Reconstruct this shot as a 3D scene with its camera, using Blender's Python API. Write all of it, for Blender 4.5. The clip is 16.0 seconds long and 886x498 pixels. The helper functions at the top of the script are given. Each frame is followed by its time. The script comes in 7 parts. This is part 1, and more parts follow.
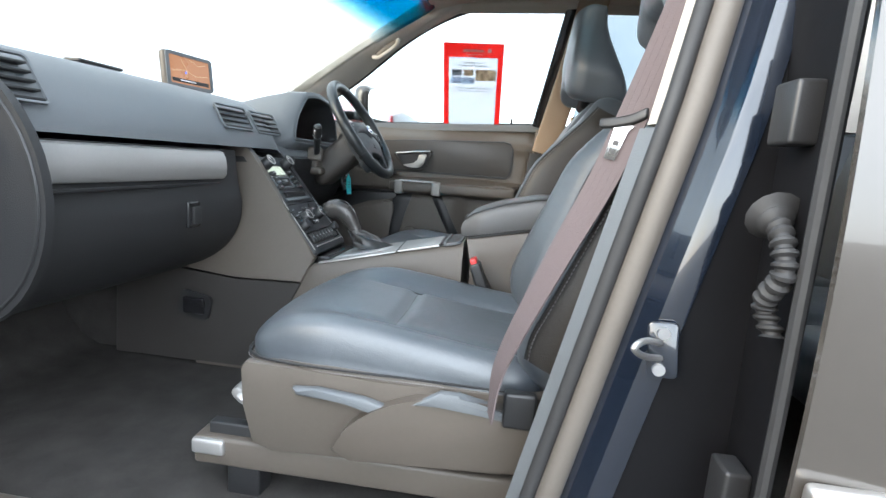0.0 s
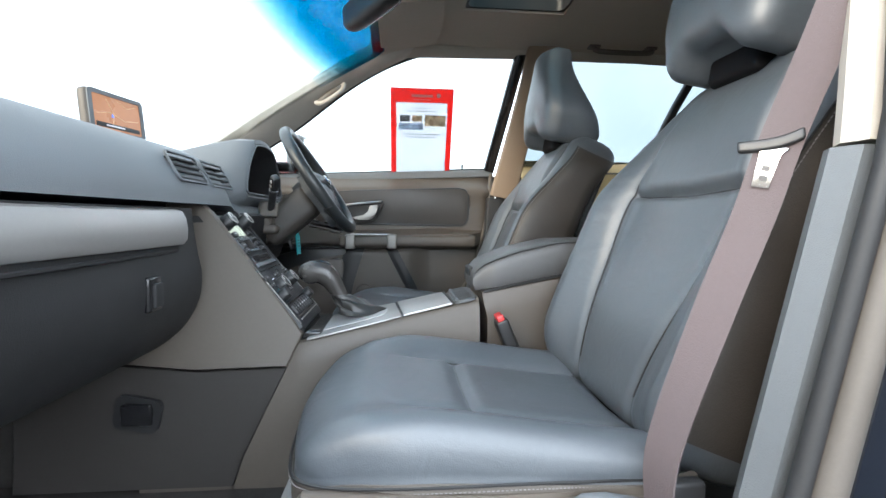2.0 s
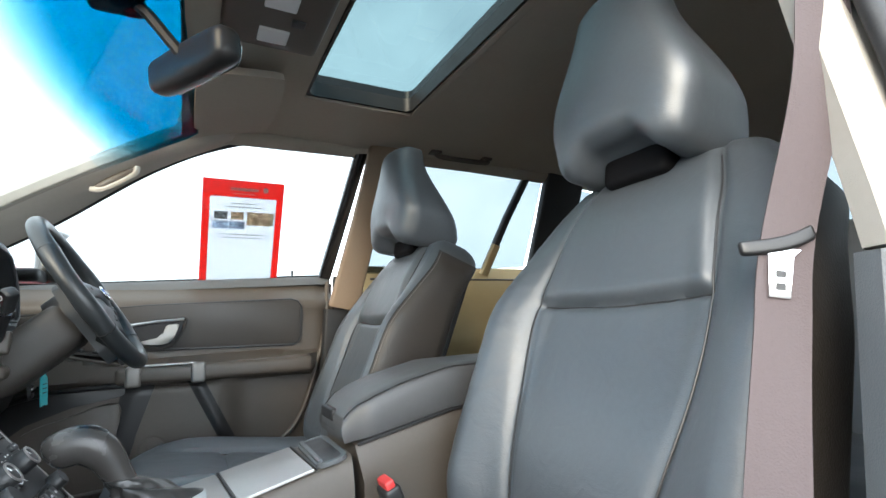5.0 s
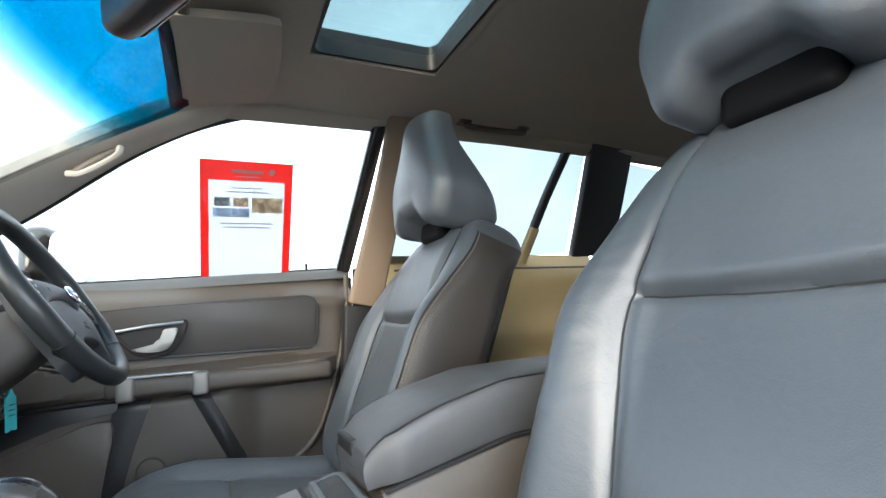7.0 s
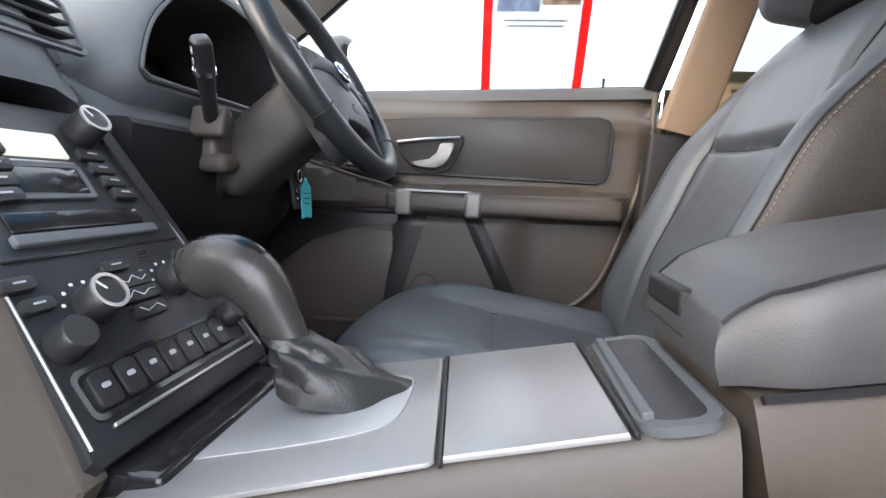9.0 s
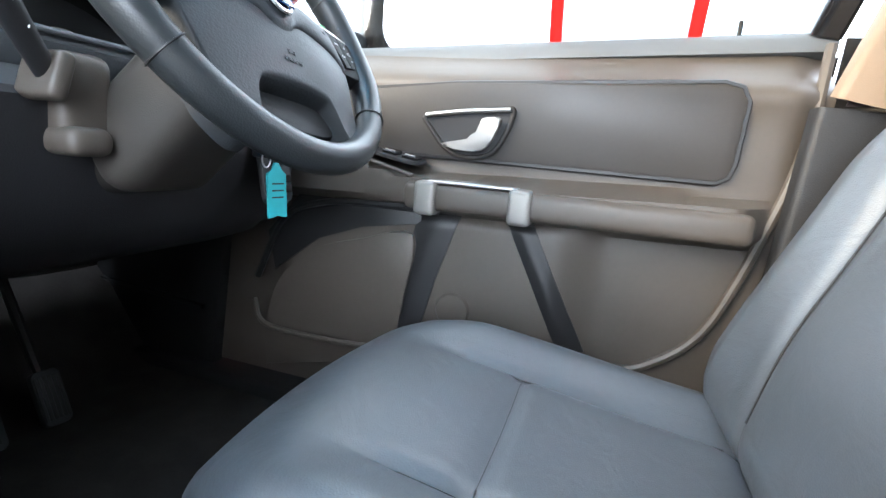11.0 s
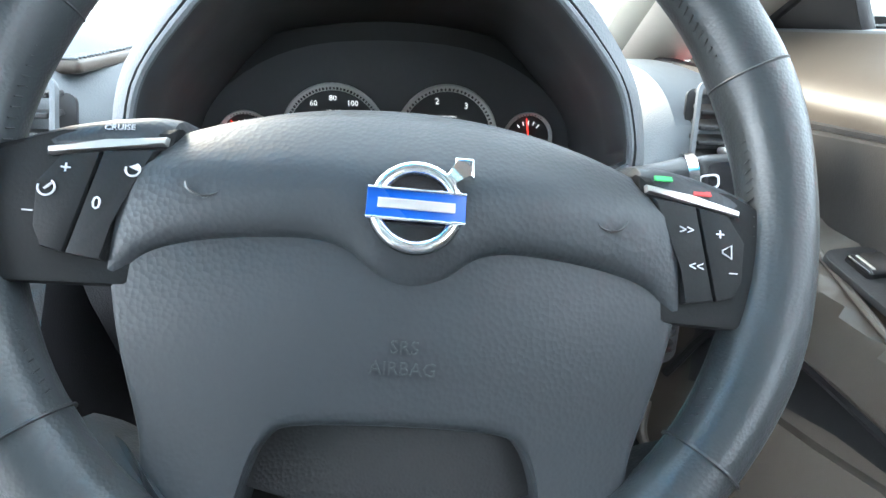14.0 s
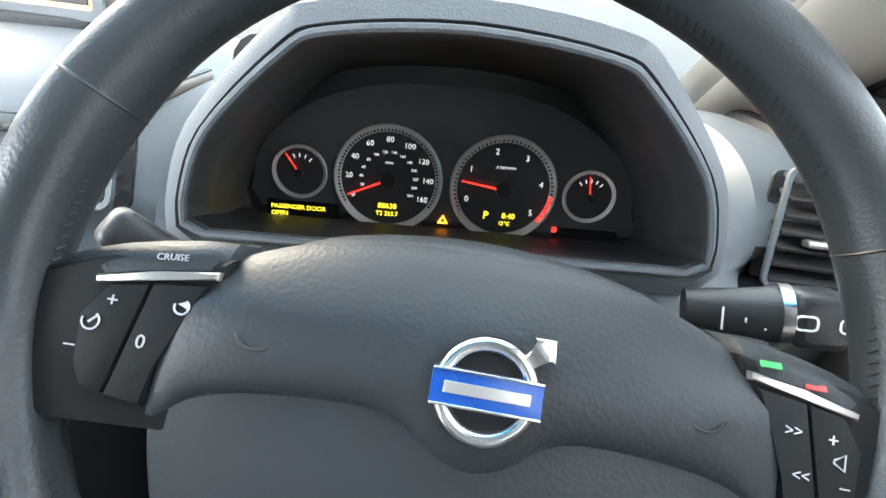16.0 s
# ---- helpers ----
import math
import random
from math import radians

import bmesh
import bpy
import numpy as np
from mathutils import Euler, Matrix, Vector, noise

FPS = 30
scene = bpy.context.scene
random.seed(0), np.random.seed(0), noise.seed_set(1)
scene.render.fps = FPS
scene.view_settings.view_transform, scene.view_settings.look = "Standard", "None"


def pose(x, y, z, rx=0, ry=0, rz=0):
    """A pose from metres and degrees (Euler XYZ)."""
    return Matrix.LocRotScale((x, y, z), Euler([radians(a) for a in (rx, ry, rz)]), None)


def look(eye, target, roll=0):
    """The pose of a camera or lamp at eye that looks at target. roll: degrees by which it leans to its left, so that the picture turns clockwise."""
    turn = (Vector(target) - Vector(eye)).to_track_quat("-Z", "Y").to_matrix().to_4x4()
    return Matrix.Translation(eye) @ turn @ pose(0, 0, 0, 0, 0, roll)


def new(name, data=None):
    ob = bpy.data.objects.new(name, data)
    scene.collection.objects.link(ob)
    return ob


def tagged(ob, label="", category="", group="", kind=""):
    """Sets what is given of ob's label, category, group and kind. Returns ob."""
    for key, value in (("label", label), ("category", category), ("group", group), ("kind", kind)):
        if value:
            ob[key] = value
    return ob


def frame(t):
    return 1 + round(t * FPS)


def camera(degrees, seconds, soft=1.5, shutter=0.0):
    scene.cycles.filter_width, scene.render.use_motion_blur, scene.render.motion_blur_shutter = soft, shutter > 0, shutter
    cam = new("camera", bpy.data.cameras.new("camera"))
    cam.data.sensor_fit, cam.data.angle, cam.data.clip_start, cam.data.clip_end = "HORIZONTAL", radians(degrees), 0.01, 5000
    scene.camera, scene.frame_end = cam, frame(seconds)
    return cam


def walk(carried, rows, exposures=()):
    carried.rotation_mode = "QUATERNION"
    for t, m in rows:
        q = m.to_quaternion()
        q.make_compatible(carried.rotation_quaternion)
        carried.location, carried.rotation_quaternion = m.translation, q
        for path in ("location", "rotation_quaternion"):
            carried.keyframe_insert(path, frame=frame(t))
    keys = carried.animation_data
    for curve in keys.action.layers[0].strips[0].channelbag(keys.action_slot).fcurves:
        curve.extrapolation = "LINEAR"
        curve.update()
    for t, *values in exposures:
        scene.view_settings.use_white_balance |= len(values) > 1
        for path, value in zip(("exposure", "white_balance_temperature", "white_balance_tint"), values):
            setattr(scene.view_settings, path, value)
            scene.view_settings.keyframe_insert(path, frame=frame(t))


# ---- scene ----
cam = camera(84.9, 16.0)
EXPOSURES = [(0.0, 2.15, 6050, 7), (2.0, 2.15, 6000, 7), (3.5, 2.15, 6050, 7), (4.5, 2.1, 6100, 6), (7.0, 2.3, 6000, 7), (8.5, 2.1, 6350, 15), (9.2, 2.55, 6250, 16), (11.3, 3.4, 5800, 8), (12.5, 3.8, 5650, 6), (13.0, 4.3, 5650, 4), (13.6, 4.15, 5750, 4), (15.0, 3.3, 6200, 8), (16.0, 3.4, 6250, 7)]
PATH = [
    (0, (0.364, -1.350, 1.022), (0.113, 0.604, 0.674), 3.8),
    (0.5, (0.288, -1.335, 1.010), (0.016, 0.625, 0.720), 3.2),
    (1, (0.211, -1.285, 1.005), (0.059, 0.697, 0.784), 2.4),
    (1.5, (0.143, -1.235, 1.003), (0.164, 0.759, 0.842), 1.4),
    (2, (0.075, -1.198, 1.003), (0.256, 0.789, 0.877), 0.4),
    (2.5, (0.073, -1.142, 1.005), (0.374, 0.832, 0.879), -0.7),
    (3, (0.072, -1.082, 0.985), (0.516, 0.865, 0.878), -0.7),
    (3.5, (0.041, -1.054, 0.988), (0.664, 0.846, 0.949), -0.3),
    (4, (0.034, -1.024, 1.014), (0.830, 0.809, 1.084), -0.5),
    (4.5, (0.018, -0.976, 1.017), (0.912, 0.801, 1.225), -1.2),
    (4.7, (0.007, -0.954, 1.023), (0.924, 0.803, 1.292), -1.7),
    (6.8, (0.089, -0.719, 1.052), (0.994, 1.035, 1.379), -4.4),
    (7, (0.086, -0.698, 1.041), (0.931, 1.095, 1.313), -3.7),
    (7.5, (0.125, -0.619, 1.004), (0.680, 1.297, 1.146), -1.2),
    (8, (0.141, -0.539, 0.976), (0.381, 1.447, 0.973), 1.1),
    (8.5, (0.119, -0.453, 0.954), (0.099, 1.542, 0.808), 2.3),
    (9, (0.111, -0.395, 0.950), (-0.114, 1.576, 0.694), 2.8),
    (9.2, (0.112, -0.366, 0.955), (-0.193, 1.591, 0.683), 3.1),
    (11.3, (0.184, 0.002, 0.990), (-0.581, 1.809, 0.569), 5.6),
    (11.4, (0.184, 0.020, 0.993), (-0.662, 1.782, 0.567), 5.6),
    (11.6, (0.183, 0.056, 1.000), (-0.824, 1.728, 0.564), 5.5),
    (12, (0.178, 0.133, 1.016), (-1.139, 1.550, 0.509), 5.5),
    (12.5, (0.172, 0.229, 1.035), (-1.431, 1.269, 0.446), 4.2),
    (12.8, (0.157, 0.274, 1.048), (-1.567, 1.052, 0.398), 3.9),
    (13, (0.130, 0.301, 1.072), (-1.634, 0.942, 0.381), 3.2),
    (13.5, (0.077, 0.349, 1.147), (-1.695, 0.660, 0.273), 2.2),
    (14, (0.025, 0.364, 1.194), (-1.737, 0.579, 0.274), 1.9),
    (14.5, (-0.004, 0.367, 1.220), (-1.761, 0.533, 0.279), 3.2),
    (15, (-0.019, 0.364, 1.235), (-1.771, 0.517, 0.282), 4.6),
    (15.5, (-0.021, 0.360, 1.240), (-1.775, 0.480, 0.287), 5.3),
    (16, (-0.028, 0.349, 1.242), (-1.784, 0.429, 0.287), 6.0),
]
walk(cam, [(t, look(eye, target, roll)) for t, eye, target, roll in PATH], EXPOSURES)

# ---- world and light ----
world = bpy.data.worlds.new("sky")
scene.world = world
world.use_nodes = True
wn, wl = world.node_tree.nodes, world.node_tree.links
sky = wn.new("ShaderNodeTexSky")
sky.sky_type, sky.sun_disc = "NISHITA", False
SUN_ELEV, SUN_ROT = 21.0, 226.0
sky.sun_elevation, sky.sun_rotation = radians(SUN_ELEV), radians(SUN_ROT)
wcoord = wn.new("ShaderNodeTexCoord")
cloud = wn.new("ShaderNodeTexNoise")
cloud.inputs["Scale"].default_value, cloud.inputs["Detail"].default_value, cloud.inputs["Roughness"].default_value = 2.2, 7, 0.55
wramp = wn.new("ShaderNodeMapRange")
wramp.inputs["From Min"].default_value, wramp.inputs["From Max"].default_value = 0.36, 0.6
wramp.inputs["To Min"].default_value, wramp.inputs["To Max"].default_value = 0.55, 0.97
wmix = wn.new("ShaderNodeMix")
wmix.data_type = "RGBA"
wmix.inputs["B"].default_value = (12.0, 12.4, 12.9, 1)
wl.new(wcoord.outputs["Generated"], cloud.inputs["Vector"])
wl.new(cloud.outputs["Fac"], wramp.inputs["Value"])
wl.new(wramp.outputs["Result"], wmix.inputs["Factor"])
wl.new(sky.outputs["Color"], wmix.inputs["A"])
wl.new(wmix.outputs["Result"], wn["Background"].inputs["Color"])
wn["Background"].inputs["Strength"].default_value = 0.15

sun = new("sun", bpy.data.lights.new("sun", "SUN"))
sun.data.energy, sun.data.angle, sun.data.color = 1.15, radians(34), (1.0, 0.82, 0.60)
SUN_FROM = Vector((-0.66, -0.64, 0.36)).normalized()
sun.matrix_world = look(SUN_FROM * 20, (0, 0, 0))

# ---- materials ----


def mat(name, col, rough=0.6, metal=0.0, var=0.12, vscale=9.0, grain=0.0, gscale=700.0, kind="noise", coat=0.0, spec=0.5, dirt=0.0, crough=0.03):
    """A surface with a broad and a fine variation of tone, and a fine relief."""
    m = bpy.data.materials.new(name)
    m.use_nodes = True
    n, l = m.node_tree.nodes, m.node_tree.links
    b = n["Principled BSDF"]
    b.inputs["Roughness"].default_value, b.inputs["Metallic"].default_value = rough, metal
    b.inputs["Coat Weight"].default_value, b.inputs["Specular IOR Level"].default_value = coat, spec
    b.inputs["Coat Roughness"].default_value = crough
    tc = n.new("ShaderNodeTexCoord")
    big = n.new("ShaderNodeTexNoise")
    big.inputs["Scale"].default_value, big.inputs["Detail"].default_value = vscale, 5
    l.new(tc.outputs["Object"], big.inputs["Vector"])
    fine = n.new("ShaderNodeTexNoise")
    fine.inputs["Scale"].default_value, fine.inputs["Detail"].default_value = vscale * 22, 3
    l.new(tc.outputs["Object"], fine.inputs["Vector"])
    add = n.new("ShaderNodeMath")
    add.operation = "MULTIPLY_ADD"
    add.inputs[1].default_value = 0.45
    l.new(fine.outputs["Fac"], add.inputs[0])
    l.new(big.outputs["Fac"], add.inputs[2])
    ramp = n.new("ShaderNodeMapRange")
    ramp.inputs["From Min"].default_value, ramp.inputs["From Max"].default_value = 0.4, 1.05
    ramp.inputs["To Min"].default_value, ramp.inputs["To Max"].default_value = 1 - var, 1 + var
    l.new(add.outputs[0], ramp.inputs["Value"])
    mul = n.new("ShaderNodeVectorMath")
    mul.operation = "SCALE"
    mul.inputs[0].default_value = col
    l.new(ramp.outputs["Result"], mul.inputs["Scale"])
    l.new(mul.outputs["Vector"], b.inputs["Base Color"])
    rr = n.new("ShaderNodeMapRange")
    rr.inputs["From Min"].default_value, rr.inputs["From Max"].default_value = 0.35, 0.7
    rr.inputs["To Min"].default_value, rr.inputs["To Max"].default_value = max(0.02, rough - 0.07), min(1, rough + 0.07)
    l.new(big.outputs["Fac"], rr.inputs["Value"])
    l.new(rr.outputs["Result"], b.inputs["Roughness"])
    if grain:
        if kind == "cells":
            tex = n.new("ShaderNodeTexVoronoi")
            tex.inputs["Scale"].default_value = gscale
            out = tex.outputs["Distance"]
        else:
            tex = n.new("ShaderNodeTexNoise")
            tex.inputs["Scale"].default_value, tex.inputs["Detail"].default_value = gscale, 3
            out = tex.outputs["Fac"]
        l.new(tc.outputs["Object"], tex.inputs["Vector"])
        bump = n.new("ShaderNodeBump")
        bump.inputs["Strength"].default_value, bump.inputs["Distance"].default_value = grain, 0.001
        l.new(out, bump.inputs["Height"])
        if dirt:
            wr = n.new("ShaderNodeTexNoise")
            wr.inputs["Scale"].default_value, wr.inputs["Detail"].default_value, wr.inputs["Distortion"].default_value = 14, 4, 1.2
            l.new(tc.outputs["Object"], wr.inputs["Vector"])
            b2 = n.new("ShaderNodeBump")
            b2.inputs["Strength"].default_value, b2.inputs["Distance"].default_value = dirt, 0.006
            l.new(wr.outputs["Fac"], b2.inputs["Height"])
            l.new(b2.outputs["Normal"], bump.inputs["Normal"])
        l.new(bump.outputs["Normal"], b.inputs["Normal"])
    return m


def glow(name, col, power):
    m = mat(name, col, 0.3)
    b = m.node_tree.nodes["Principled BSDF"]
    b.inputs["Emission Color"].default_value, b.inputs["Emission Strength"].default_value = (*col, 1), power
    return m


def paper_like(m, share=0.65):
    """Lets light through from behind, as paper does."""
    n, l = m.node_tree.nodes, m.node_tree.links
    b, out = n["Principled BSDF"], n["Material Output"]
    t, mix = n.new("ShaderNodeBsdfTranslucent"), n.new("ShaderNodeMixShader")
    mix.inputs["Fac"].default_value = share
    l.new(b.inputs["Base Color"].links[0].from_socket, t.inputs["Color"])
    l.new(b.outputs["BSDF"], mix.inputs[1])
    l.new(t.outputs["BSDF"], mix.inputs[2])
    l.new(mix.outputs["Shader"], out.inputs["Surface"])
    return m


def glass(name, tint=(1, 1, 1), clear=0.92, rough=0.0):
    """A thin pane: mostly see-through, with a little gloss."""
    m = bpy.data.materials.new(name)
    m.use_nodes = True
    n, l = m.node_tree.nodes, m.node_tree.links
    n.remove(n["Principled BSDF"])
    t, g, mix = n.new("ShaderNodeBsdfTransparent"), n.new("ShaderNodeBsdfGlossy"), n.new("ShaderNodeMixShader")
    lw = n.new("ShaderNodeLayerWeight")
    pw = n.new("ShaderNodeMath")
    pw.operation = "POWER"
    pw.inputs[1].default_value = 5.0
    f = n.new("ShaderNodeMath")
    f.operation = "MULTIPLY_ADD"
    f.inputs[1].default_value, f.inputs[2].default_value = 0.5, 0.025
    l.new(lw.outputs["Facing"], pw.inputs[0])
    l.new(pw.outputs[0], f.inputs[0])
    t.inputs["Color"].default_value = (*[c * clear for c in tint], 1)
    g.inputs["Roughness"].default_value = rough
    l.new(f.outputs[0], mix.inputs["Fac"])
    l.new(t.outputs["BSDF"], mix.inputs[1])
    l.new(g.outputs["BSDF"], mix.inputs[2])
    l.new(mix.outputs["Shader"], n["Material Output"].inputs["Surface"])
    return m


LEATHER = mat("black_leather", (0.058, 0.067, 0.078), 0.47, var=0.16, vscale=6, grain=0.16, gscale=560, kind="cells", dirt=0.30, spec=0.85, coat=0.30, crough=0.42)
LEATHER_SIDE = mat("leather_side", (0.046, 0.042, 0.039), 0.42, var=0.12, vscale=7, grain=0.11, gscale=850, kind="cells", dirt=0.06)
ARM_HIDE = mat("armrest_leather", (0.062, 0.062, 0.064), 0.46, var=0.12, vscale=7, grain=0.12, gscale=700, kind="cells", spec=0.7, dirt=0.1)
SIDE_HIDE = mat("side_hide", (0.032, 0.027, 0.023), 0.5, var=0.22, vscale=9, grain=0.35, gscale=420, kind="cells")
WHEEL_LEATHER = mat("wheel_leather", (0.020, 0.023, 0.025), 0.38, var=0.10, vscale=12, grain=0.13, gscale=620, kind="cells")
DASH = mat("dash_plastic", (0.108, 0.117, 0.125), 0.55, var=0.06, vscale=5, grain=0.3, gscale=600, kind="cells")
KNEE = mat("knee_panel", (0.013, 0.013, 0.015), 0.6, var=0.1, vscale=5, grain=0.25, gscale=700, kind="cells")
DASH_LOW = mat("dash_lower_plastic", (0.015, 0.015, 0.016), 0.6, var=0.08, vscale=5, grain=0.3, gscale=600, kind="cells")
TRIM = mat("trim_plastic", (0.082, 0.069, 0.057), 0.46, var=0.09, vscale=6, grain=0.14, gscale=900, kind="cells")
# trim with the shade of footwell, recess and underside in its colour
TRIM_SHADED = mat("trim_shaded_plastic", (0.025, 0.022, 0.020), 0.6, var=0.12, vscale=6, grain=0.2, gscale=800, kind="cells")
SHROUD = mat("shroud_plastic", (0.048, 0.042, 0.036), 0.5, var=0.1, vscale=7, grain=0.2, gscale=800, kind="cells")
STRIP = mat("satin_trim", (0.36, 0.35, 0.34), 0.44, metal=0.6, var=0.05, vscale=8)
# near-black that stands in for deep shade in gaps
SHADE_BLACK = mat("shade_black", (0.0035, 0.0035, 0.0045), 0.7, var=0.2, vscale=8, spec=0.15)
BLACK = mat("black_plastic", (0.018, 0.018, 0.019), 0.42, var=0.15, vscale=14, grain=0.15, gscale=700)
GLOSS = mat("gloss_black", (0.012, 0.012, 0.013), 0.12, var=0.1, vscale=10)
RUBBER = mat("black_rubber", (0.016, 0.016, 0.017), 0.65, var=0.2, vscale=12, grain=0.2, gscale=300)
HEADLINER = mat("headliner_fabric", (0.42, 0.38, 0.32), 0.95, var=0.06, vscale=4, grain=0.5, gscale=900, spec=0.1)
PILLAR = mat("pillar_trim", (0.43, 0.395, 0.345), 0.7, var=0.05, vscale=5, grain=0.25, gscale=700, kind="cells")
CARPET = mat("grey_carpet", (0.044, 0.041, 0.039), 0.98, var=0.35, vscale=16, grain=1.0, gscale=900, spec=0.1)
CHROME = mat("chrome", (0.85, 0.85, 0.85), 0.2, metal=1.0, var=0.03)
SATIN = mat("satin_metal", (0.54, 0.52, 0.50), 0.36, metal=0.9, var=0.05, vscale=20)
BAND = mat("band_satin", (0.29, 0.275, 0.255), 0.52, metal=0.6, var=0.06, vscale=25)
STEEL = mat("steel", (0.68, 0.68, 0.68), 0.35, metal=1.0, var=0.15, vscale=30)
PAINT = mat("dark_car_paint", (0.006, 0.009, 0.016), 0.16, var=0.1, vscale=4, coat=1.0)
PAINT_OUT = mat("grey_car_paint", (0.060, 0.054, 0.048), 0.22, metal=0.3, var=0.04, vscale=3, coat=1.0)
TAUPE = mat("taupe_rubber", (0.090, 0.079, 0.069), 0.6, var=0.08, vscale=8, grain=0.2, gscale=300)
BELT = mat("belt_webbing", (0.088, 0.068, 0.070), 0.8, var=0.08, vscale=10, grain=0.6, gscale=500)
RED = mat("red_plastic", (0.62, 0.05, 0.05), 0.45, var=0.06)
WHITE = mat("white_print", (0.8, 0.8, 0.8), 0.5, var=0.02)
GREY_PRINT = mat("grey_print", (0.42, 0.42, 0.43), 0.5, var=0.05)
TAGBLUE = mat("turquoise_plastic", (0.05, 0.42, 0.46), 0.45, var=0.06, vscale=30)
ZINC = mat("zinc_steel", (0.30, 0.30, 0.30), 0.4, metal=0.8, var=0.2, vscale=40)
SKIRT = mat("cushion_skirt", (0.085, 0.074, 0.064), 0.5, var=0.12, vscale=8, grain=0.3, gscale=480, kind="cells")
# pillar trim of the right side, with the warm light in its colour
PILLAR_WARM_LIT = mat("pillar_warm_lit", (0.25, 0.18, 0.122), 0.65, var=0.06, vscale=5, grain=0.25, gscale=700, kind="cells")
# right rear door trim, low warm sunlight put into its colour
TRIM_WARM_LIT = mat("trim_warm_lit", (0.42, 0.33, 0.17), 0.6, var=0.06, vscale=5, grain=0.2, gscale=600, kind="cells")
ASPHALT = mat("asphalt", (0.055, 0.054, 0.052), 0.9, var=0.3, vscale=1.5, grain=0.8, gscale=60)
THREAD = mat("thread", (0.16, 0.15, 0.15), 0.8, var=0.1)
GLASS = glass("clear_glass", (0.97, 1, 1), 0.64)
GLASS_ROOF = glass("roof_glass", (0.80, 0.98, 1.0), 0.32)
GLASS_TINT = glass("privacy_glass", (0.90, 0.97, 1.0), 0.38)
GLASS_BLUE = glass("blue_shade_band", (0.02, 0.68, 1.0), 0.49)
bn, bl = GLASS_BLUE.node_tree.nodes, GLASS_BLUE.node_tree.links
b_tc, b_sep, b_map, b_mix = bn.new("ShaderNodeTexCoord"), bn.new("ShaderNodeSeparateXYZ"), bn.new("ShaderNodeMapRange"), bn.new("ShaderNodeMix")
b_mix.data_type = "RGBA"
b_map.inputs["From Min"].default_value, b_map.inputs["From Max"].default_value = 0.0, 0.45
b_map.interpolation_type = "SMOOTHSTEP"
b_mix.inputs["A"].default_value, b_mix.inputs["B"].default_value = (0.90, 0.96, 1.0, 1), (0.010, 0.335, 0.49, 1)
bl.new(b_tc.outputs["Generated"], b_sep.inputs[0])
bl.new(b_sep.outputs["Z"], b_map.inputs["Value"])
bl.new(b_map.outputs["Result"], b_mix.inputs["Factor"])
bl.new(b_mix.outputs["Result"], [n for n in bn if n.bl_idname == "ShaderNodeBsdfTransparent"][0].inputs["Color"])

# ---- shaping helpers ----
PLACE = {}


def thing(name, loc=(0, 0, 0), label="", category="", group="", kind=""):
    ob = new(name)
    ob.location = loc
    ob.empty_display_size = 0.05
    PLACE[ob] = Matrix.Translation(loc)
    return tagged(ob, label, category, group, kind)


def finish(name, bm, material, sharp=38.0):
    bmesh.ops.recalc_face_normals(bm, faces=bm.faces)
    lim = radians(sharp)
    for e in bm.edges:
        e.smooth = not (len(e.link_faces) == 2 and e.calc_face_angle(0.0) > lim)
    for f in bm.faces:
        f.smooth = True
    me = bpy.data.meshes.new(name)
    bm.to_mesh(me)
    bm.free()
    me.materials.append(material)
    return me


def part(name, bm, material, parent=None, label="", sharp=38.0):
    """A bmesh in world coordinates, linked as one mesh under a thing or a part."""
    if parent is not None:
        bm.transform(PLACE[parent].inverted())
    ob = new(name, finish(name, bm, material, sharp))
    PLACE[ob] = PLACE[parent].copy() if parent is not None else Matrix.Identity(4)
    if parent is not None:
        ob.parent = parent
    return tagged(ob, label)


def rounded(h, r, n):
    """Sample places along one axis of a rounded box: close in the rounding, even between."""
    k = 4
    edge = [-h + r * (1 - math.cos(i / k * math.pi / 2)) for i in range(k)]
    inner = [-h + r + (2 * h - 2 * r) * i / n for i in range(n + 1)]
    return edge + inner + [-e for e in reversed(edge)]


def softbox(c, half, r=0.02, n=(6, 6, 6), fn=None, m=None):
    """A rounded box, bent or grooved by fn, which takes and gives a Vector round the box's middle."""
    ax = [rounded(half[i], min(r, half[i] * 0.999), n[i]) for i in range(3)]
    bm = bmesh.new()
    made = {}

    def vert(p):
        key = tuple(round(v, 6) for v in p)
        if key not in made:
            inner = Vector([max(-half[i] + r, min(half[i] - r, p[i])) if half[i] > r else 0.0 for i in range(3)])
            d = Vector(p) - inner
            q = inner + d.normalized() * r if d.length > 1e-9 else Vector(p)
            made[key] = bm.verts.new(q)
        return made[key]

    for a in range(3):
        u, v = (a + 1) % 3, (a + 2) % 3
        for s in (-1, 1):
            for i in range(len(ax[u]) - 1):
                for j in range(len(ax[v]) - 1):
                    quad = []
                    for di, dj in ((0, 0), (1, 0), (1, 1), (0, 1)):
                        p = [0, 0, 0]
                        p[a], p[u], p[v] = s * half[a], ax[u][i + di], ax[v][j + dj]
                        quad.append(vert(p))
                    if len(set(quad)) > 2:
                        try:
                            bm.faces.new(list(dict.fromkeys(quad)))
                        except ValueError:
                            pass
    if fn:
        for v in bm.verts:
            v.co = fn(v.co.copy())
    bm.transform(Matrix.Translation(c) @ (m or Matrix.Identity(4)))
    return bm


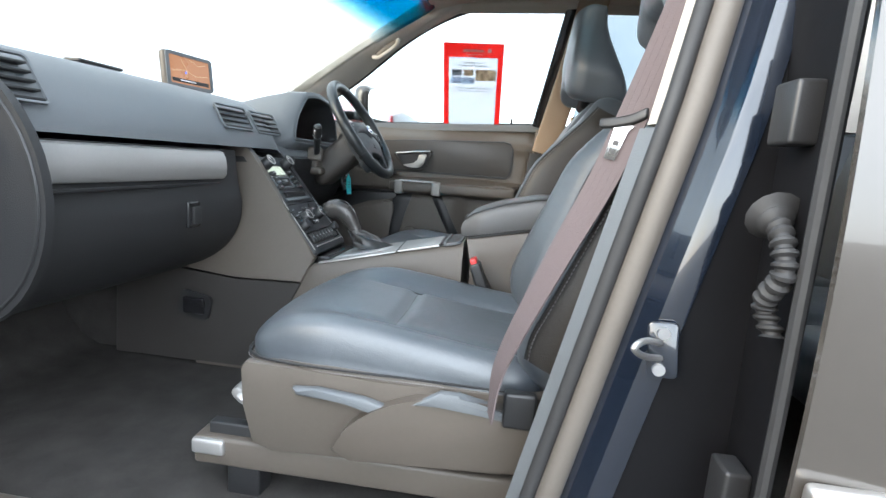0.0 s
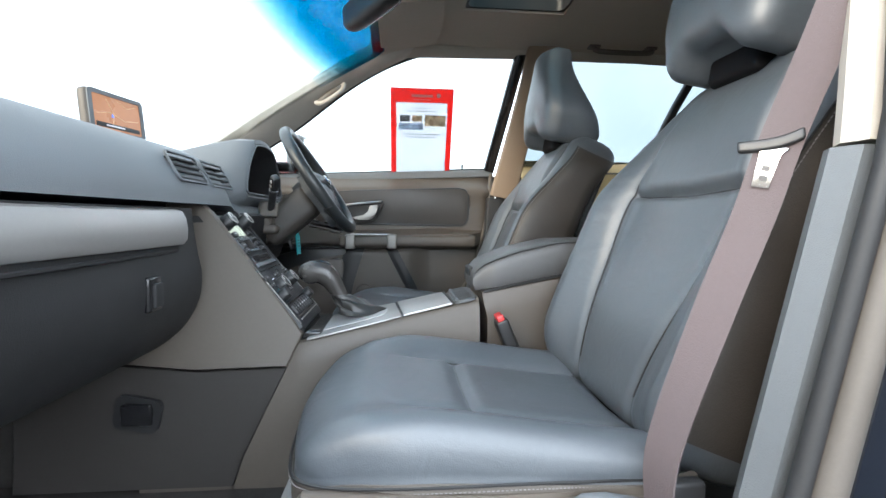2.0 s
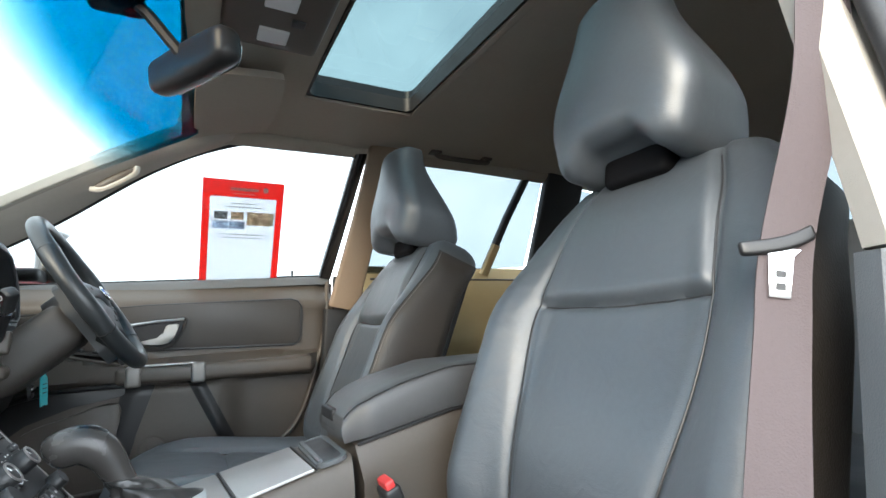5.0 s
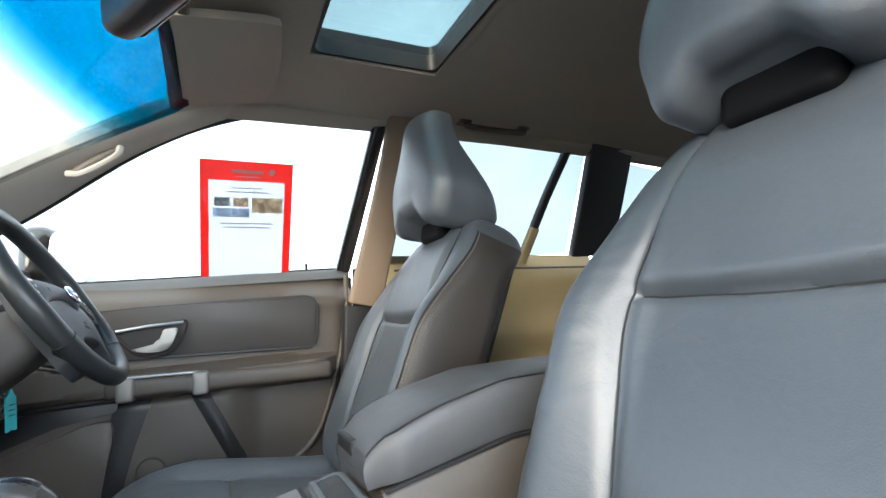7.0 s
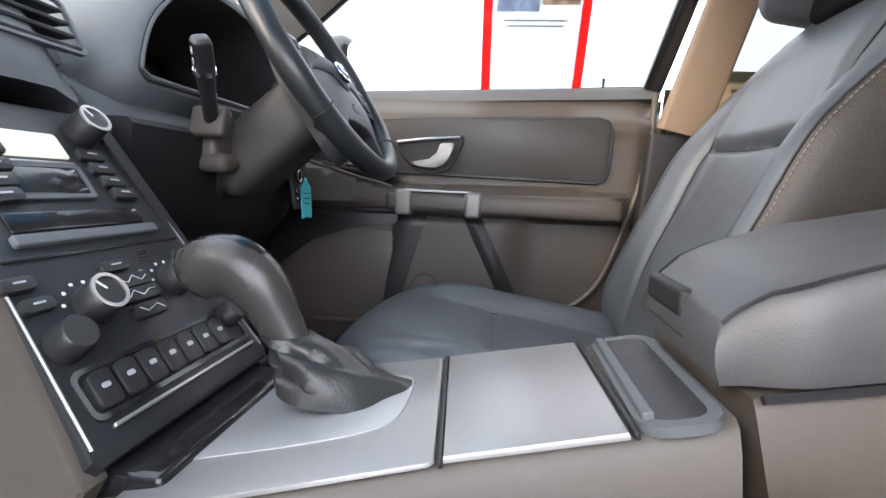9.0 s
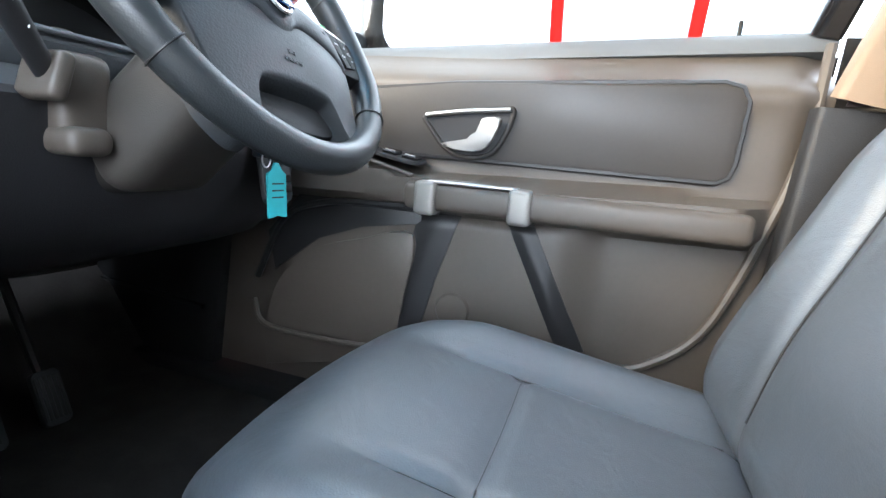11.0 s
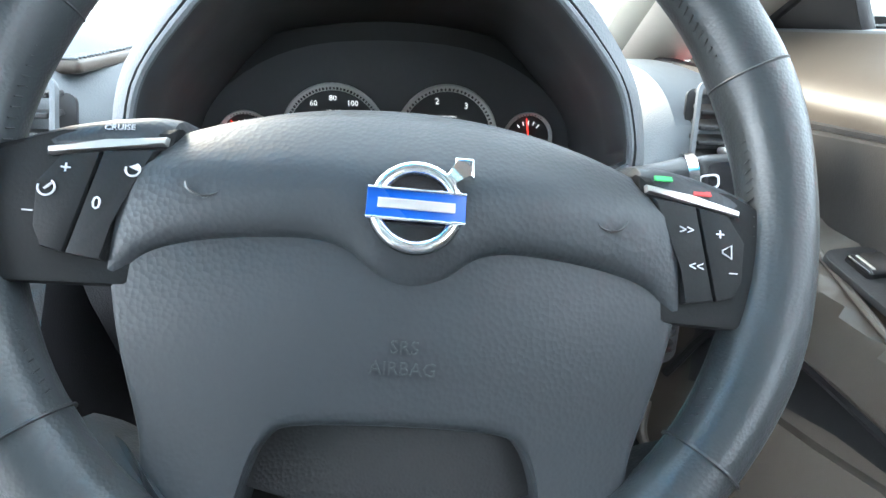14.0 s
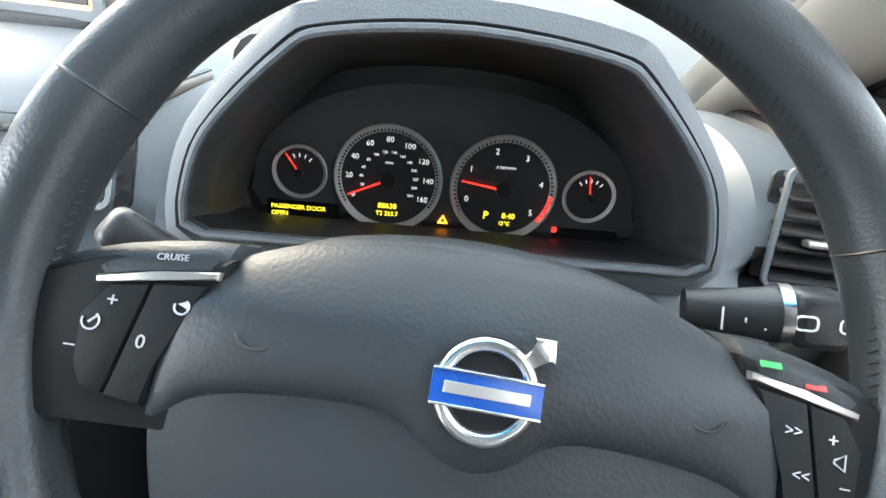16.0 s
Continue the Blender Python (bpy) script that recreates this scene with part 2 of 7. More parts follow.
def loft(rings, closed=True, caps=True):
    """Skin through rings of equally many points."""
    bm = bmesh.new()
    rows = [[bm.verts.new(p) for p in ring] for ring in rings]
    k = len(rows[0])
    for a, b in zip(rows, rows[1:]):
        for i in range(k if closed else k - 1):
            j = (i + 1) % k
            bm.faces.new((a[i], a[j], b[j], b[i]))
    if caps and closed:
        bm.faces.new(rows[0])
        bm.faces.new(rows[-1])
    return bm


def tube(path, r, k=10, flat=1.0, closed=False):
    """A round (or flattened) bar along a path; r is one radius or one for each point."""
    pts = [Vector(p) for p in path]
    rings, side = [], None
    for i, p in enumerate(pts):
        a = pts[i - 1] if (i or closed) else p
        b = pts[(i + 1) % len(pts)] if (i + 1 < len(pts) or closed) else p
        d = (b - a).normalized()
        ref = side if side is not None else (Vector((0, 0, 1)) if abs(d.z) < 0.9 else Vector((1, 0, 0)))
        s = (ref - d * ref.dot(d)).normalized()
        side = s
        w = d.cross(s)
        rad = r[i] if isinstance(r, (list, tuple)) else r
        rings.append([p + s * (math.cos(t) * rad) + w * (math.sin(t) * rad * flat) for t in (2 * math.pi * j / k for j in range(k))])
    if closed:
        rings.append(rings[0])
        bm = loft(rings, caps=False)
        bmesh.ops.remove_doubles(bm, verts=bm.verts, dist=1e-6)
        return bm
    return loft(rings)


def curve(pts, n=8):
    """A smooth run of points through the given ones."""
    p = [Vector(q) for q in pts]
    p = [p[0] * 2 - p[1]] + p + [p[-1] * 2 - p[-2]]
    out = []
    for a, b, c, d in zip(p, p[1:], p[2:], p[3:]):
        for i in range(n):
            t = i / n
            out.append(0.5 * (2 * b + (c - a) * t + (2 * a - 5 * b + 4 * c - d) * t * t + (3 * b - a - 3 * c + d) * t ** 3))
    return out + [p[-2]]


def plate(outline, place, thick, bevel=0.0, seg=2):
    """A flat outline (x, y) given depth along z, with rounded edges, laid by the matrix place. Its face is at z = thick."""
    bm = bmesh.new()
    low = [bm.verts.new((x, y, 0)) for x, y in outline]
    top = [bm.verts.new((x, y, thick)) for x, y in outline]
    bm.faces.new(low)
    cap = bm.faces.new(top)
    for i in range(len(low)):
        j = (i + 1) % len(low)
        bm.faces.new((low[i], low[j], top[j], top[i]))
    if bevel:
        bmesh.ops.bevel(bm, geom=list(cap.edges), offset=bevel, segments=seg, affect="EDGES", profile=0.5)
    bm.transform(place)
    return bm


def rrect(w, h, r, k=4):
    """A rounded rectangle round the origin."""
    out = []
    for cx, cy, a0 in ((w / 2 - r, h / 2 - r, 0), (-w / 2 + r, h / 2 - r, 90), (-w / 2 + r, -h / 2 + r, 180), (w / 2 - r, -h / 2 + r, 270)):
        out += [(cx + r * math.cos(radians(a0 + 90 * i / k)), cy + r * math.sin(radians(a0 + 90 * i / k))) for i in range(k + 1)]
    return out


def lathe(profile, place, k=28):
    """Turned about z: profile of (radius, height)."""
    rings = [[(r * math.cos(2 * math.pi * j / k), r * math.sin(2 * math.pi * j / k), z) for j in range(k)] for r, z in profile]
    bm = loft(rings)
    bm.transform(place)
    return bm


def ringplate(outer, inner, place, thick):
    """A flat frame between two outlines of equally many points."""
    bm = loft([[(x, y, 0) for x, y in outer], [(x, y, thick) for x, y in outer], [(x, y, thick) for x, y in inner],
               [(x, y, 0) for x, y in inner], [(x, y, 0) for x, y in outer]], caps=False)
    bmesh.ops.remove_doubles(bm, verts=bm.verts, dist=1e-7)
    bm.transform(place)
    return bm


def sheet(fn, nu, nv, thick):
    """A surface fn(u, v) -> (point, outward) of 0..1, given thickness against outward."""
    bm = bmesh.new()
    top, low = [], []
    for i in range(nu + 1):
        rt, rl = [], []
        for j in range(nv + 1):
            p, o = fn(i / nu, j / nv)
            rt.append(bm.verts.new(p))
            rl.append(bm.verts.new(Vector(p) - Vector(o) * thick))
        top.append(rt)
        low.append(rl)
    for i in range(nu):
        for j in range(nv):
            bm.faces.new((top[i][j], top[i + 1][j], top[i + 1][j + 1], top[i][j + 1]))
            bm.faces.new((low[i][j], low[i][j + 1], low[i + 1][j + 1], low[i + 1][j]))
    for i in range(nu):
        bm.faces.new((top[i][0], low[i][0], low[i + 1][0], top[i + 1][0]))
        bm.faces.new((top[i][nv], top[i + 1][nv], low[i + 1][nv], low[i][nv]))
    for j in range(nv):
        bm.faces.new((top[0][j], top[0][j + 1], low[0][j + 1], low[0][j]))
        bm.faces.new((top[nu][j], low[nu][j], low[nu][j + 1], top[nu][j + 1]))
    return bm


def basis(o, x, y):
    """A matrix with its origin at o, x and y along the given ways, z out of them."""
    x, y = Vector(x).normalized(), Vector(y)
    y = (y - x * y.dot(x)).normalized()
    z = x.cross(y)
    m = Matrix((x, y, z)).transposed().to_4x4()
    m.translation = o
    return m


def panel3(p, n, depth, bevel=0.004):
    """A flat-sided solid: a polygon of points in space, pushed along n."""
    bm = bmesh.new()
    a = [bm.verts.new(q) for q in p]
    b = [bm.verts.new(Vector(q) + Vector(n) * depth) for q in p]
    f1, f2 = bm.faces.new(a), bm.faces.new(b)
    for i in range(len(a)):
        j = (i + 1) % len(a)
        bm.faces.new((a[i], a[j], b[j], b[i]))
    if bevel:
        bmesh.ops.bevel(bm, geom=list(set(f1.edges) | set(f2.edges)), offset=bevel, segments=2, affect="EDGES", profile=0.5)
    return bm


def words(text, size, place, material, parent, name="lettering", align="CENTER"):
    """Raised letters in the built-in font, as a mesh under their thing."""
    c = bpy.data.curves.new("t", "FONT")
    c.body, c.size, c.extrude, c.align_x, c.align_y, c.resolution_u = text, size, 0.0003, align, "CENTER", 2
    tmp = bpy.data.objects.new("t", c)
    scene.collection.objects.link(tmp)
    me = bpy.data.meshes.new_from_object(tmp.evaluated_get(bpy.context.evaluated_depsgraph_get()))
    bm = bmesh.new()
    bm.from_mesh(me)
    bpy.data.objects.remove(tmp)
    bpy.data.curves.remove(c)
    bpy.data.meshes.remove(me)
    bm.transform(place)
    return part(name, bm, material, parent)


def lerp(a, b, t):
    return a + (b - a) * t


def bump1(x, w):
    return math.exp(-(x / w) ** 2)


def step(a, b, x):
    t = max(0.0, min(1.0, (x - a) / (b - a)))
    return t * t * (3 - 2 * t)


# ---- the ground and the car's shell ----
ROOF = 1.69


def glass_y(z):
    """How far out the right-hand side glass stands at a height."""
    return 0.880 - 0.48 * (z - 1.20)


def ground():
    bm = bmesh.new()
    bmesh.ops.create_grid(bm, x_segments=40, y_segments=40, size=900)
    ob = part("ground", bm, ASPHALT)
    tagged(ob, "dark grey asphalt forecourt under the car", "ground", kind="structure")


def floor():
    def fn(u, v):
        x, y = lerp(-1.0, 2.3, u), lerp(-0.80, 0.84, v)
        z = 0.43 + 0.22 * step(-0.80, -1.02, x) + 0.008 * noise.noise(Vector((x * 6, y * 6, 0)))
        return (x, y, z), (0, 0, 1)

    ob = part("floor", sheet(fn, 66, 32, 0.03), CARPET)
    tagged(ob, "worn dark grey carpet on the car floor", "floor", kind="structure")
    fire = panel3([(-1.0, -0.84, 0.40), (-1.0, 0.86, 0.40), (-1.0, 0.86, 1.08), (-1.0, -0.84, 1.08)], (-1, 0, 0), 0.03, 0)
    tagged(part("wall_front", fire, CARPET), "dark carpeted bulkhead ahead of the footwells", "bulkhead", kind="structure")


def ceiling():
    hole = (0.285, 0.615, -0.40, 0.40)

    def z_at(x, y):
        return ROOF - 0.055 * abs(y / 0.66) ** 2.6 - 0.05 * step(0.25, -0.03, x) - 0.05 * step(1.2, 2.3, x)

    xs = sorted(set([-0.02 + 0.03 * i for i in range(78)] + [hole[0], hole[1]]))
    ys = sorted(set([-0.68 + 0.04 * i for i in range(35)] + [hole[2], hole[3]]))
    bm = bmesh.new()
    low = {(x, y): bm.verts.new((x, y, z_at(x, y))) for x in xs for y in ys}
    top = {(x, y): bm.verts.new((x, y, z_at(x, y) + 0.03)) for x in xs for y in ys}
    gone = lambda x, y: hole[0] <= x < hole[1] and hole[2] <= y < hole[3]
    for a, b in zip(xs, xs[1:]):
        for c, d in zip(ys, ys[1:]):
            if gone(a, c):
                continue
            bm.faces.new((low[a, c], low[a, d], low[b, d], low[b, c]))
            bm.faces.new((top[a, c], top[b, c], top[b, d], top[a, d]))
    bmesh.ops.delete(bm, geom=[v for v in bm.verts if not v.link_faces], context="VERTS")
    rim = [e for e in bm.edges if len(e.link_faces) == 1]
    pairs = {v: k for k, v in low.items() if v.is_valid}
    for e in rim:
        a, b = e.verts
        if a in pairs and b in pairs:
            try:
                bm.faces.new((a, b, top[pairs[b]], top[pairs[a]]))
            except ValueError:
                pass
    ob = part("ceiling", bm, HEADLINER)
    tagged(ob, "beige-grey fabric headliner with an open sunroof blind", "ceiling", kind="structure")

    def skin(u, v):
        x, y = lerp(-0.02, 2.35, u), lerp(-0.74, 0.74, v)
        return (x, y, z_at(x, y) + 0.07), (0, 0, 1)

    roof = thing("roof_panel", (1, 0, 1.7), "dark painted steel car roof with a sunroof", "car roof", kind="structure")
    for a, b, c, d in ((-0.02, 0.29, -0.74, 0.74), (0.66, 2.35, -0.74, 0.74), (0.29, 0.66, -0.74, -0.42), (0.29, 0.66, 0.42, 0.74)):
        part("roof_sheet", sheet(lambda u, v: ((lerp(a, b, u), lerp(c, d, v), z_at(lerp(a, b, u), lerp(c, d, v)) + 0.075), (0, 0, 1)), 10, 10, 0.012), PAINT, roof)
    sr = thing("sunroof", (0.47, 0, 1.72), "glass sunroof in a black frame, blind pushed back", "sunroof")
    frame_m = Matrix.Translation((0.475, 0, ROOF + 0.035))
    part("frame", ringplate(rrect(0.42, 0.90, 0.05), rrect(0.325, 0.79, 0.03), frame_m, 0.025), GLOSS, sr)
    pane = part("pane", plate(rrect(0.40, 0.86, 0.05), Matrix.Translation((0.475, 0, ROOF + 0.062)), 0.004), GLASS_ROOF, sr)
    pane.visible_shadow = False
    part("lining", ringplate(rrect(0.329, 0.799, 0.012), rrect(0.314, 0.780, 0.025), Matrix.Translation((0.475, 0, ROOF - 0.008)), 0.042), BLACK, sr, "black rim round the opening")
    part("blind", softbox((0.655, 0, ROOF + 0.006), (0.012, 0.40, 0.014), 0.006, (2, 10, 1)), HEADLINER, sr, "fabric edge of the sliding blind")
    part("rail", softbox((0.475, 0.400, ROOF + 0.016), (0.165, 0.008, 0.012), 0.006, (8, 1, 1)), BLACK, sr)
    part("rail", softbox((0.475, -0.400, ROOF + 0.016), (0.165, 0.008, 0.012), 0.006, (8, 1, 1)), BLACK, sr)
    sr.location.x -= 0.025


def a_pillar(side):
    """Trim from the dash up to the roof, with the grab handle moulded into it."""
    low, top = Vector((-0.86, 0.72 * side, 1.10)), Vector((0.03, 0.605 * side, 1.648))
    back = curve([sp(-0.74, 1.13, 0.015), sp(-0.38, 1.318, 0.012), sp(-0.10, 1.503, 0.012), sp(0.10, 1.600, 0.012), sp(0.22, 1.640, 0.014)], 6)
    rings = []
    for i in range(25):
        t = i / 24
        p = low.lerp(top, t) + Vector((0, 0, 0.02 * math.sin(t * math.pi)))
        q = back[i].copy()
        q.y *= side
        mid = p.lerp(q, 0.5) + Vector((0.012, -0.022 * side, -0.012))
        o = Vector((-0.01, 0.03 * side, 0.02))
        rings.append([p, p.lerp(mid, 0.35) + Vector((0, -0.010 * side, -0.004)), mid, mid.lerp(q, 0.6) + Vector((0, -0.008 * side, -0.002)), q, q + o, mid + o * 1.6, p + o])
    pil = thing("a_pillar", tuple(low), "beige plastic windscreen pillar trim with a moulded grab handle", "pillar trim")
    part("trim", loft(rings), PILLAR, pil)
    g0, g1 = Vector((-0.235, 0.668 * side, 1.428)), Vector((-0.128, 0.652 * side, 1.498))
    # solid bar in darker trim for the shade behind the grab handle
    part("recess", tube([g0.lerp(g1, t) + Vector((0.004, 0.004 * side, -0.004)) for t in (0, 0.15, 0.35, 0.65, 0.85, 1)], [0.006, 0.013, 0.016, 0.016, 0.013, 0.006], 10), TRIM, pil, "finger recess, its shade put in as darker trim")
    lift = Vector((0.012, -0.010 * side, -0.014))
    part("grab_handle", tube(curve([g0, g0.lerp(g1, 0.2) + lift, g0.lerp(g1, 0.8) + lift, g1], 5), 0.0085, 8), PILLAR, pil)
    return pil


def windscreen():
    def fn(u, v, s0=0.0, s1=1.0, lift=0.0):
        s, y = lerp(s0, s1, u), lerp(-0.74, 0.74, v)
        x = lerp(-0.93, 0.0, s) + 0.09 * (y / 0.74) ** 2 * (1 - 0.3 * s) - 0.05 * (1 - 0)
        z = lerp(1.07, 1.655, s) + 0.03 * math.sin(s * math.pi) - 0.03 * (y / 0.74) ** 2 * s + lift
        return (x + 0.05, y * lerp(1.0, 0.84, s), z), (-0.5, 0, 0.85)

    ws = thing("windscreen", (-0.5, 0, 1.07), "raked car windscreen with a blue shade band along its top", "windscreen", kind="structure")
    p = part("pane", sheet(lambda u, v: fn(u, v), 16, 16, 0.004), GLASS, ws)
    b = part("shade_band", sheet(lambda u, v: fn(u, v, 0.70, 1.0, -0.006), 5, 16, 0.001), GLASS_BLUE, ws, "blue tinted band")
    p.visible_shadow = b.visible_shadow = False


def pane3(name, pts, parent, material=GLASS):
    ob = part(name, panel3(pts, (0, 0.9, 0.4), 0.004, 0), material, parent)
    ob.visible_shadow = False
    return ob


def bar(name, pts, half_w, half_d, material, parent, n=(0, 1, 0)):
    """A flat bar along a bent line, wide in the car's side and deep across it."""
    pts = [Vector(p) for p in pts]
    rings = []
    for i, p in enumerate(pts):
        d = (pts[min(i + 1, len(pts) - 1)] - pts[max(i - 1, 0)]).normalized()
        nn = Vector(n).normalized()
        w = d.cross(nn).normalized()
        nn = w.cross(d).normalized()
        hw = half_w[i] if isinstance(half_w, (list, tuple)) else half_w
        r = min(hw, half_d) * 0.45
        ring = []
        for cx, cy, a0 in ((hw - r, half_d - r, 0), (-hw + r, half_d - r, 90), (-hw + r, -half_d + r, 180), (hw - r, -half_d + r, 270)):
            for k in range(4):
                a = radians(a0 + 30 * k)
                ring.append(p + w * (cx + r * math.cos(a)) + nn * (cy + r * math.sin(a)))
        rings.append(ring)
    return part(name, loft(rings), material, parent)


def sp(x, z, inset=0.0):
    return (x, glass_y(z) - inset, z)


def cant_rail(side):
    """The rail over the doors, between the pillars and the headliner."""
    cr = thing("cant_rail", (0.5, 0.68 * side, 1.62), "fabric covered rail above the doors with a grab handle", "roof rail")
    line = [(-0.02, 0.625, 1.628), (0.1, 0.655, 1.648), (0.5, 0.68, 1.664), (1.0, 0.68, 1.664), (1.5, 0.675, 1.65), (2.2, 0.66, 1.61)]
    bar("rail", [(x, y * side, z) for x, y, z in line], 0.028, 0.045, HEADLINER, cr, (0, 0.5 * side, 0.85))
    for x0, x1 in ((0.80, 1.02),):
        y, z = 0.60 * side, 1.648
        pts = curve([(x0, y, z), (x0 + 0.02, y - 0.022 * side, z - 0.024), (x1 - 0.02, y - 0.022 * side, z - 0.024), (x1, y, z)], 5)
        part("grab_handle", tube(pts, 0.010, 8), TRIM, cr)
        for x in (x0, x1):
            part("mount", softbox((x, y, z + 0.004), (0.022, 0.018, 0.012), 0.006, (1, 1, 1)), TRIM, cr)


def b_pillar_right():
    bp = thing("b_pillar", (0.5, 0.8, 0.45), "beige upper and dark lower trim of the centre pillar with its seat belt", "pillar trim")
    up = [(lerp(0.535, 0.66, t), 0.775 - 0.115 * t, lerp(1.09, 1.66, t)) for t in (0, 0.25, 0.5, 0.75, 1)]
    bar("upper_trim", up, [0.050, 0.048, 0.046, 0.048, 0.055], 0.02, PILLAR_WARM_LIT, bp)
    lo = [(lerp(0.50, 0.535, t), 0.80, lerp(0.45, 1.085, t)) for t in (0, 0.5, 1)]
    bar("lower_trim", lo, 0.06, 0.022, DASH_LOW, bp)
    bp.location += Vector((-0.045, -0.035, 0))
    return bp


def driver_belt():
    b = thing("seat_belt", (0.550, 0.700, 1.334), "dark brown belt webbing hanging at the driver's pillar", "seat belt")
    part("guide", softbox((0.550, 0.700, 1.334), (0.034, 0.014, 0.042), 0.012, (3, 2, 3)), BLACK, b, "black belt guide")
    part("webbing", ribbon([(0.550, 0.700, 1.334), (0.498, 0.710, 1.259), (0.482, 0.745, 1.090)], [(1, 0, 0)] * 3, 0.044), BELT, b)


LEFT_SIDE = Vector((-0.210, -0.100, 0.036))


def b_pillar_left():
    xs = lambda z: 0.754 + 0.224 * (z - 1.157)
    bp = thing("b_pillar", (0.7, -0.66, 0.45), "pale upper and grey lower trim of the centre pillar, dark painted jamb outside", "pillar trim")

    def ring(z, prof):
        return [(xs(z) + dx, y + 0.22 * max(0, z - 1.05), z) for dx, y in prof]

    trim = [(0.0, -0.672), (-0.004, -0.645), (0.012, -0.62), (0.04, -0.612), (0.19, -0.606), (0.20, -0.63), (0.20, -0.68)]
    part("upper_trim", loft([ring(z, trim) for z in [1.045 + 0.05 * i for i in range(13)]]), PILLAR, bp)
    low = [(dx - 0.006 if y > -0.66 else dx, y + 0.004) for dx, y in trim]
    part("lower_trim", loft([ring(z, low) for z in [0.44 + 0.05 * i for i in range(12)] + [1.041]]), DASH, bp)
    seal = [(xs(z) + 0.027, -0.698 + 0.22 * max(0, z - 1.05), z) for z in [0.42 + 0.05 * i for i in range(25)]]
    part("door_seal", tube(seal, 0.015, 12), TAUPE, bp, "taupe rubber door seal")
    part("rubber_strip", tube([(x - 0.022, y + 0.008, z) for x, y, z in seal], 0.010, 10), RUBBER, bp, "dark rubber strip")
    part("edge_bead", tube([(x + 0.017, y - 0.006, z) for x, y, z in seal], 0.005, 8), mat("brown_edge", (0.10, 0.075, 0.05), 0.35, var=0.2, vscale=20), bp, "brown glossy edge bead")
    jamb = [(0.030, -0.690), (0.040, -0.712), (0.050, -0.726), (0.056, -0.738), (0.070, -0.744), (0.080, -0.744), (0.088, -0.732), (0.11, -0.715), (0.11, -0.69)]
    part("jamb", loft([ring(z, jamb) for z in [0.36 + 0.06 * i for i in range(22)]]), PAINT, bp, "dark blue-black painted jamb")
    # filler across the shut gap, its shade put into the colour
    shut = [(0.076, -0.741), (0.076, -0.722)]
    part("shut_gap_shade", loft([ring(z, shut) + [(0.842, -0.722 + 0.22 * max(0, z - 1.05), z), (0.842, -0.741 + 0.22 * max(0, z - 1.05), z)] for z in [0.36 + 0.06 * i for i in range(16)]]), SHADE_BLACK, bp, "near-black filler for the shade in the shut gap behind the jamb")
    bp.location += LEFT_SIDE
    return bp


def door_striker():
    st = thing("door_striker", (0.735, -0.73, 0.78), "steel door latch striker bolted to the centre pillar", "striker")
    o = Vector((0.740, -0.750, 0.812))
    part("plate", plate(rrect(0.030, 0.058, 0.006), basis(o + Vector((0.004, 0.002, 0)), (1, -0.25, 0.1), (0.2, 0, 1)), 0.005, 0.0015), PAINT, st)
    part("loop", tube(curve([o + Vector((0, -0.002, 0.008)), o + Vector((-0.018, -0.012, 0.012)), o + Vector((-0.030, -0.020, 0.006)), o + Vector((-0.018, -0.012, -0.004)), o + Vector((0.002, -0.002, -0.008))], 5), 0.0036, 8), ZINC, st)
    for dz in (0.019, -0.020):
        part("bolt", lathe([(0.0, 0.004), (0.0065, 0.004), (0.0065, 0.0), (0.0, 0.0)], basis(o + Vector((0.001, -0.002, dz)), (1, 0, 0), (0, 0, 1)), 12), STEEL, st)
    st.location += LEFT_SIDE


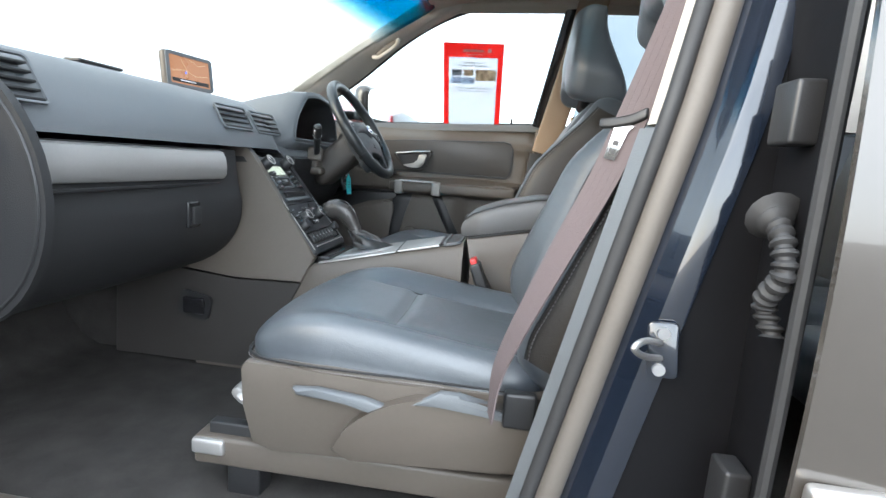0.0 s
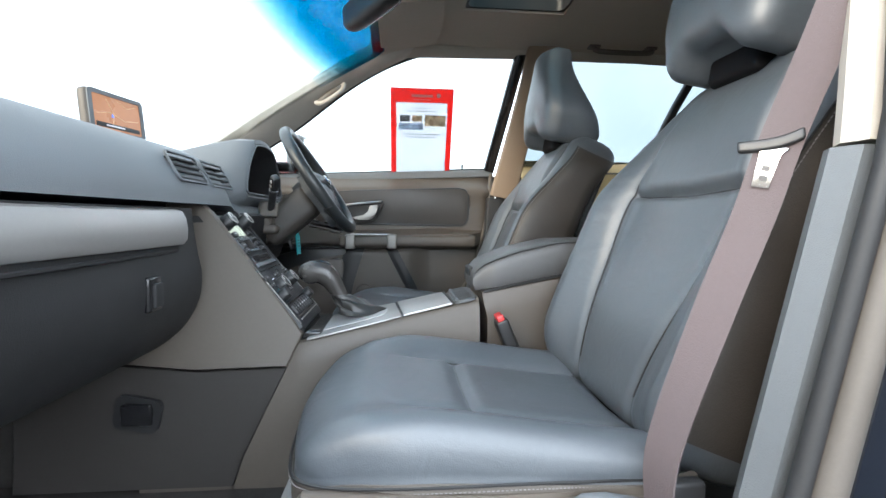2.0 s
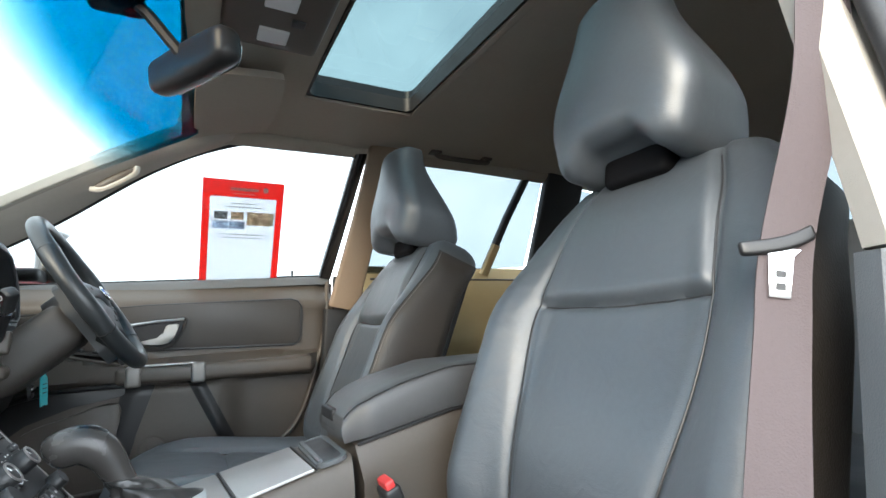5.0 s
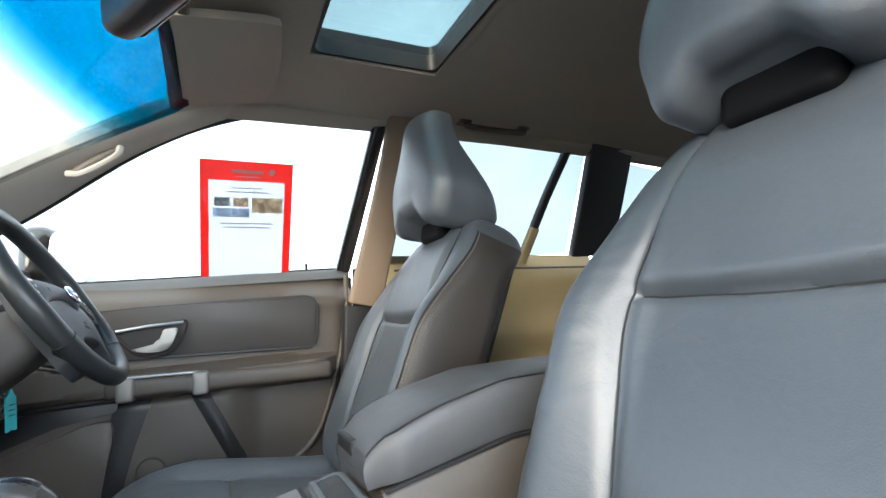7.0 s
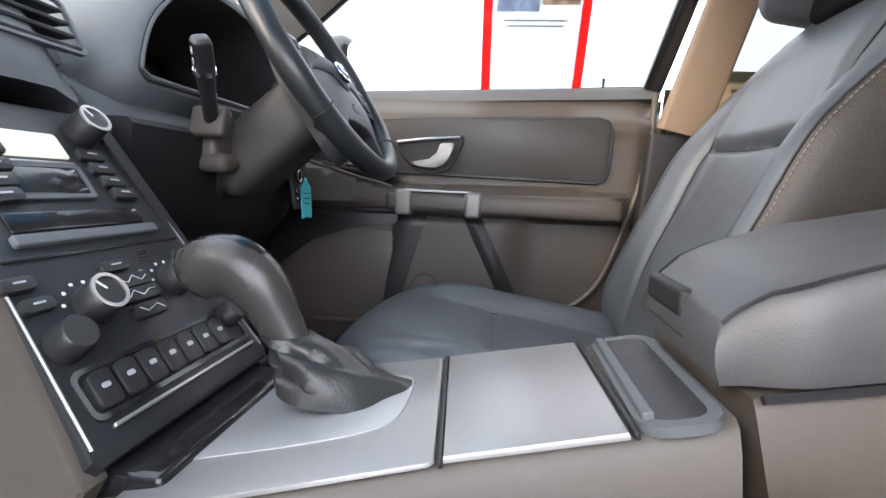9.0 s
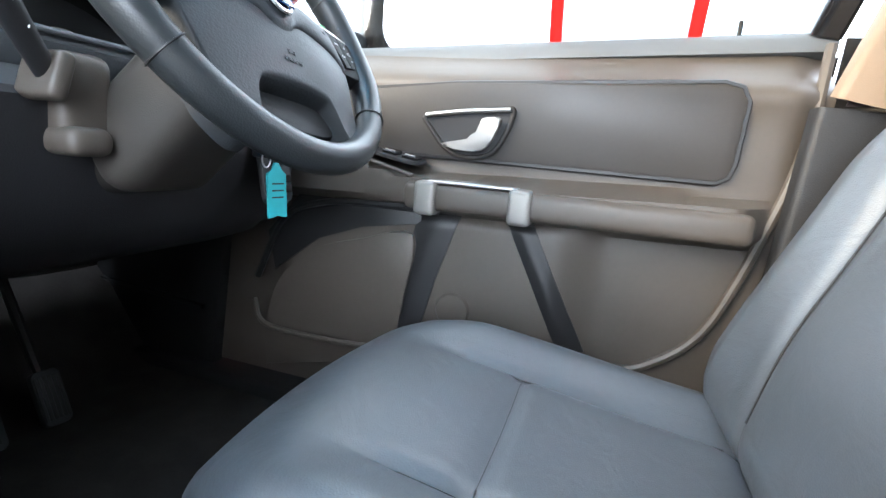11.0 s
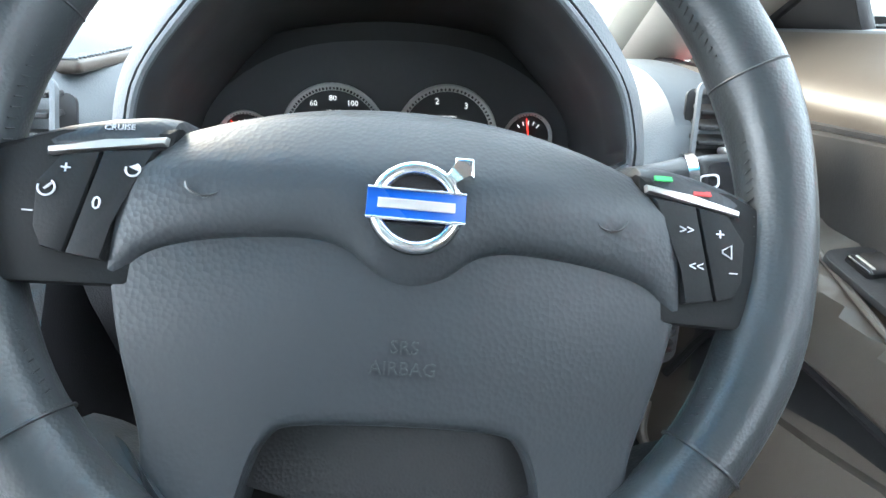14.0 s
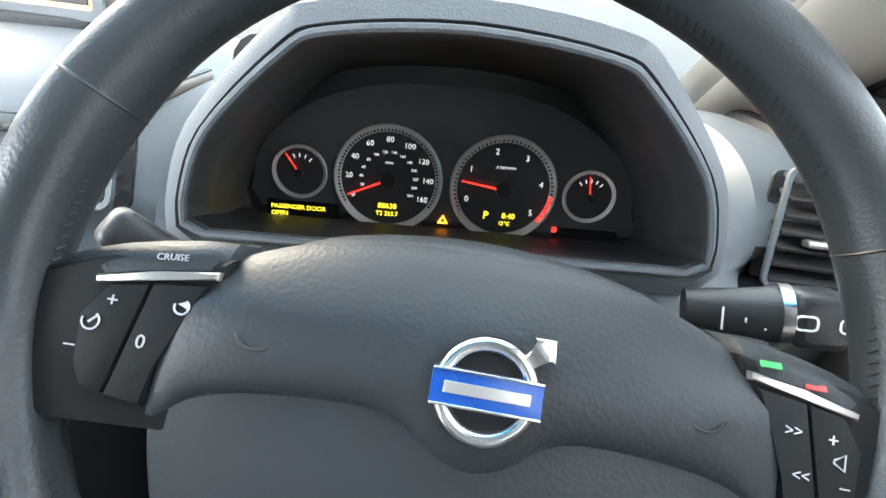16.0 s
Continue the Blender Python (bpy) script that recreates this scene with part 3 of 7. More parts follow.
def rear_door_left():
    rd = thing("rear_car_door", (1.2, -0.85, 0.4), "grey-brown metallic rear door with its hinges and wiring boot showing", "car door")

    def skin(u, v):
        x, z = lerp(0.806, 1.75, u), lerp(0.40, 1.20, v)
        y = -0.862 - 0.035 * math.sin(min(1, v * 0.9) * math.pi) - 0.012 * step(0, 0.12, u) + 0.012
        return (x, y, z), (0, -1, 0)

    part("outer_skin", sheet(skin, 24, 24, 0.006), PAINT_OUT, rd, "grey-brown metallic paint, lightly dusty")
    # door edge coloured near-black for the shade of the shut gap
    part("leading_edge", panel3([(0.806, -0.850, 0.36), (0.806, -0.850, 1.22), (0.826, -0.78, 1.24), (0.832, -0.66, 1.26), (0.832, -0.66, 0.36), (0.826, -0.78, 0.36)], (1, 0.2, 0), 0.008, 0.002), SHADE_BLACK, rd)
    part("edge_seal", tube([(0.803, -0.852, 0.42), (0.803, -0.855, 0.8), (0.803, -0.850, 1.19)], 0.0055, 8), RUBBER, rd)
    part("lower_moulding", softbox((1.28, -0.893, 0.755), (0.47, 0.008, 0.016), 0.006, (10, 1, 1)), SATIN, rd, "pale body-side moulding")
    for z in (1.045, 0.70):
        part("hinge", softbox((0.803, -0.800, z), (0.012, 0.018, 0.026), 0.004, (1, 1, 1)), BLACK, rd, "black bolted door hinge")
    boot = curve([(0.800, -0.800, 0.960), (0.792, -0.834, 0.945), (0.792, -0.846, 0.918), (0.792, -0.826, 0.890), (0.800, -0.832, 0.862)], 14)
    rings = []
    for i in range(57):
        t = i / 56
        p = boot[i]
        r = 0.0068 + (0.0030 if i % 4 < 2 else 0) + 0.013 * max(0, 1 - t * 9)
        d = (boot[min(i + 1, 56)] - boot[max(i - 1, 0)]).normalized()
        w = d.cross(Vector((1, 0, 0))).normalized()
        rings.append([p + (Vector((1, 0, 0)) * math.cos(a) + w * math.sin(a)) * r for a in (2 * math.pi * k / 14 for k in range(14))])
    part("wiring_boot", loft(rings), RUBBER, rd, "ribbed black rubber boot")
    rd.location += LEFT_SIDE


def sills():
    si = thing("door_sill", (0, -0.68, 0.4), "grey plastic scuff plate along the door sill", "door sill", kind="structure")
    part("scuff_plate", softbox((-0.1, -0.785, 0.430), (0.95, 0.045, 0.018), 0.008, (20, 2, 1)), TRIM, si)
    part("painted_sill", softbox((-0.1, -0.875, 0.385), (0.98, 0.06, 0.045), 0.02, (20, 2, 1)), PAINT, si)
    so = thing("door_sill", (0, 0.8, 0.4), "dark plastic sill beneath the closed door", "door sill", kind="structure")
    part("scuff_plate", softbox((-0.1, 0.81, 0.445), (0.95, 0.05, 0.02), 0.008, (20, 2, 1)), DASH_LOW, so)


ground()
floor()
ceiling()
a_pillar(1)
a_pillar(-1)
windscreen()
cant_rail(1)
cant_rail(-1)
b_pillar_right()
b_pillar_left()
door_striker()
rear_door_left()
sills()


# ---- dashboard and console ----
DASH_TOP = [(-0.96, 1.045), (-0.75, 1.095), (-0.55, 1.122), (-0.42, 1.128), (-0.345, 1.116), (-0.30, 1.090), (-0.27, 1.052), (-0.25, 1.015), (-0.242, 0.985)]
DASH_FACE = [(-0.250, 0.975), (-0.246, 0.93), (-0.240, 0.885), (-0.232, 0.835), (-0.243, 0.775), (-0.285, 0.715), (-0.36, 0.668), (-0.48, 0.645), (-0.70, 0.64), (-0.96, 0.64)]


def dashboard():
    d = thing("dashboard", (-0.6, 0.07, 0.64), "blue-grey soft plastic dashboard with a satin strip over the glovebox", "dashboard")
    top = curve([(x, 0, z) for x, z in DASH_TOP], 4)

    def swell(y):
        return 0.02 * (1 - ((y - 0.07) / 0.75) ** 2)

    ys = [-0.80 + 0.0318 * i for i in range(51)]

    def ring_top(y):
        pas = 1 - step(0.05, 0.16, y)
        e = 0.03 * step(-0.72, -0.80, y) + 0.03 * step(0.74, 0.79, y)
        back = -0.050 * step(0.05, 0.16, y)
        bay = step(0.11, 0.16, y) * step(0.66, 0.60, y)
        low = lerp(0.98, 1.03, bay)
        out = []
        for p in top:
            x = p.x + swell(y) - 0.5 * e - 0.13 * step(0.61, 0.76, y) * step(1.06, 1.0, p.z) + back * step(low, low + 0.04, p.z) * step(-0.75, -0.5, p.x)
            z = p.z - e * (1 if p.z > 1.0 else 0.3)
            cap = lerp(0.978, 1.060, max(0, min(1, (x - 0.12 + 0.53) / 0.185)))
            out.append((x - 0.12 * step(-0.96, -0.60, p.x), y, z + 0.045 * pas * step(-0.96, -0.75, p.x) - max(0, z - cap) * bay * step(-0.56, -0.46, x)))
        return out + [(-0.42, y, 0.985 + 0.045 * pas), (-0.96, y, 0.985)]

    part("top_pad", loft([ring_top(y) for y in ys]), DASH, d, "blue-grey grained soft pad")
    face = curve([(x, 0, z) for x, z in DASH_FACE], 4)

    def ring_low(y):
        return [(p.x + swell(y) - 0.12, y, p.z + 0.045) for p in face] + [(-0.96, y, 1.01)]

    part("lower_dash", loft([ring_low(-0.722 + 0.0285 * i) for i in range(21)] ), DASH_LOW, d, "dark glovebox and knee panel")
    knee = [(-0.33, 1.013), (-0.238, 1.013), (-0.231, 1.006), (-0.233, 0.975), (-0.243, 0.92), (-0.262, 0.87), (-0.30, 0.83), (-0.37, 0.805), (-0.50, 0.80), (-0.96, 0.80), (-0.96, 0.975), (-0.33, 0.975)]
    part("driver_lower_dash", loft([[(max(-0.96, x + swell(y) - 0.105 - 0.06 * step(0.61, 0.76, y)), y, z) for x, z in knee] for y in [0.13 + 0.0325 * i for i in range(21)]]), KNEE, d, "dark knee panel")
    sp_ = basis(Vector((-0.322, 0.590, 0.940)), (-0.15, 1, 0), (-0.16, 0, 1))
    pn = part("switch_plate", plate(rrect(0.084, 0.105, 0.012), sp_, 0.008, 0.003), BLACK, d, "black headlamp switch panel")
    part("lamp_knob", lathe([(0, 0), (0.026, 0), (0.025, 0.004), (0.019, 0.006), (0.018, 0.016), (0, 0.016)], sp_ @ Matrix.Translation((0, 0.026, 0.008)), 28), DASH_LOW, pn, "round headlamp knob")
    for i in range(2):
        for j in range(2):
            part("button", plate(rrect(0.032, 0.012, 0.003), sp_ @ Matrix.Translation((-0.018 + 0.036 * i, -0.016 - 0.016 * j, 0.008)), 0.004, 0.0015), GLOSS, pn)
    # satin strip, with a rounded section
    rings = []
    for i in range(19):
        y = lerp(-0.715, -0.225, i / 18)
        rings.append([(swell(y) + dx - 0.12, y, z + 0.045) for dx, z in ((-0.250, 0.972), (-0.236, 0.968), (-0.229, 0.955), (-0.226, 0.935), (-0.227, 0.915), (-0.234, 0.905), (-0.25, 0.902))])
    part("trim_strip", loft(rings), STRIP, d, "satin grey strip")
    part("glovebox_seam", tube([(swell(-0.4) - 0.3585, -0.715 + 0.03 * i, 0.938) for i in range(17)], 0.0035, 6), BLACK, d)
    latch = part("glovebox_latch", softbox((-0.346, -0.345, 0.872), (0.013, 0.022, 0.030), 0.006, (1, 2, 2)), GLOSS, d, "black glovebox latch")
    part("latch_pull", softbox((-0.332, -0.343, 0.870), (0.004, 0.014, 0.020), 0.003, (1, 1, 1)), DASH_LOW, latch)
    # end cap at the door side
    cap = [(-0.48 + 0.19 * math.cos(a) * (1.0 if math.cos(a) > 0 else 3.0), 0.930 + 0.215 * math.sin(a)) for a in (2 * math.pi * k / 40 for k in range(40))]
    part("end_cap", panel3([(x, -0.728, z) for x, z in cap], (0, -1, 0), 0.014, 0.006), DASH_LOW, d)
    for r, w in ((0.94, 0.003),):
        part("cap_groove", tube([(-0.48 + (x + 0.48) * r, -0.743, 0.930 + (z - 0.930) * r) for x, z in cap], w, 6, closed=True), BLACK, d)
    # grey speaker grille by the windscreen
    part("speaker_grille", softbox((-0.50, 0.090, 1.134), (0.070, 0.022, 0.006), 0.005, (6, 3, 1)), TRIM, d)
    for i in range(22):
        part("grille_rib", softbox((-0.568 + 0.0064 * i, 0.090, 1.1405), (0.0016, 0.020, 0.0012), 0.0008, (1, 1, 1)), DASH, d)
    for i in range(46):
        part("defroster_rib", softbox((-0.80, -0.52 + 0.0245 * i, 1.106), (0.030, 0.004, 0.006), 0.002, (2, 1, 1)), TRIM, d)
    part("top_inset", softbox((-0.58, -0.33, 1.188), (0.02, 0.06, 0.004), 0.003, (2, 4, 1)), BLACK, d)
    return d


def air_vent(o, right, up, w, h, n, label, thumb=True):
    """A framed vent with tilted slats."""
    m = basis(o, right, up)
    v = thing("air_vent", tuple(o), label, "air vent", "dashboard vents")
    part("frame", ringplate(rrect(w + 0.008, h + 0.008, 0.010), rrect(w, h, 0.007), m, 0.005), DASH, v)
    part("throat", plate(rrect(w, h, 0.007), m @ Matrix.Translation((0, 0, -0.03)), 0.004), BLACK, v)
    for i in range(n):
        y = -h / 2 + h * (i + 0.5) / n
        part("slat", softbox((0, 0, 0), (w / 2 - 0.002, 0.0022, 0.011), 0.0012, (3, 1, 2), m=m @ Matrix.Translation((0, y, -0.006)) @ Matrix.Rotation(radians(24), 4, "X")), DASH_LOW, v)
    if thumb:
        part("slider", softbox((0, 0, 0), (w * 0.24, 0.0035, 0.008), 0.003, (2, 1, 1), m=m @ Matrix.Translation((0, -h * 0.10, 0.008))), SATIN, v)
    return v


def vents():
    air_vent(Vector((-0.374, -0.118, 1.104)), (0, 1, 0), (-0.55, 0, 1), 0.135, 0.062, 4, "black slatted centre air vent in the dashboard", False)
    air_vent(Vector((-0.374, 0.045, 1.102)), (0, 1, 0), (-0.55, 0, 1), 0.135, 0.062, 4, "black slatted centre air vent in the dashboard", False)
    air_vent(Vector((-0.390, -0.715, 1.108)), (0.08, 1, 0), (-0.6, 0, 1), 0.120, 0.080, 5, "black slatted end air vent of the dashboard", False)
    air_vent(Vector((-0.425, 0.715, 1.075)), (0.12, 1, 0), (-0.3, 0, 1), 0.088, 0.105, 7, "tall black slatted air vent beside the instruments")
    air_vent(Vector((-0.425, 0.055, 1.045)), (0, 1, 0), (-0.3, 0, 1), 0.07, 0.09, 6, "black slatted air vent beside the instruments")


def nav_screen():
    n = thing("navigation_screen", (-0.49, -0.012, 1.14), "pop-up map screen on top of the dashboard, showing a pale map", "screen")
    m = basis(Vector((-0.485, -0.012, 1.198)), (0.20, 1, 0), (-0.10, 0, 1))
    part("housing", softbox((0, 0, 0), (0.080, 0.048, 0.013), 0.010, (6, 4, 1), m=m @ Matrix.Translation((0, 0, -0.013))), TRIM, n)
    part("bezel", ringplate(rrect(0.158, 0.092, 0.010), rrect(0.136, 0.074, 0.004), m, 0.003), DASH, n)
    part("map", plate(rrect(0.136, 0.074, 0.004), m, 0.0012), glow("map_screen", (0.24, 0.11, 0.055), 0.30), n, "lit brown and beige map")
    road = glow("map_road", (0.36, 0.24, 0.14), 0.3)
    for pts in (((-0.06, -0.005), (-0.02, 0.002), (0.02, -0.01), (0.06, -0.004)), ((-0.03, 0.03), (-0.01, 0.0), (-0.015, -0.02)), ((0.0, 0.032), (0.03, 0.02), (0.055, 0.028))):
        part("map_line", tube([m @ Vector((x, y, 0.0014)) for x, y in pts], 0.0009, 5), road, n)
    part("marker", plate([(0, 0.004), (-0.003, -0.003), (0.003, -0.003)], m @ Matrix.Translation((-0.016, -0.004, 0.0014)), 0.001), glow("map_marker", (0.05, 0.12, 0.6), 0.6), n)
    part("caption_bar", softbox((0, 0, 0), (0.062, 0.005, 0.0006), 0.0005, (1, 1, 1), m=m @ Matrix.Translation((0, -0.027, 0.0014))), BLACK, n)
    part("caption", softbox((0, 0, 0), (0.026, 0.0018, 0.0006), 0.0005, (1, 1, 1), m=m @ Matrix.Translation((-0.01, -0.027, 0.0022))), WHITE, n)
    part("foot", softbox((-0.495, -0.012, 1.142), (0.03, 0.06, 0.012), 0.006, (2, 3, 1)), DASH_LOW, n)
    n.location += Vector((-0.065, -0.030, 0.028))


STACK_C = -0.012
STACK_M = basis(Vector((-0.237, -0.010, 0.883)), (0, 1, 0), (-0.66, 0, 0.75)) @ Matrix.Scale(1.15, 4) @ Matrix(((1, 0.11, 0, 0), (0, 1, 0, 0), (0, 0, 1, 0), (0, 0, 0, 1)))


def knob(parent, x, y, r, h, ring=True, place=None):
    m = (place or STACK_M) @ Matrix.Translation((x, y, 0.004))
    k = part("knob", lathe([(0, 0), (r * 1.08, 0), (r * 1.05, h * 0.25), (r, h * 0.9), (r * 0.9, h), (0, h)], m, 24), BLACK, parent, "black rotary knob")
    if ring:
        part("ring", lathe([(r * 0.78, h * 0.98), (r * 0.98, h * 0.98), (r * 0.98, h + 0.0012), (r * 0.78, h + 0.0012), (r * 0.78, h * 0.98)], m, 24), SATIN, k, "satin ring")
        part("pointer", softbox((0, 0, 0), (0.0007, r * 0.3, 0.0006), 0.0005, (1, 1, 1), m=m @ Matrix.Rotation(0.6, 4, "Z") @ Matrix.Translation((0, r * 0.45, h + 0.0004))), WHITE, k)
    return k


def button(parent, x, y, w, h, icon=True, r=0.004, place=None, turn=0.0, t=0.005):
    m = (place or STACK_M) @ Matrix.Translation((x, y, 0.003)) @ Matrix.Rotation(radians(turn), 4, "Z")
    b = part("button", plate(rrect(w, h, r), m, t, 0.0015), BLACK, parent)
    if icon:
        part("symbol", plate(rrect(w * 0.36, h * 0.14, h * 0.05), m @ Matrix.Translation((0, h * 0.05, t - 0.0002)), 0.0006), GREY_PRINT, b)
    return b


def centre_stack():
    s = thing("centre_stack", (-0.1, STACK_C, 0.45), "charcoal centre stack with radio, climate knobs and switch row", "control panel")
    m = STACK_M
    part("fascia", plate([(-0.093, -0.142), (0.093, -0.142), (0.098, -0.136), (0.078, 0.134), (0.070, 0.142), (-0.070, 0.142), (-0.078, 0.134), (-0.098, -0.136)], m @ Matrix.Translation((0, 0, -0.03)), 0.033, 0.004), mat("stack_plastic", (0.015, 0.016, 0.018), 0.42, var=0.08, grain=0.2), s, "charcoal fascia")
    # the cheeks that carry it down to the tunnel, one on each side
    for side in (-1, 1):
        yz = lambda z: -0.010 + 0.12 * (max(z, 0.70) - 0.883)
        upper = [(-0.43, 1.030, 0.098), (-0.365, 1.040, 0.096), (-0.335, 1.012, 0.097), (-0.150, 0.780, 0.120), (-0.132, 0.752, 0.122), (-0.160, 0.688, 0.134), (-0.345, 0.684, 0.136), (-0.70, 0.72, 0.136), (-0.70, 0.86, 0.13), (-0.42, 0.93, 0.105)]
        # lower panel: footwell shade put into a darker colour
        lower = [(-0.162, 0.684, 0.132), (-0.25, 0.50, 0.150), (-0.27, 0.44, 0.152), (-0.70, 0.44, 0.152), (-0.70, 0.715, 0.134), (-0.345, 0.680, 0.134)]
        for nm, prof, m_, lab in (("cheek", upper, TRIM if side < 0 else KNEE, "warm grey side cheek" if side < 0 else "black side cheek"), ("lower_cheek", lower, TRIM_SHADED if side < 0 else KNEE, "lower panel, darkened for the footwell shade")):
            cx, cz = sum(p[0] for p in prof) / len(prof), sum(p[1] for p in prof) / len(prof)
            rows = [[(x, yz(z) + side * (w - 0.02), z) for x, z, w in prof], [(x, yz(z) + side * (w - 0.003), z) for x, z, w in prof], [(lerp(x, cx, 0.012), yz(z) + side * w, lerp(z, cz, 0.012)) for x, z, w in prof]]
            part(nm, loft(rows), m_, s, lab)
    part("core", panel3([(x, STACK_C - 0.085, z) for x, z in ((-0.40, 1.005), (-0.36, 1.005), (-0.180, 0.765), (-0.23, 0.46), (-0.7, 0.46), (-0.7, 0.9))], (0, 1, 0), 0.146, 0), DASH_LOW, s)
    for sd in (-1, 1):
        part("edge_line", tube([m @ Vector((sd * 0.0945, -0.130, 0.003)), m @ Vector((sd * 0.0760, 0.128, 0.003))], 0.0013, 6), SATIN, s, "thin bright edge")
    # radio
    dp = part("display", plate(rrect(0.078, 0.026, 0.003), m @ Matrix.Translation((-0.016, 0.097, 0.003)), 0.001), glow("radio_display", (0.42, 0.45, 0.36), 0.25), s, "pale lit radio display")
    part("chrome_line", softbox((0, 0, 0), (0.042, 0.0012, 0.0016), 0.001, (3, 1, 1), m=m @ Matrix.Translation((-0.018, 0.0795, 0.003))), SATIN, s)
    part("disc_slot", softbox((0, 0, 0), (0.040, 0.0135, 0.003), 0.002, (3, 1, 1), m=m @ Matrix.Translation((-0.020, 0.060, 0.0025))), GLOSS, s, "black disc slot")
    part("slot_frame", ringplate(rrect(0.088, 0.034, 0.004), rrect(0.080, 0.026, 0.003), m @ Matrix.Translation((-0.020, 0.060, 0.003)), 0.0025), DASH, s)
    part("tray", softbox((0, 0, 0), (0.058, 0.0085, 0.003), 0.002, (3, 1, 1), m=m @ Matrix.Translation((-0.004, 0.024, 0.0025))), GLOSS, s)
    part("tray_lip", softbox((0, 0, 0), (0.064, 0.0045, 0.004), 0.002, (3, 1, 1), m=m @ Matrix.Translation((-0.002, 0.009, 0.0035))), DASH, s)
    for x in (-0.052, 0.050):
        knob(s, x, 0.114, 0.0145, 0.022)
    for k, (x, y) in enumerate(((0.044, 0.088), (0.046, 0.073), (0.049, 0.059), (0.052, 0.046))):
        for sd in (1, -1):
            button(s, sd * x, y, 0.026, 0.0115, turn=-sd * 4)
    part("split", softbox((0, 0, 0), (0.080, 0.0014, 0.001), 0.0008, (3, 1, 1), m=m @ Matrix.Translation((0, -0.004, 0.0032))), GLOSS, s)
    # climate
    for x, y in ((-0.040, -0.047), (0.042, -0.045)):
        knob(s, x, y, 0.0140, 0.017)
        for k in range(8):
            a = radians(-10 + 29 * k)
            part("tick", softbox((0, 0, 0), (0.0012, 0.0012, 0.0005), 0.0004, (1, 1, 1), m=m @ Matrix.Translation((x + 0.0195 * math.cos(a), y + 0.0195 * math.sin(a), 0.0032))), WHITE if 0 < k < 7 else TAGBLUE if k else RED, s)
    knob(s, -0.074, -0.067, 0.0120, 0.016, False)
    knob(s, 0.074, -0.092, 0.0110, 0.015, False)
    button(s, -0.006, -0.022, 0.026, 0.0095)
    for y, w in ((-0.0365, 0.036), (-0.0490, 0.038), (-0.0630, 0.032)):
        b = button(s, 0.0, y, w, 0.0118, icon=False)
        part("figure_line", tube([m @ Vector((q * w * 0.36, y + 0.003 * math.sin(q * 5 + y * 300), 0.0084)) for q in (-1, -0.5, 0, 0.5, 1)], 0.0004, 5), WHITE, b)
    part("symbol", ringplate(rrect(0.006, 0.006, 0.0029), rrect(0.0045, 0.0045, 0.0021), m @ Matrix.Translation((0.017, -0.0315, 0.0032)), 0.0005), WHITE, s)
    for x, y in ((-0.080, -0.022), (-0.076, -0.038), (0.070, -0.022)):
        button(s, x, y, 0.022, 0.010)
    for k in range(4):
        part("slot", softbox((0, 0, 0), (0.0052, 0.0007, 0.0006), 0.0005, (1, 1, 1), m=m @ Matrix.Translation((0.030, -0.020 + 0.003 * k, 0.0032))), GLOSS, s)
    # switch row
    part("switch_tray", ringplate(rrect(0.170, 0.034, 0.007), rrect(0.163, 0.027, 0.005), m @ Matrix.Translation((0.0, -0.102, 0.002)), 0.003), GLOSS, s)
    for k in range(7):
        button(s, -0.069 + 0.0200 * k, -0.102, 0.0172, 0.0245, r=0.0045)
    part("switch_line", softbox((0, 0, 0), (0.080, 0.0014, 0.0016), 0.001, (3, 1, 1), m=m @ Matrix.Translation((0.004, -0.1245, 0.004))), SATIN, s)


def top_z(x):
    """The console's upper surface."""
    return 0.785 + 0.22 * (x - 0.09)


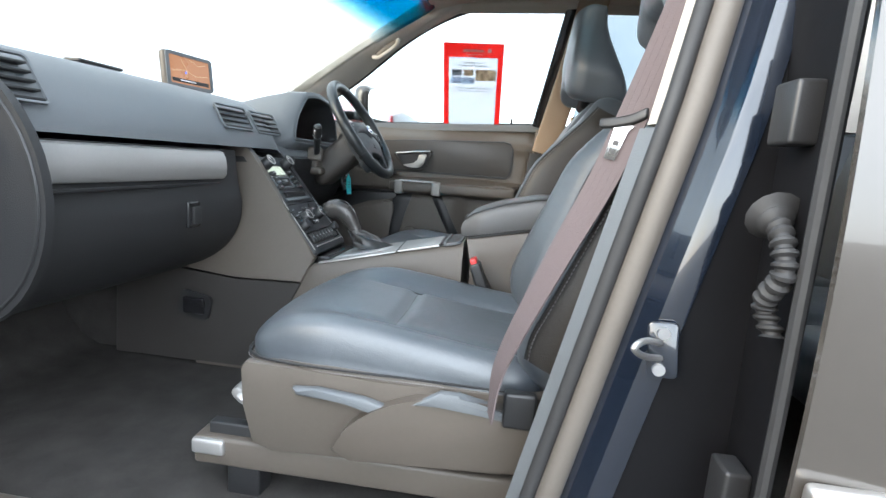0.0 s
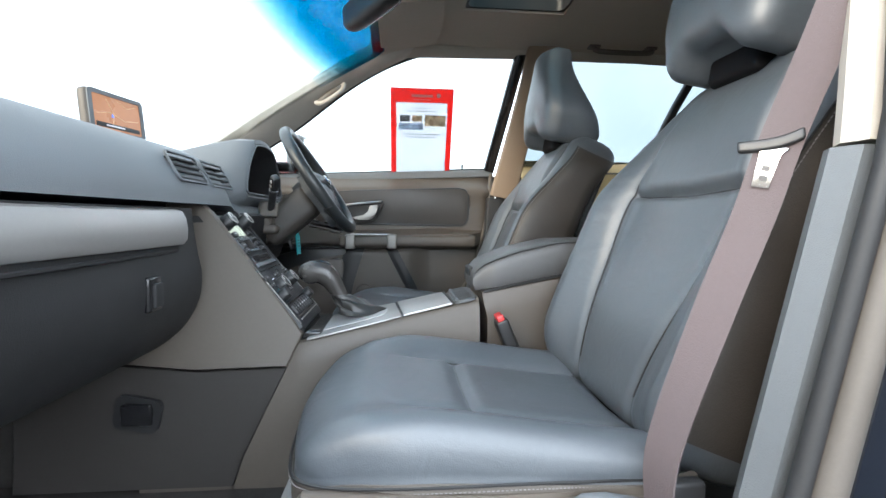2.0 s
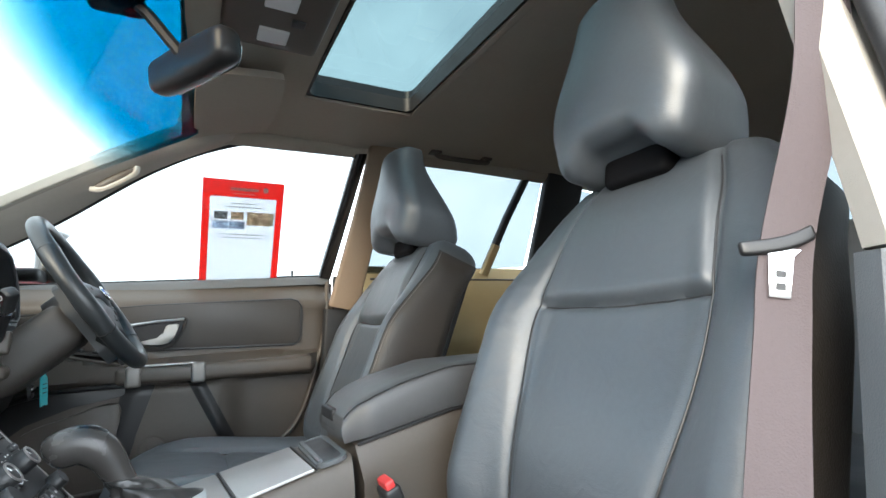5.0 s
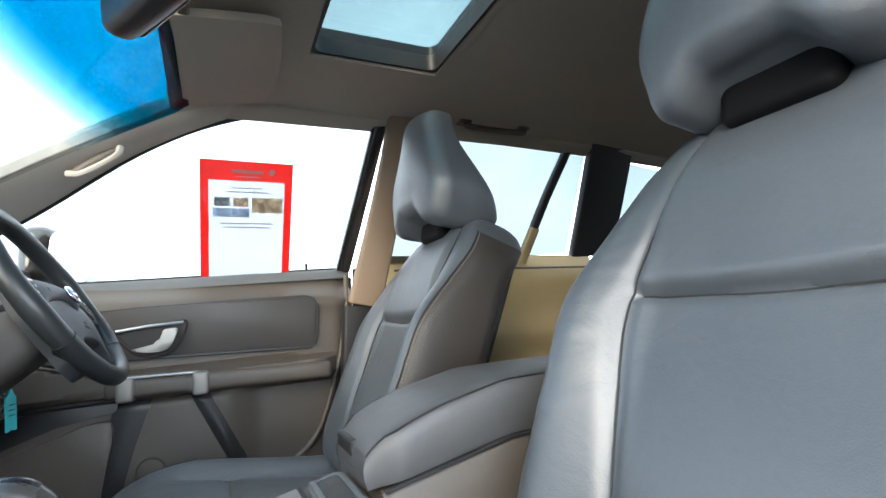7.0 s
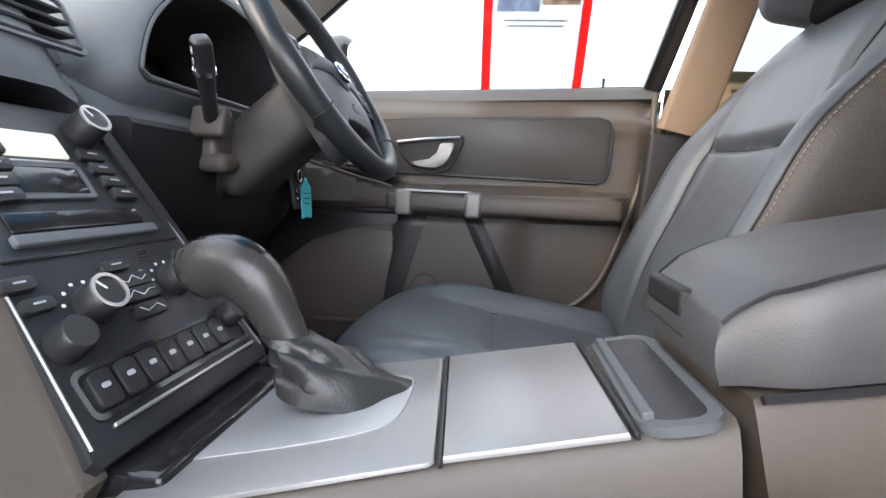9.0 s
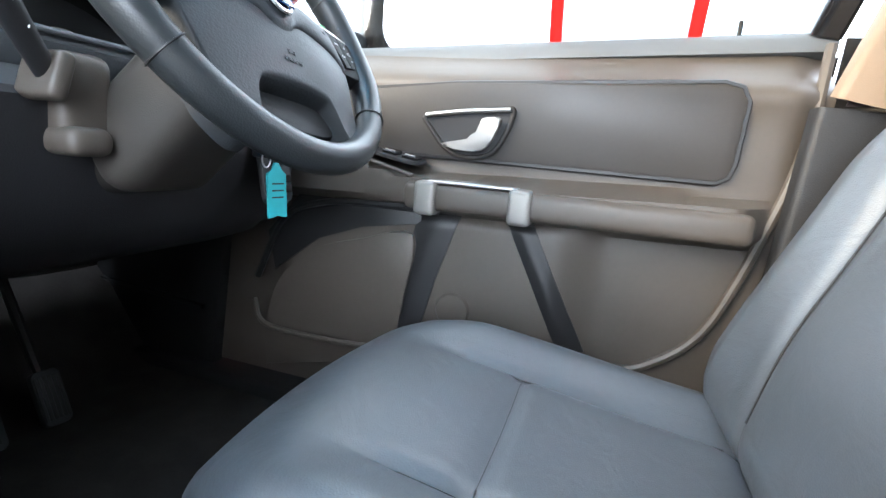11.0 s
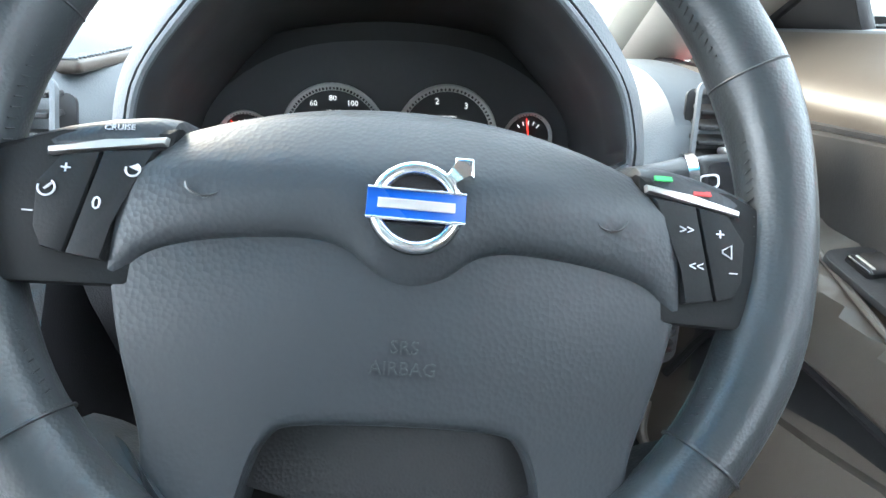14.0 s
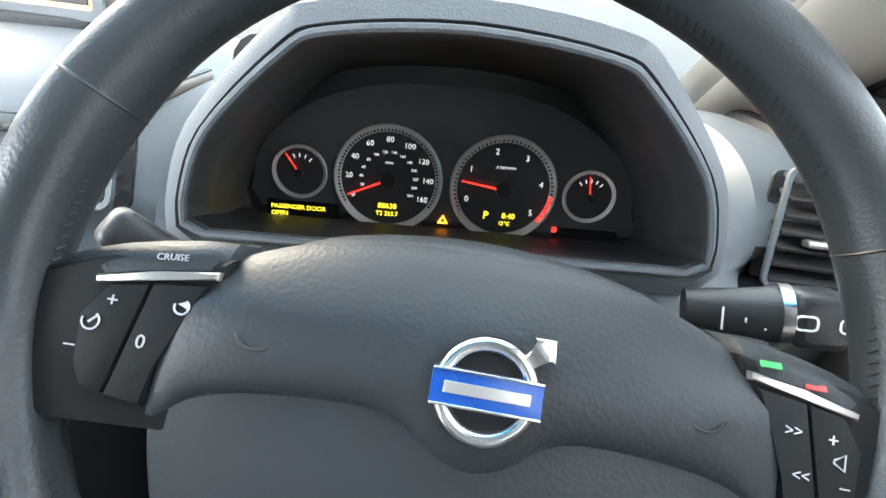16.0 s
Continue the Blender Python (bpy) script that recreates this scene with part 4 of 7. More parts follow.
def console():
    c = thing("centre_console", (0.2, STACK_C, 0.43), "warm grey centre console with silver top, lid and coin tray", "console")
    yc, hw = -0.026, 0.100
    rings = []
    for i in range(33):
        x = lerp(-0.46, -0.16, i / 8) if i < 8 else lerp(-0.145, 0.258, (i - 8) / 24)
        w = hw + 0.028 * step(-0.015, -0.165, x)
        v = lerp(0.128, 0.088, step(-0.145, 0.25, x))
        t = top_z(x) if i >= 8 else lerp(0.56, 0.70, i / 8)
        prof = [(-w - 0.022, 0.43), (-lerp(v, w, 0.6) - 0.016, 0.60), (-v - 0.008, t - 0.045), (-v, t - 0.016), (-v + 0.006, t - 0.004), (-v + 0.012, t), (w - 0.018, t), (w - 0.008, t - 0.004), (w, t - 0.016), (w + 0.006, t - 0.045), (w + 0.016, 0.60), (w + 0.022, 0.43)]
        rings.append([(x, yc + y, z) for y, z in prof])
    part("body", loft(rings), TRIM, c, "warm grey grained side panels")
    m = basis(Vector((-0.035, yc, top_z(-0.035))), (1, 0, 0.22), (0, 1, 0))
    # silver plate round the gear lever
    out = [(-0.075, -0.122), (0.02, -0.112), (0.115, -0.100), (0.119, -0.096), (0.103, 0.086), (0.098, 0.090), (0.02, 0.098), (-0.085, 0.112), (-0.098, 0.104), (-0.090, -0.116)]
    part("silver_plate", plate(out, m, 0.0035, 0.002), STRIP, c, "satin silver surround")
    inner = [(-0.07, -0.068), (0.02, -0.062), (0.070, -0.050), (0.084, -0.03), (0.084, 0.03), (0.070, 0.050), (0.02, 0.062), (-0.07, 0.068)]
    part("gate_plate", plate([(p.x, p.y) for p in curve([(x, y, 0) for x, y in inner + inner[:1]], 3)][:-1], m @ Matrix.Translation((0, 0, 0.003)), 0.0016, 0.0008), mat("gate_satin", (0.46, 0.46, 0.46), 0.48, metal=0.5, var=0.04), c)
    words("P", 0.010, m @ Matrix.Translation((0.066, 0.036, 0.0075)) @ Matrix.Rotation(-math.pi / 2, 4, "Z"), BLACK, c)
    lid = part("lid", plate([(0.1245, -0.097), (0.2360, -0.090), (0.2290, 0.084), (0.1085, 0.088)], m, 0.0050, 0.0025), STRIP, c, "satin silver sliding lid")
    part("lid_gap", softbox((0, 0, 0), (0.0018, 0.096, 0.003), 0.0015, (1, 4, 1), m=m @ Matrix.Translation((0.1145, -0.006, 0.002)) @ Matrix.Rotation(radians(5), 4, "Z")), BLACK, c)
    part("lid_gap", softbox((0, 0, 0), (0.0018, 0.088, 0.003), 0.0015, (1, 4, 1), m=m @ Matrix.Translation((0.2365, -0.003, 0.002)) @ Matrix.Rotation(radians(2.3), 4, "Z")), BLACK, c)
    tray = part("coin_tray", ringplate(rrect(0.052, 0.172, 0.018), rrect(0.038, 0.156, 0.014), m @ Matrix.Translation((0.268, -0.003, -0.002)), 0.007), DASH, c)
    part("tray_well", plate(rrect(0.040, 0.158, 0.014), m @ Matrix.Translation((0.268, -0.003, 0.001)), 0.003), BLACK, tray)
    part("tray_step", softbox((0, 0, 0), (0.004, 0.075, 0.004), 0.002, (1, 3, 1), m=m @ Matrix.Translation((0.250, -0.003, 0.006))), DASH, tray)
    part("switch_pocket", softbox((-0.125, yc, 0.742), (0.03, 0.10, 0.012), 0.006, (2, 4, 1)), GLOSS, c)
    # foot lamp vent on the tunnel side
    v = part("tunnel_vent", ringplate(rrect(0.09, 0.07, 0.016), rrect(0.062, 0.045, 0.010), basis(Vector((-0.455, -0.185, 0.600)), (1, 0, -0.2), (0.2, 0, 1)) @ Matrix.Rotation(math.pi, 4, "X"), 0.010), BLACK, c)
    part("vent_core", softbox((-0.455, -0.185, 0.600), (0.03, 0.006, 0.022), 0.004, (2, 1, 2)), GLOSS, v)
    part("tunnel", softbox((0.0, STACK_C, 0.50), (0.95, 0.125, 0.10), 0.05, (24, 4, 4)), CARPET, c, "carpeted tunnel")


def armrest():
    a = thing("armrest", (0.45, -0.014, 0.43), "padded charcoal armrest on its storage box between the seats", "armrest")
    yc = -0.014
    under = lambda x: 0.836 + 0.20 * (min(x, 0.45) - 0.255) + 0.04 * max(0, x - 0.45)
    rings = []
    for i in range(15):
        x = lerp(0.266, 0.72, i / 14)
        t = under(x) - 0.004
        rings.append([(x + (0.012 if z < t - 0.02 and i == 0 else 0), yc + y, z) for y, z in ((-0.108, 0.43), (-0.098, t - 0.06), (-0.094, t - 0.008), (-0.088, t), (0.088, t), (0.094, t - 0.008), (0.098, t - 0.06), (0.108, 0.43))])
    part("box", loft(rings), TRIM, a, "warm grey storage box")
    # lid: a padded loaf, its nose rounded down over the latch
    crest = [(0.0, 0.040), (0.008, 0.050), (0.022, 0.062), (0.05, 0.070), (0.10, 0.078), (0.19, 0.080), (0.30, 0.078), (0.46, 0.072)]

    def height(u):
        for (a0, h0), (a1, h1) in zip(crest, crest[1:]):
            if u <= a1:
                return lerp(h0, h1, (u - a0) / (a1 - a0))
        return crest[-1][1]

    rings = []
    for i in range(34):
        u = 0.46 * (i / 33) ** 1.6
        x, h = 0.252 + u, height(u)
        b = under(x)
        hw = 0.094 - 0.016 * (1 - step(0.0, 0.045, u)) - 0.004 * step(0.25, 0.46, u)
        ring = []
        for y, z in ((-0.985, 0.02), (-1.0, 0.10), (-1.004, 0.35), (-0.995, 0.60), (-0.96, 0.80), (-0.905, 0.905), (-0.84, 0.955), (-0.70, 0.985), (-0.35, 1.0), (0.0, 1.004), (0.35, 1.0), (0.70, 0.985), (0.84, 0.955), (0.905, 0.905), (0.96, 0.80), (0.995, 0.60), (1.004, 0.35), (1.0, 0.10), (0.985, 0.02)):
            ring.append((x - 0.006 * math.sin(z * 3.0) * (1 - step(0.0, 0.03, u)), yc + y * hw, b + z * h))
        rings.append(ring)
    lid = part("pad", loft(rings), ARM_HIDE, a, "padded charcoal leather lid", 60)
    for sg in (-1, 1):
        line = [Vector((r[5 if sg < 0 else 13])) + Vector((0, sg * 0.0006, 0.0006)) for r in rings[1:]]
        part("stitched_seam", tube(line, 0.0016, 6), BLACK, lid)
    part("latch", softbox((0.257, yc + 0.030, 0.872), (0.010, 0.040, 0.011), 0.005, (1, 4, 1)), DASH_LOW, a, "black release latch")
    part("latch_slot", softbox((0.260, yc + 0.030, 0.853), (0.010, 0.050, 0.009), 0.004, (1, 4, 1)), BLACK, a)
    part("hinge_gap", tube([(0.268, yc - 0.0945, under(0.268) - 0.002), (0.45, yc - 0.0945, under(0.45) - 0.002), (0.70, yc - 0.0945, under(0.70) - 0.002)], 0.003, 6), BLACK, a)


def gear_lever():
    g = thing("gear_lever", (0.0, STACK_C, 0.79), "grey leather automatic gear lever with a gathered boot", "gear lever")
    yc = -0.002
    base = Vector((-0.018, yc, 0.770))
    # gathered boot
    rings = []
    for i in range(15):
        t = i / 14
        c = base + Vector((-0.050 * t, 0, 0.046 * t))
        rx, ry = lerp(0.056, 0.020, t ** 0.75), lerp(0.046, 0.018, t ** 0.75)
        if t > 0.85:
            rx, ry = rx + 0.003, ry + 0.003
        ring = []
        for k in range(40):
            a = 2 * math.pi * k / 40
            f = 1 + (0.10 * math.sin(a * 5 + 6 * t) + 0.06 * math.sin(a * 9 - 9 * t)) * math.sin(t * math.pi) ** 0.6
            ring.append(c + Vector((rx * f * math.cos(a) + 0.030 * (1 - t) * max(0, math.cos(a)), ry * f * math.sin(a), 0.004 * math.sin(3 * a + 10 * t) * math.sin(t * math.pi))))
        rings.append(ring)
    part("boot", loft(rings), mat("boot_leather", (0.028, 0.027, 0.026), 0.36, var=0.15, grain=0.2, gscale=400, kind="cells", dirt=0.3), g, "creased black leather boot")
    line = curve([base + Vector((-0.044, 0, 0.034)), base + Vector((-0.060, 0, 0.062)), base + Vector((-0.076, 0, 0.086)), base + Vector((-0.098, 0, 0.100)), base + Vector((-0.124, 0, 0.098)), base + Vector((-0.144, 0, 0.086))], 6)
    rad = [lerp(0.0185, 0.0275, step(0, 0.55, i / (len(line) - 1))) * (1 if i < len(line) - 5 else [0.97, 0.92, 0.82, 0.62, 0.2][i - len(line) + 5]) for i in range(len(line))]
    part("grip", tube(line, rad, 18, 0.82), mat("grip_leather", (0.040, 0.037, 0.035), 0.30, var=0.06, grain=0.07, gscale=700, kind="cells"), g, "smooth grey leather grip")
    part("cap", tube([p + Vector((0.002, 0, 0.010)) for p in line[14:27]], [r * 0.72 for r in rad[14:27]], 14, 0.7), GLOSS, g, "dark inlay on the grip")


dashboard()
vents()
nav_screen()
centre_stack()
console()
armrest()
gear_lever()


# ---- seats ----
def seat(dx, yc, out, label, tall, drop=0.0):
    """A front seat; dx: how far it is slid along the car, out: -1 or 1, the side of its door."""
    Y = lambda w: yc + out * w
    s = thing("bucket_seat", (0.42 + dx, yc, 0.43), label, "car seat", "front seats")

    # cushion: w across (outboard plus), l along, front to back
    def cush(p):
        w, l = p.x / 0.238, (p.y + 0.25) / 0.50
        q = p.copy()
        q.x *= 1 - 0.10 * step(0.30, 0.0, l)
        if p.z > -0.02:
            up = step(-0.02, 0.06, p.z)
            q.z += up * (0.022 * step(0.0, 0.18, l) * step(1.0, 0.25, l) - 0.030 * l)
            q.z += up * 0.020 * step(0.50, 0.85, abs(w)) * step(0.05, 0.35, l) - up * 0.010 * bump1(w, 0.45) * step(0.2, 0.6, l)
            for c in (-0.52, 0.52):
                q.z -= up * 0.010 * bump1(w - c, 0.035) * step(0.22, 0.34, l)
            q.z -= up * 0.009 * bump1(l - 0.47, 0.022) * step(0.54, 0.47, abs(w))
        edge = bump1(p.z - 0.018, 0.006)
        q.x -= 0.004 * edge * (1 if w > 0.9 else -1 if w < -0.9 else 0)
        q.y += 0.004 * edge * (1 if l < 0.05 else 0)
        q.y -= (0.026 * (1 - min(1, abs(w)) ** 2.0) - 0.006) * step(0.3, 0.0, l)
        return q

    box = softbox((0, 0, 0), (0.238, 0.25, 0.066), 0.045, (44, 40, 8), cush)
    m = Matrix.Translation((0.405 + dx, yc, 0.666)) @ Matrix(((0, 1, 0, 0), (-1, 0, 0, 0), (0, 0, 1, 0), (0, 0, 0, 1)))
    if out > 0:
        m = Matrix.Translation((0.405 + dx, yc, 0.666)) @ Matrix(((0, 1, 0, 0), (1, 0, 0, 0), (0, 0, 1, 0), (0, 0, 0, 1)))
    box.transform(m)
    cu = part("cushion", box, LEATHER, s, "creased black leather seat cushion", 60)
    # seams of the cushion's middle panel
    sat = lambda w, l: m @ (cush(Vector((w * 0.238, -0.25 + 0.50 * l, 0.066))) + Vector((0, 0, 0.0006)))
    for sg in (-1, 1):
        part("panel_seam", tube([sat(sg * 0.52, 0.34 + 0.025 * i) for i in range(25)], 0.0014, 6), BLACK, cu)
    part("panel_seam", tube([sat(-0.50 + 0.05 * i, 0.47) for i in range(21)], 0.0014, 6), BLACK, cu)
    # brown-grey skirt under the piping, round the front and the door side
    def skirt(u, v):
        x, y = rim_[int(round(u * (len(rim_) - 1)))]
        d = Vector((x, y, 0)).normalized()
        return m @ (cush(Vector((x, y, lerp(-0.034, 0.013, v)))) + d * 0.0022), tuple(m.to_3x3() @ d)

    rim_ = [(x, y) for x, y in rrect(0.476, 0.50, 0.045, 6) if x > 0.19 or y < -0.19]
    k0 = max(range(len(rim_)), key=lambda i: (Vector(rim_[i]) - Vector(rim_[i - 1])).length)
    rim_ = rim_[k0:] + rim_[:k0]
    fine_ = []
    for a, b in zip(rim_, rim_[1:]):
        n_ = max(1, int((Vector(b) - Vector(a)).length / 0.02))
        fine_ += [tuple(Vector(a).lerp(Vector(b), i / n_)) for i in range(n_)]
    rim_ = fine_ + [rim_[-1]]
    part("skirt", sheet(skirt, len(rim_) - 1, 8, 0.002), SKIRT, cu, "brown-grey leather skirt", 60)
    # piping along the cushion's outer edge
    pip = curve([(0.600 + dx, Y(0.233), 0.682), (0.45 + dx, Y(0.2385), 0.686), (0.28 + dx, Y(0.2375), 0.686), (0.182 + dx, Y(0.219), 0.685), (0.147 + dx, Y(0.165), 0.685), (0.136 + dx, yc, 0.685), (0.147 + dx, Y(-0.165), 0.685), (0.178 + dx, Y(-0.215), 0.685)], 8)
    part("piping", tube(pip, 0.0022, 6), BLACK, cu)
    # stitches along the piping, a dash for every few millimetres
    bm = bmesh.new()
    for i in range(0, len(pip) - 1):
        for f in (0.0, 0.25, 0.5, 0.75):
            a, b = pip[i].lerp(pip[i + 1], f), pip[i].lerp(pip[i + 1], f + 0.14)
            t = tube([a + Vector((-0.001, out * 0.0015, -0.006)), b + Vector((-0.001, out * 0.0015, -0.006))], 0.0009, 4)
            me = bpy.data.meshes.new("t")
            t.to_mesh(me)
            t.free()
            bm.from_mesh(me)
            bpy.data.meshes.remove(me)
    tagged(part("stitching", bm, THREAD, cu), kind="stuff")

    # backrest: w across, d forward, h up along the back
    H = 0.338

    def cr(w):
        return 0.578 + 0.006 * step(0.1, 0.6, w) - 0.004 * bump1(w, 0.3)

    def seam_at(h):
        return 0.615 - 0.05 * step(0.5, 0.95, h) - 0.18 * step(0.55, 0.0, h)

    def back(p):
        w, h = p.x / 0.255, (p.z + H) / (2 * H)
        q = p.copy()
        q.x *= lerp(0.93, 1.0, step(0.0, 0.25, h)) * (1 - 0.06 * step(0.52, 0.80, h) - 0.22 * step(0.74, 1.02, h) ** 1.4)
        front = step(-0.01, 0.05, p.y)
        bol = step(0.46, 0.90, abs(w))
        q.y += front * bol * (0.064 if w < 0 else 0.045) * step(0.84, 0.50, h) * step(-0.1, 0.15, h)
        q.y += front * 0.018 * bump1(h - 0.22, 0.18) * (1 - bol)
        q.y -= 0.03 * step(0.72, 1.0, h)
        seam = seam_at(h)
        for c in (-seam, seam):
            q.y -= front * 0.007 * bump1(w - c, 0.042)
        inner = step(seam + 0.02, seam - 0.04, abs(w))
        q.y -= front * 0.009 * bump1(h - cr(w), 0.008) * inner
        q.y += front * 0.010 * inner * step(cr(w), cr(w) + 0.035, h) * step(1.0, 0.85, h)
        q.z -= 0.035 * (abs(w) ** 3) * step(0.8, 1.0, h)
        if w < 0:
            q.y += front * 0.0009 * bol * step(0.25, 0.4, h) * step(0.85, 0.65, h) * math.sin(h * 105 + 5 * noise.noise(Vector((w * 4, h * 9, dx)))) * (0.5 + noise.noise(Vector((w * 6, h * 14, 3.1))))
        rear = step(0.02, -0.05, p.y)
        q.y += rear * 0.02 * step(0.0, 0.3, h) * step(1.0, 0.6, h)
        return q

    bb = softbox((0, 0, 0), (0.252, 0.072, H), 0.05, (96, 6, 120), back)
    lean = radians(22.5)
    up = Vector((math.sin(lean), 0, math.cos(lean)))
    fwd = Vector((-math.cos(lean), 0, math.sin(lean)))
    mid = Vector((0.815 + dx, yc, 0.972))
    bmx = Matrix((Vector((0, out, 0)), fwd, up)).transposed().to_4x4()
    bmx.translation = mid
    bb.transform(bmx)
    ba = part("backrest", bb, LEATHER, s, "black leather backrest with side bolsters", 60)
    # seams round the middle panel
    on = lambda w, h, d=0.0: bmx @ (back(Vector((w * 0.255, 0.072, -H + 2 * H * h))) + Vector((0, d, 0)))
    part("panel_seam", tube([on(-0.58 + 0.0446 * i, cr(-0.58 + 0.0446 * i), 0.0008) for i in range(27)], 0.0016, 6), BLACK, ba)
    for sg in (-1, 1):
        hs = [0.08 + 0.02 * i for i in range(43)]
        part("panel_seam", tube([on(sg * seam_at(h), h, 0.0012) for h in hs], 0.0015, 6), BLACK, ba)
    # darker hide on the flanks, stitched to the front along the bolster's edge
    def flank(sgn, a, h, d=0.0):
        a = radians(a)
        p = Vector((sgn * (0.202 + (0.05 + d) * math.cos(a)), (0.022 if a > 0 else -0.022) + (0.05 + d) * math.sin(a), -H + 2 * H * h))
        return bmx @ back(p)

    for sgn in (1, -1):
        top_ = 38 if sgn > 0 else 45 if out > 0 else -10
        part("flank", sheet(lambda u, v: (flank(sgn, lerp(-75, top_, u), lerp(0.07, 0.93, v), 0.0022), tuple(bmx.to_3x3() @ Vector((sgn, 0, 0)))), 14, 60, 0.002), SIDE_HIDE, ba, "dark brown grained side hide")
        ln = [flank(sgn, top_ + 1, 0.07 + 0.02 * i, 0.0026) for i in range(44)]
        part("seam", tube(ln, 0.0018, 6), BLACK, ba)
        ln = [flank(sgn, top_ - 6, 0.07 + 0.02 * i, 0.0030) for i in range(44)]
        bm = bmesh.new()
        for a, b in zip(ln, ln[1:]):
            for f in (0.0, 0.5):
                t = tube([a.lerp(b, f), a.lerp(b, f + 0.3)], 0.0010, 4)
                me = bpy.data.meshes.new("t")
                t.to_mesh(me)
                t.free()
                bm.from_mesh(me)
                bpy.data.meshes.remove(me)
        tagged(part("stitching", bm, THREAD, ba), kind="stuff")
    # hard back shell
    part("back_shell", softbox((0, 0, 0), (0.20, 0.010, 0.26), 0.01, (8, 1, 8), m=bmx @ Matrix.Translation((0, -0.066, -0.03))), DASH_LOW, s)

    # headrest, with a near-black block for the shade in the gap under it
    def head(p):
        h = (p.z + 0.115 + tall) / (0.23 + 2 * tall)
        q = p.copy()
        w = p.x / 0.135
        q.x *= 1 - 0.47 * step(0.25, 1.0, h) - 0.10 * step(0.3, 0.0, h)
        q.y -= 0.020 * (w * w) * step(-0.02, 0.05, p.y)
        if p.y < 0:
            q.y *= lerp(1.9, 0.35, step(0.0, 1.0, h))
        q.y -= 0.012 * step(0.5, 0.0, h)
        q.z += 0.036 * step(0.75, 0.35, abs(w)) * step(0.42, 0.0, h) * step(-0.06, 0.02, p.y)
        return q

    hw = 0.162 if out > 0 else 0.147
    hmid = mid + up * 0.424 + fwd * 0.128 - Vector((0, out * (0.162 - hw), 0))
    hm = Matrix((Vector((0, out, 0)), Vector((-math.cos(radians(9)), 0, math.sin(radians(9)))), Vector((math.sin(radians(9)), 0, math.cos(radians(9)))))).transposed().to_4x4()
    hm.translation = hmid
    hb = softbox((0, 0, 0), (hw, 0.070, 0.130 + tall), 0.036, (20, 8, 18), head)
    hb.transform(hm)
    hr = part("headrest", hb, LEATHER, s, "black leather headrest", 60)
    part("headrest_shade", softbox((0, 0, 0), (0.064, 0.026, 0.030), 0.014, (6, 3, 2), m=hm @ Matrix.Translation((0, -0.042, -0.118 - tall))), SHADE_BLACK, hr, "near-black block for the shade in the gap under the headrest")

    # plastic base
    prof = [(0.165, 0.628), (0.175, 0.640), (0.40, 0.632), (0.60, 0.628), (0.655, 0.645), (0.665, 0.60), (0.60, 0.50), (0.22, 0.485), (0.185, 0.495), (0.168, 0.56)]
    part("base_panel", panel3([(x + dx, Y(0.225), z + 0.045) for x, z in prof], (0, out, 0), 0.020, 0.006), TRIM, s, "warm grey plastic side panel")
    part("base_panel", panel3([(x + dx, Y(-0.225), z + 0.045) for x, z in prof], (0, -out, 0), 0.014, 0.005), TRIM, s)
    part("pan", softbox((0.40 + dx, yc, 0.590), (0.22, 0.205, 0.045), 0.02, (4, 4, 2)), BLACK, s)
    # recliner cover: a swept hump at the rear of the base
    cov = curve([(0.33, 0, 0.515), (0.36, 0, 0.565), (0.42, 0, 0.605), (0.50, 0, 0.628), (0.60, 0, 0.622), (0.665, 0, 0.608)], 5)
    ring = [(p.x + dx, Y(0.236), p.z + 0.045) for p in cov] + [(0.655 + dx, Y(0.236), 0.565), (0.36 + dx, Y(0.236), 0.545)]
    part("recliner_cover", panel3(ring, (0, out, 0), 0.032, 0.010), TRIM, s, "warm grey recliner cover")
    lev = [(0.262, 0.612), (0.30, 0.614), (0.38, 0.609), (0.43, 0.596), (0.462, 0.578), (0.45, 0.574), (0.41, 0.588), (0.35, 0.597), (0.27, 0.600)]
    part("height_lever", panel3([(x + dx, Y(0.246), z + 0.045) for x, z in lev], (0, out, 0), 0.016, 0.005), DASH, s, "grey height lever")
    lev2 = [(0.455, 0.612), (0.50, 0.640), (0.53, 0.640), (0.56, 0.626), (0.66, 0.606), (0.655, 0.598), (0.56, 0.612), (0.50, 0.622)]
    part("recline_lever", panel3([(x + dx, Y(0.256), z + 0.045) for x, z in lev2], (0, out, 0), 0.016, 0.005), DASH, s, "grey recline lever")
    part("front_bar", tube(curve([(0.150 + dx, Y(0.19), 0.585), (0.135 + dx, Y(0.19), 0.595), (0.130 + dx, Y(0.16), 0.60), (0.130 + dx, Y(-0.16), 0.60)], 5), 0.011, 8), STRIP, s)
    for w in (0.205, -0.205):
        part("rail", softbox((0.36 + dx, Y(w), 0.505), (0.29, 0.028, 0.026), 0.007, (8, 1, 1)), TRIM, s, "grey rail cover")
        part("rail_track", softbox((0.36 + dx, Y(w), 0.535), (0.27, 0.012, 0.016), 0.004, (8, 1, 1)), BLACK, s)
    part("rail_end", softbox((0.10 + dx, Y(0.205), 0.515), (0.03, 0.035, 0.014), 0.006, (2, 2, 1)), STRIP, s)
    for x in (0.16, 0.56):
        for w in (0.205, -0.205):
            part("rail_foot", softbox((x + dx, Y(w), 0.452), (0.030, 0.024, 0.034), 0.006, (1, 1, 1)), BLACK, s)
    s.location.z -= drop
    return s


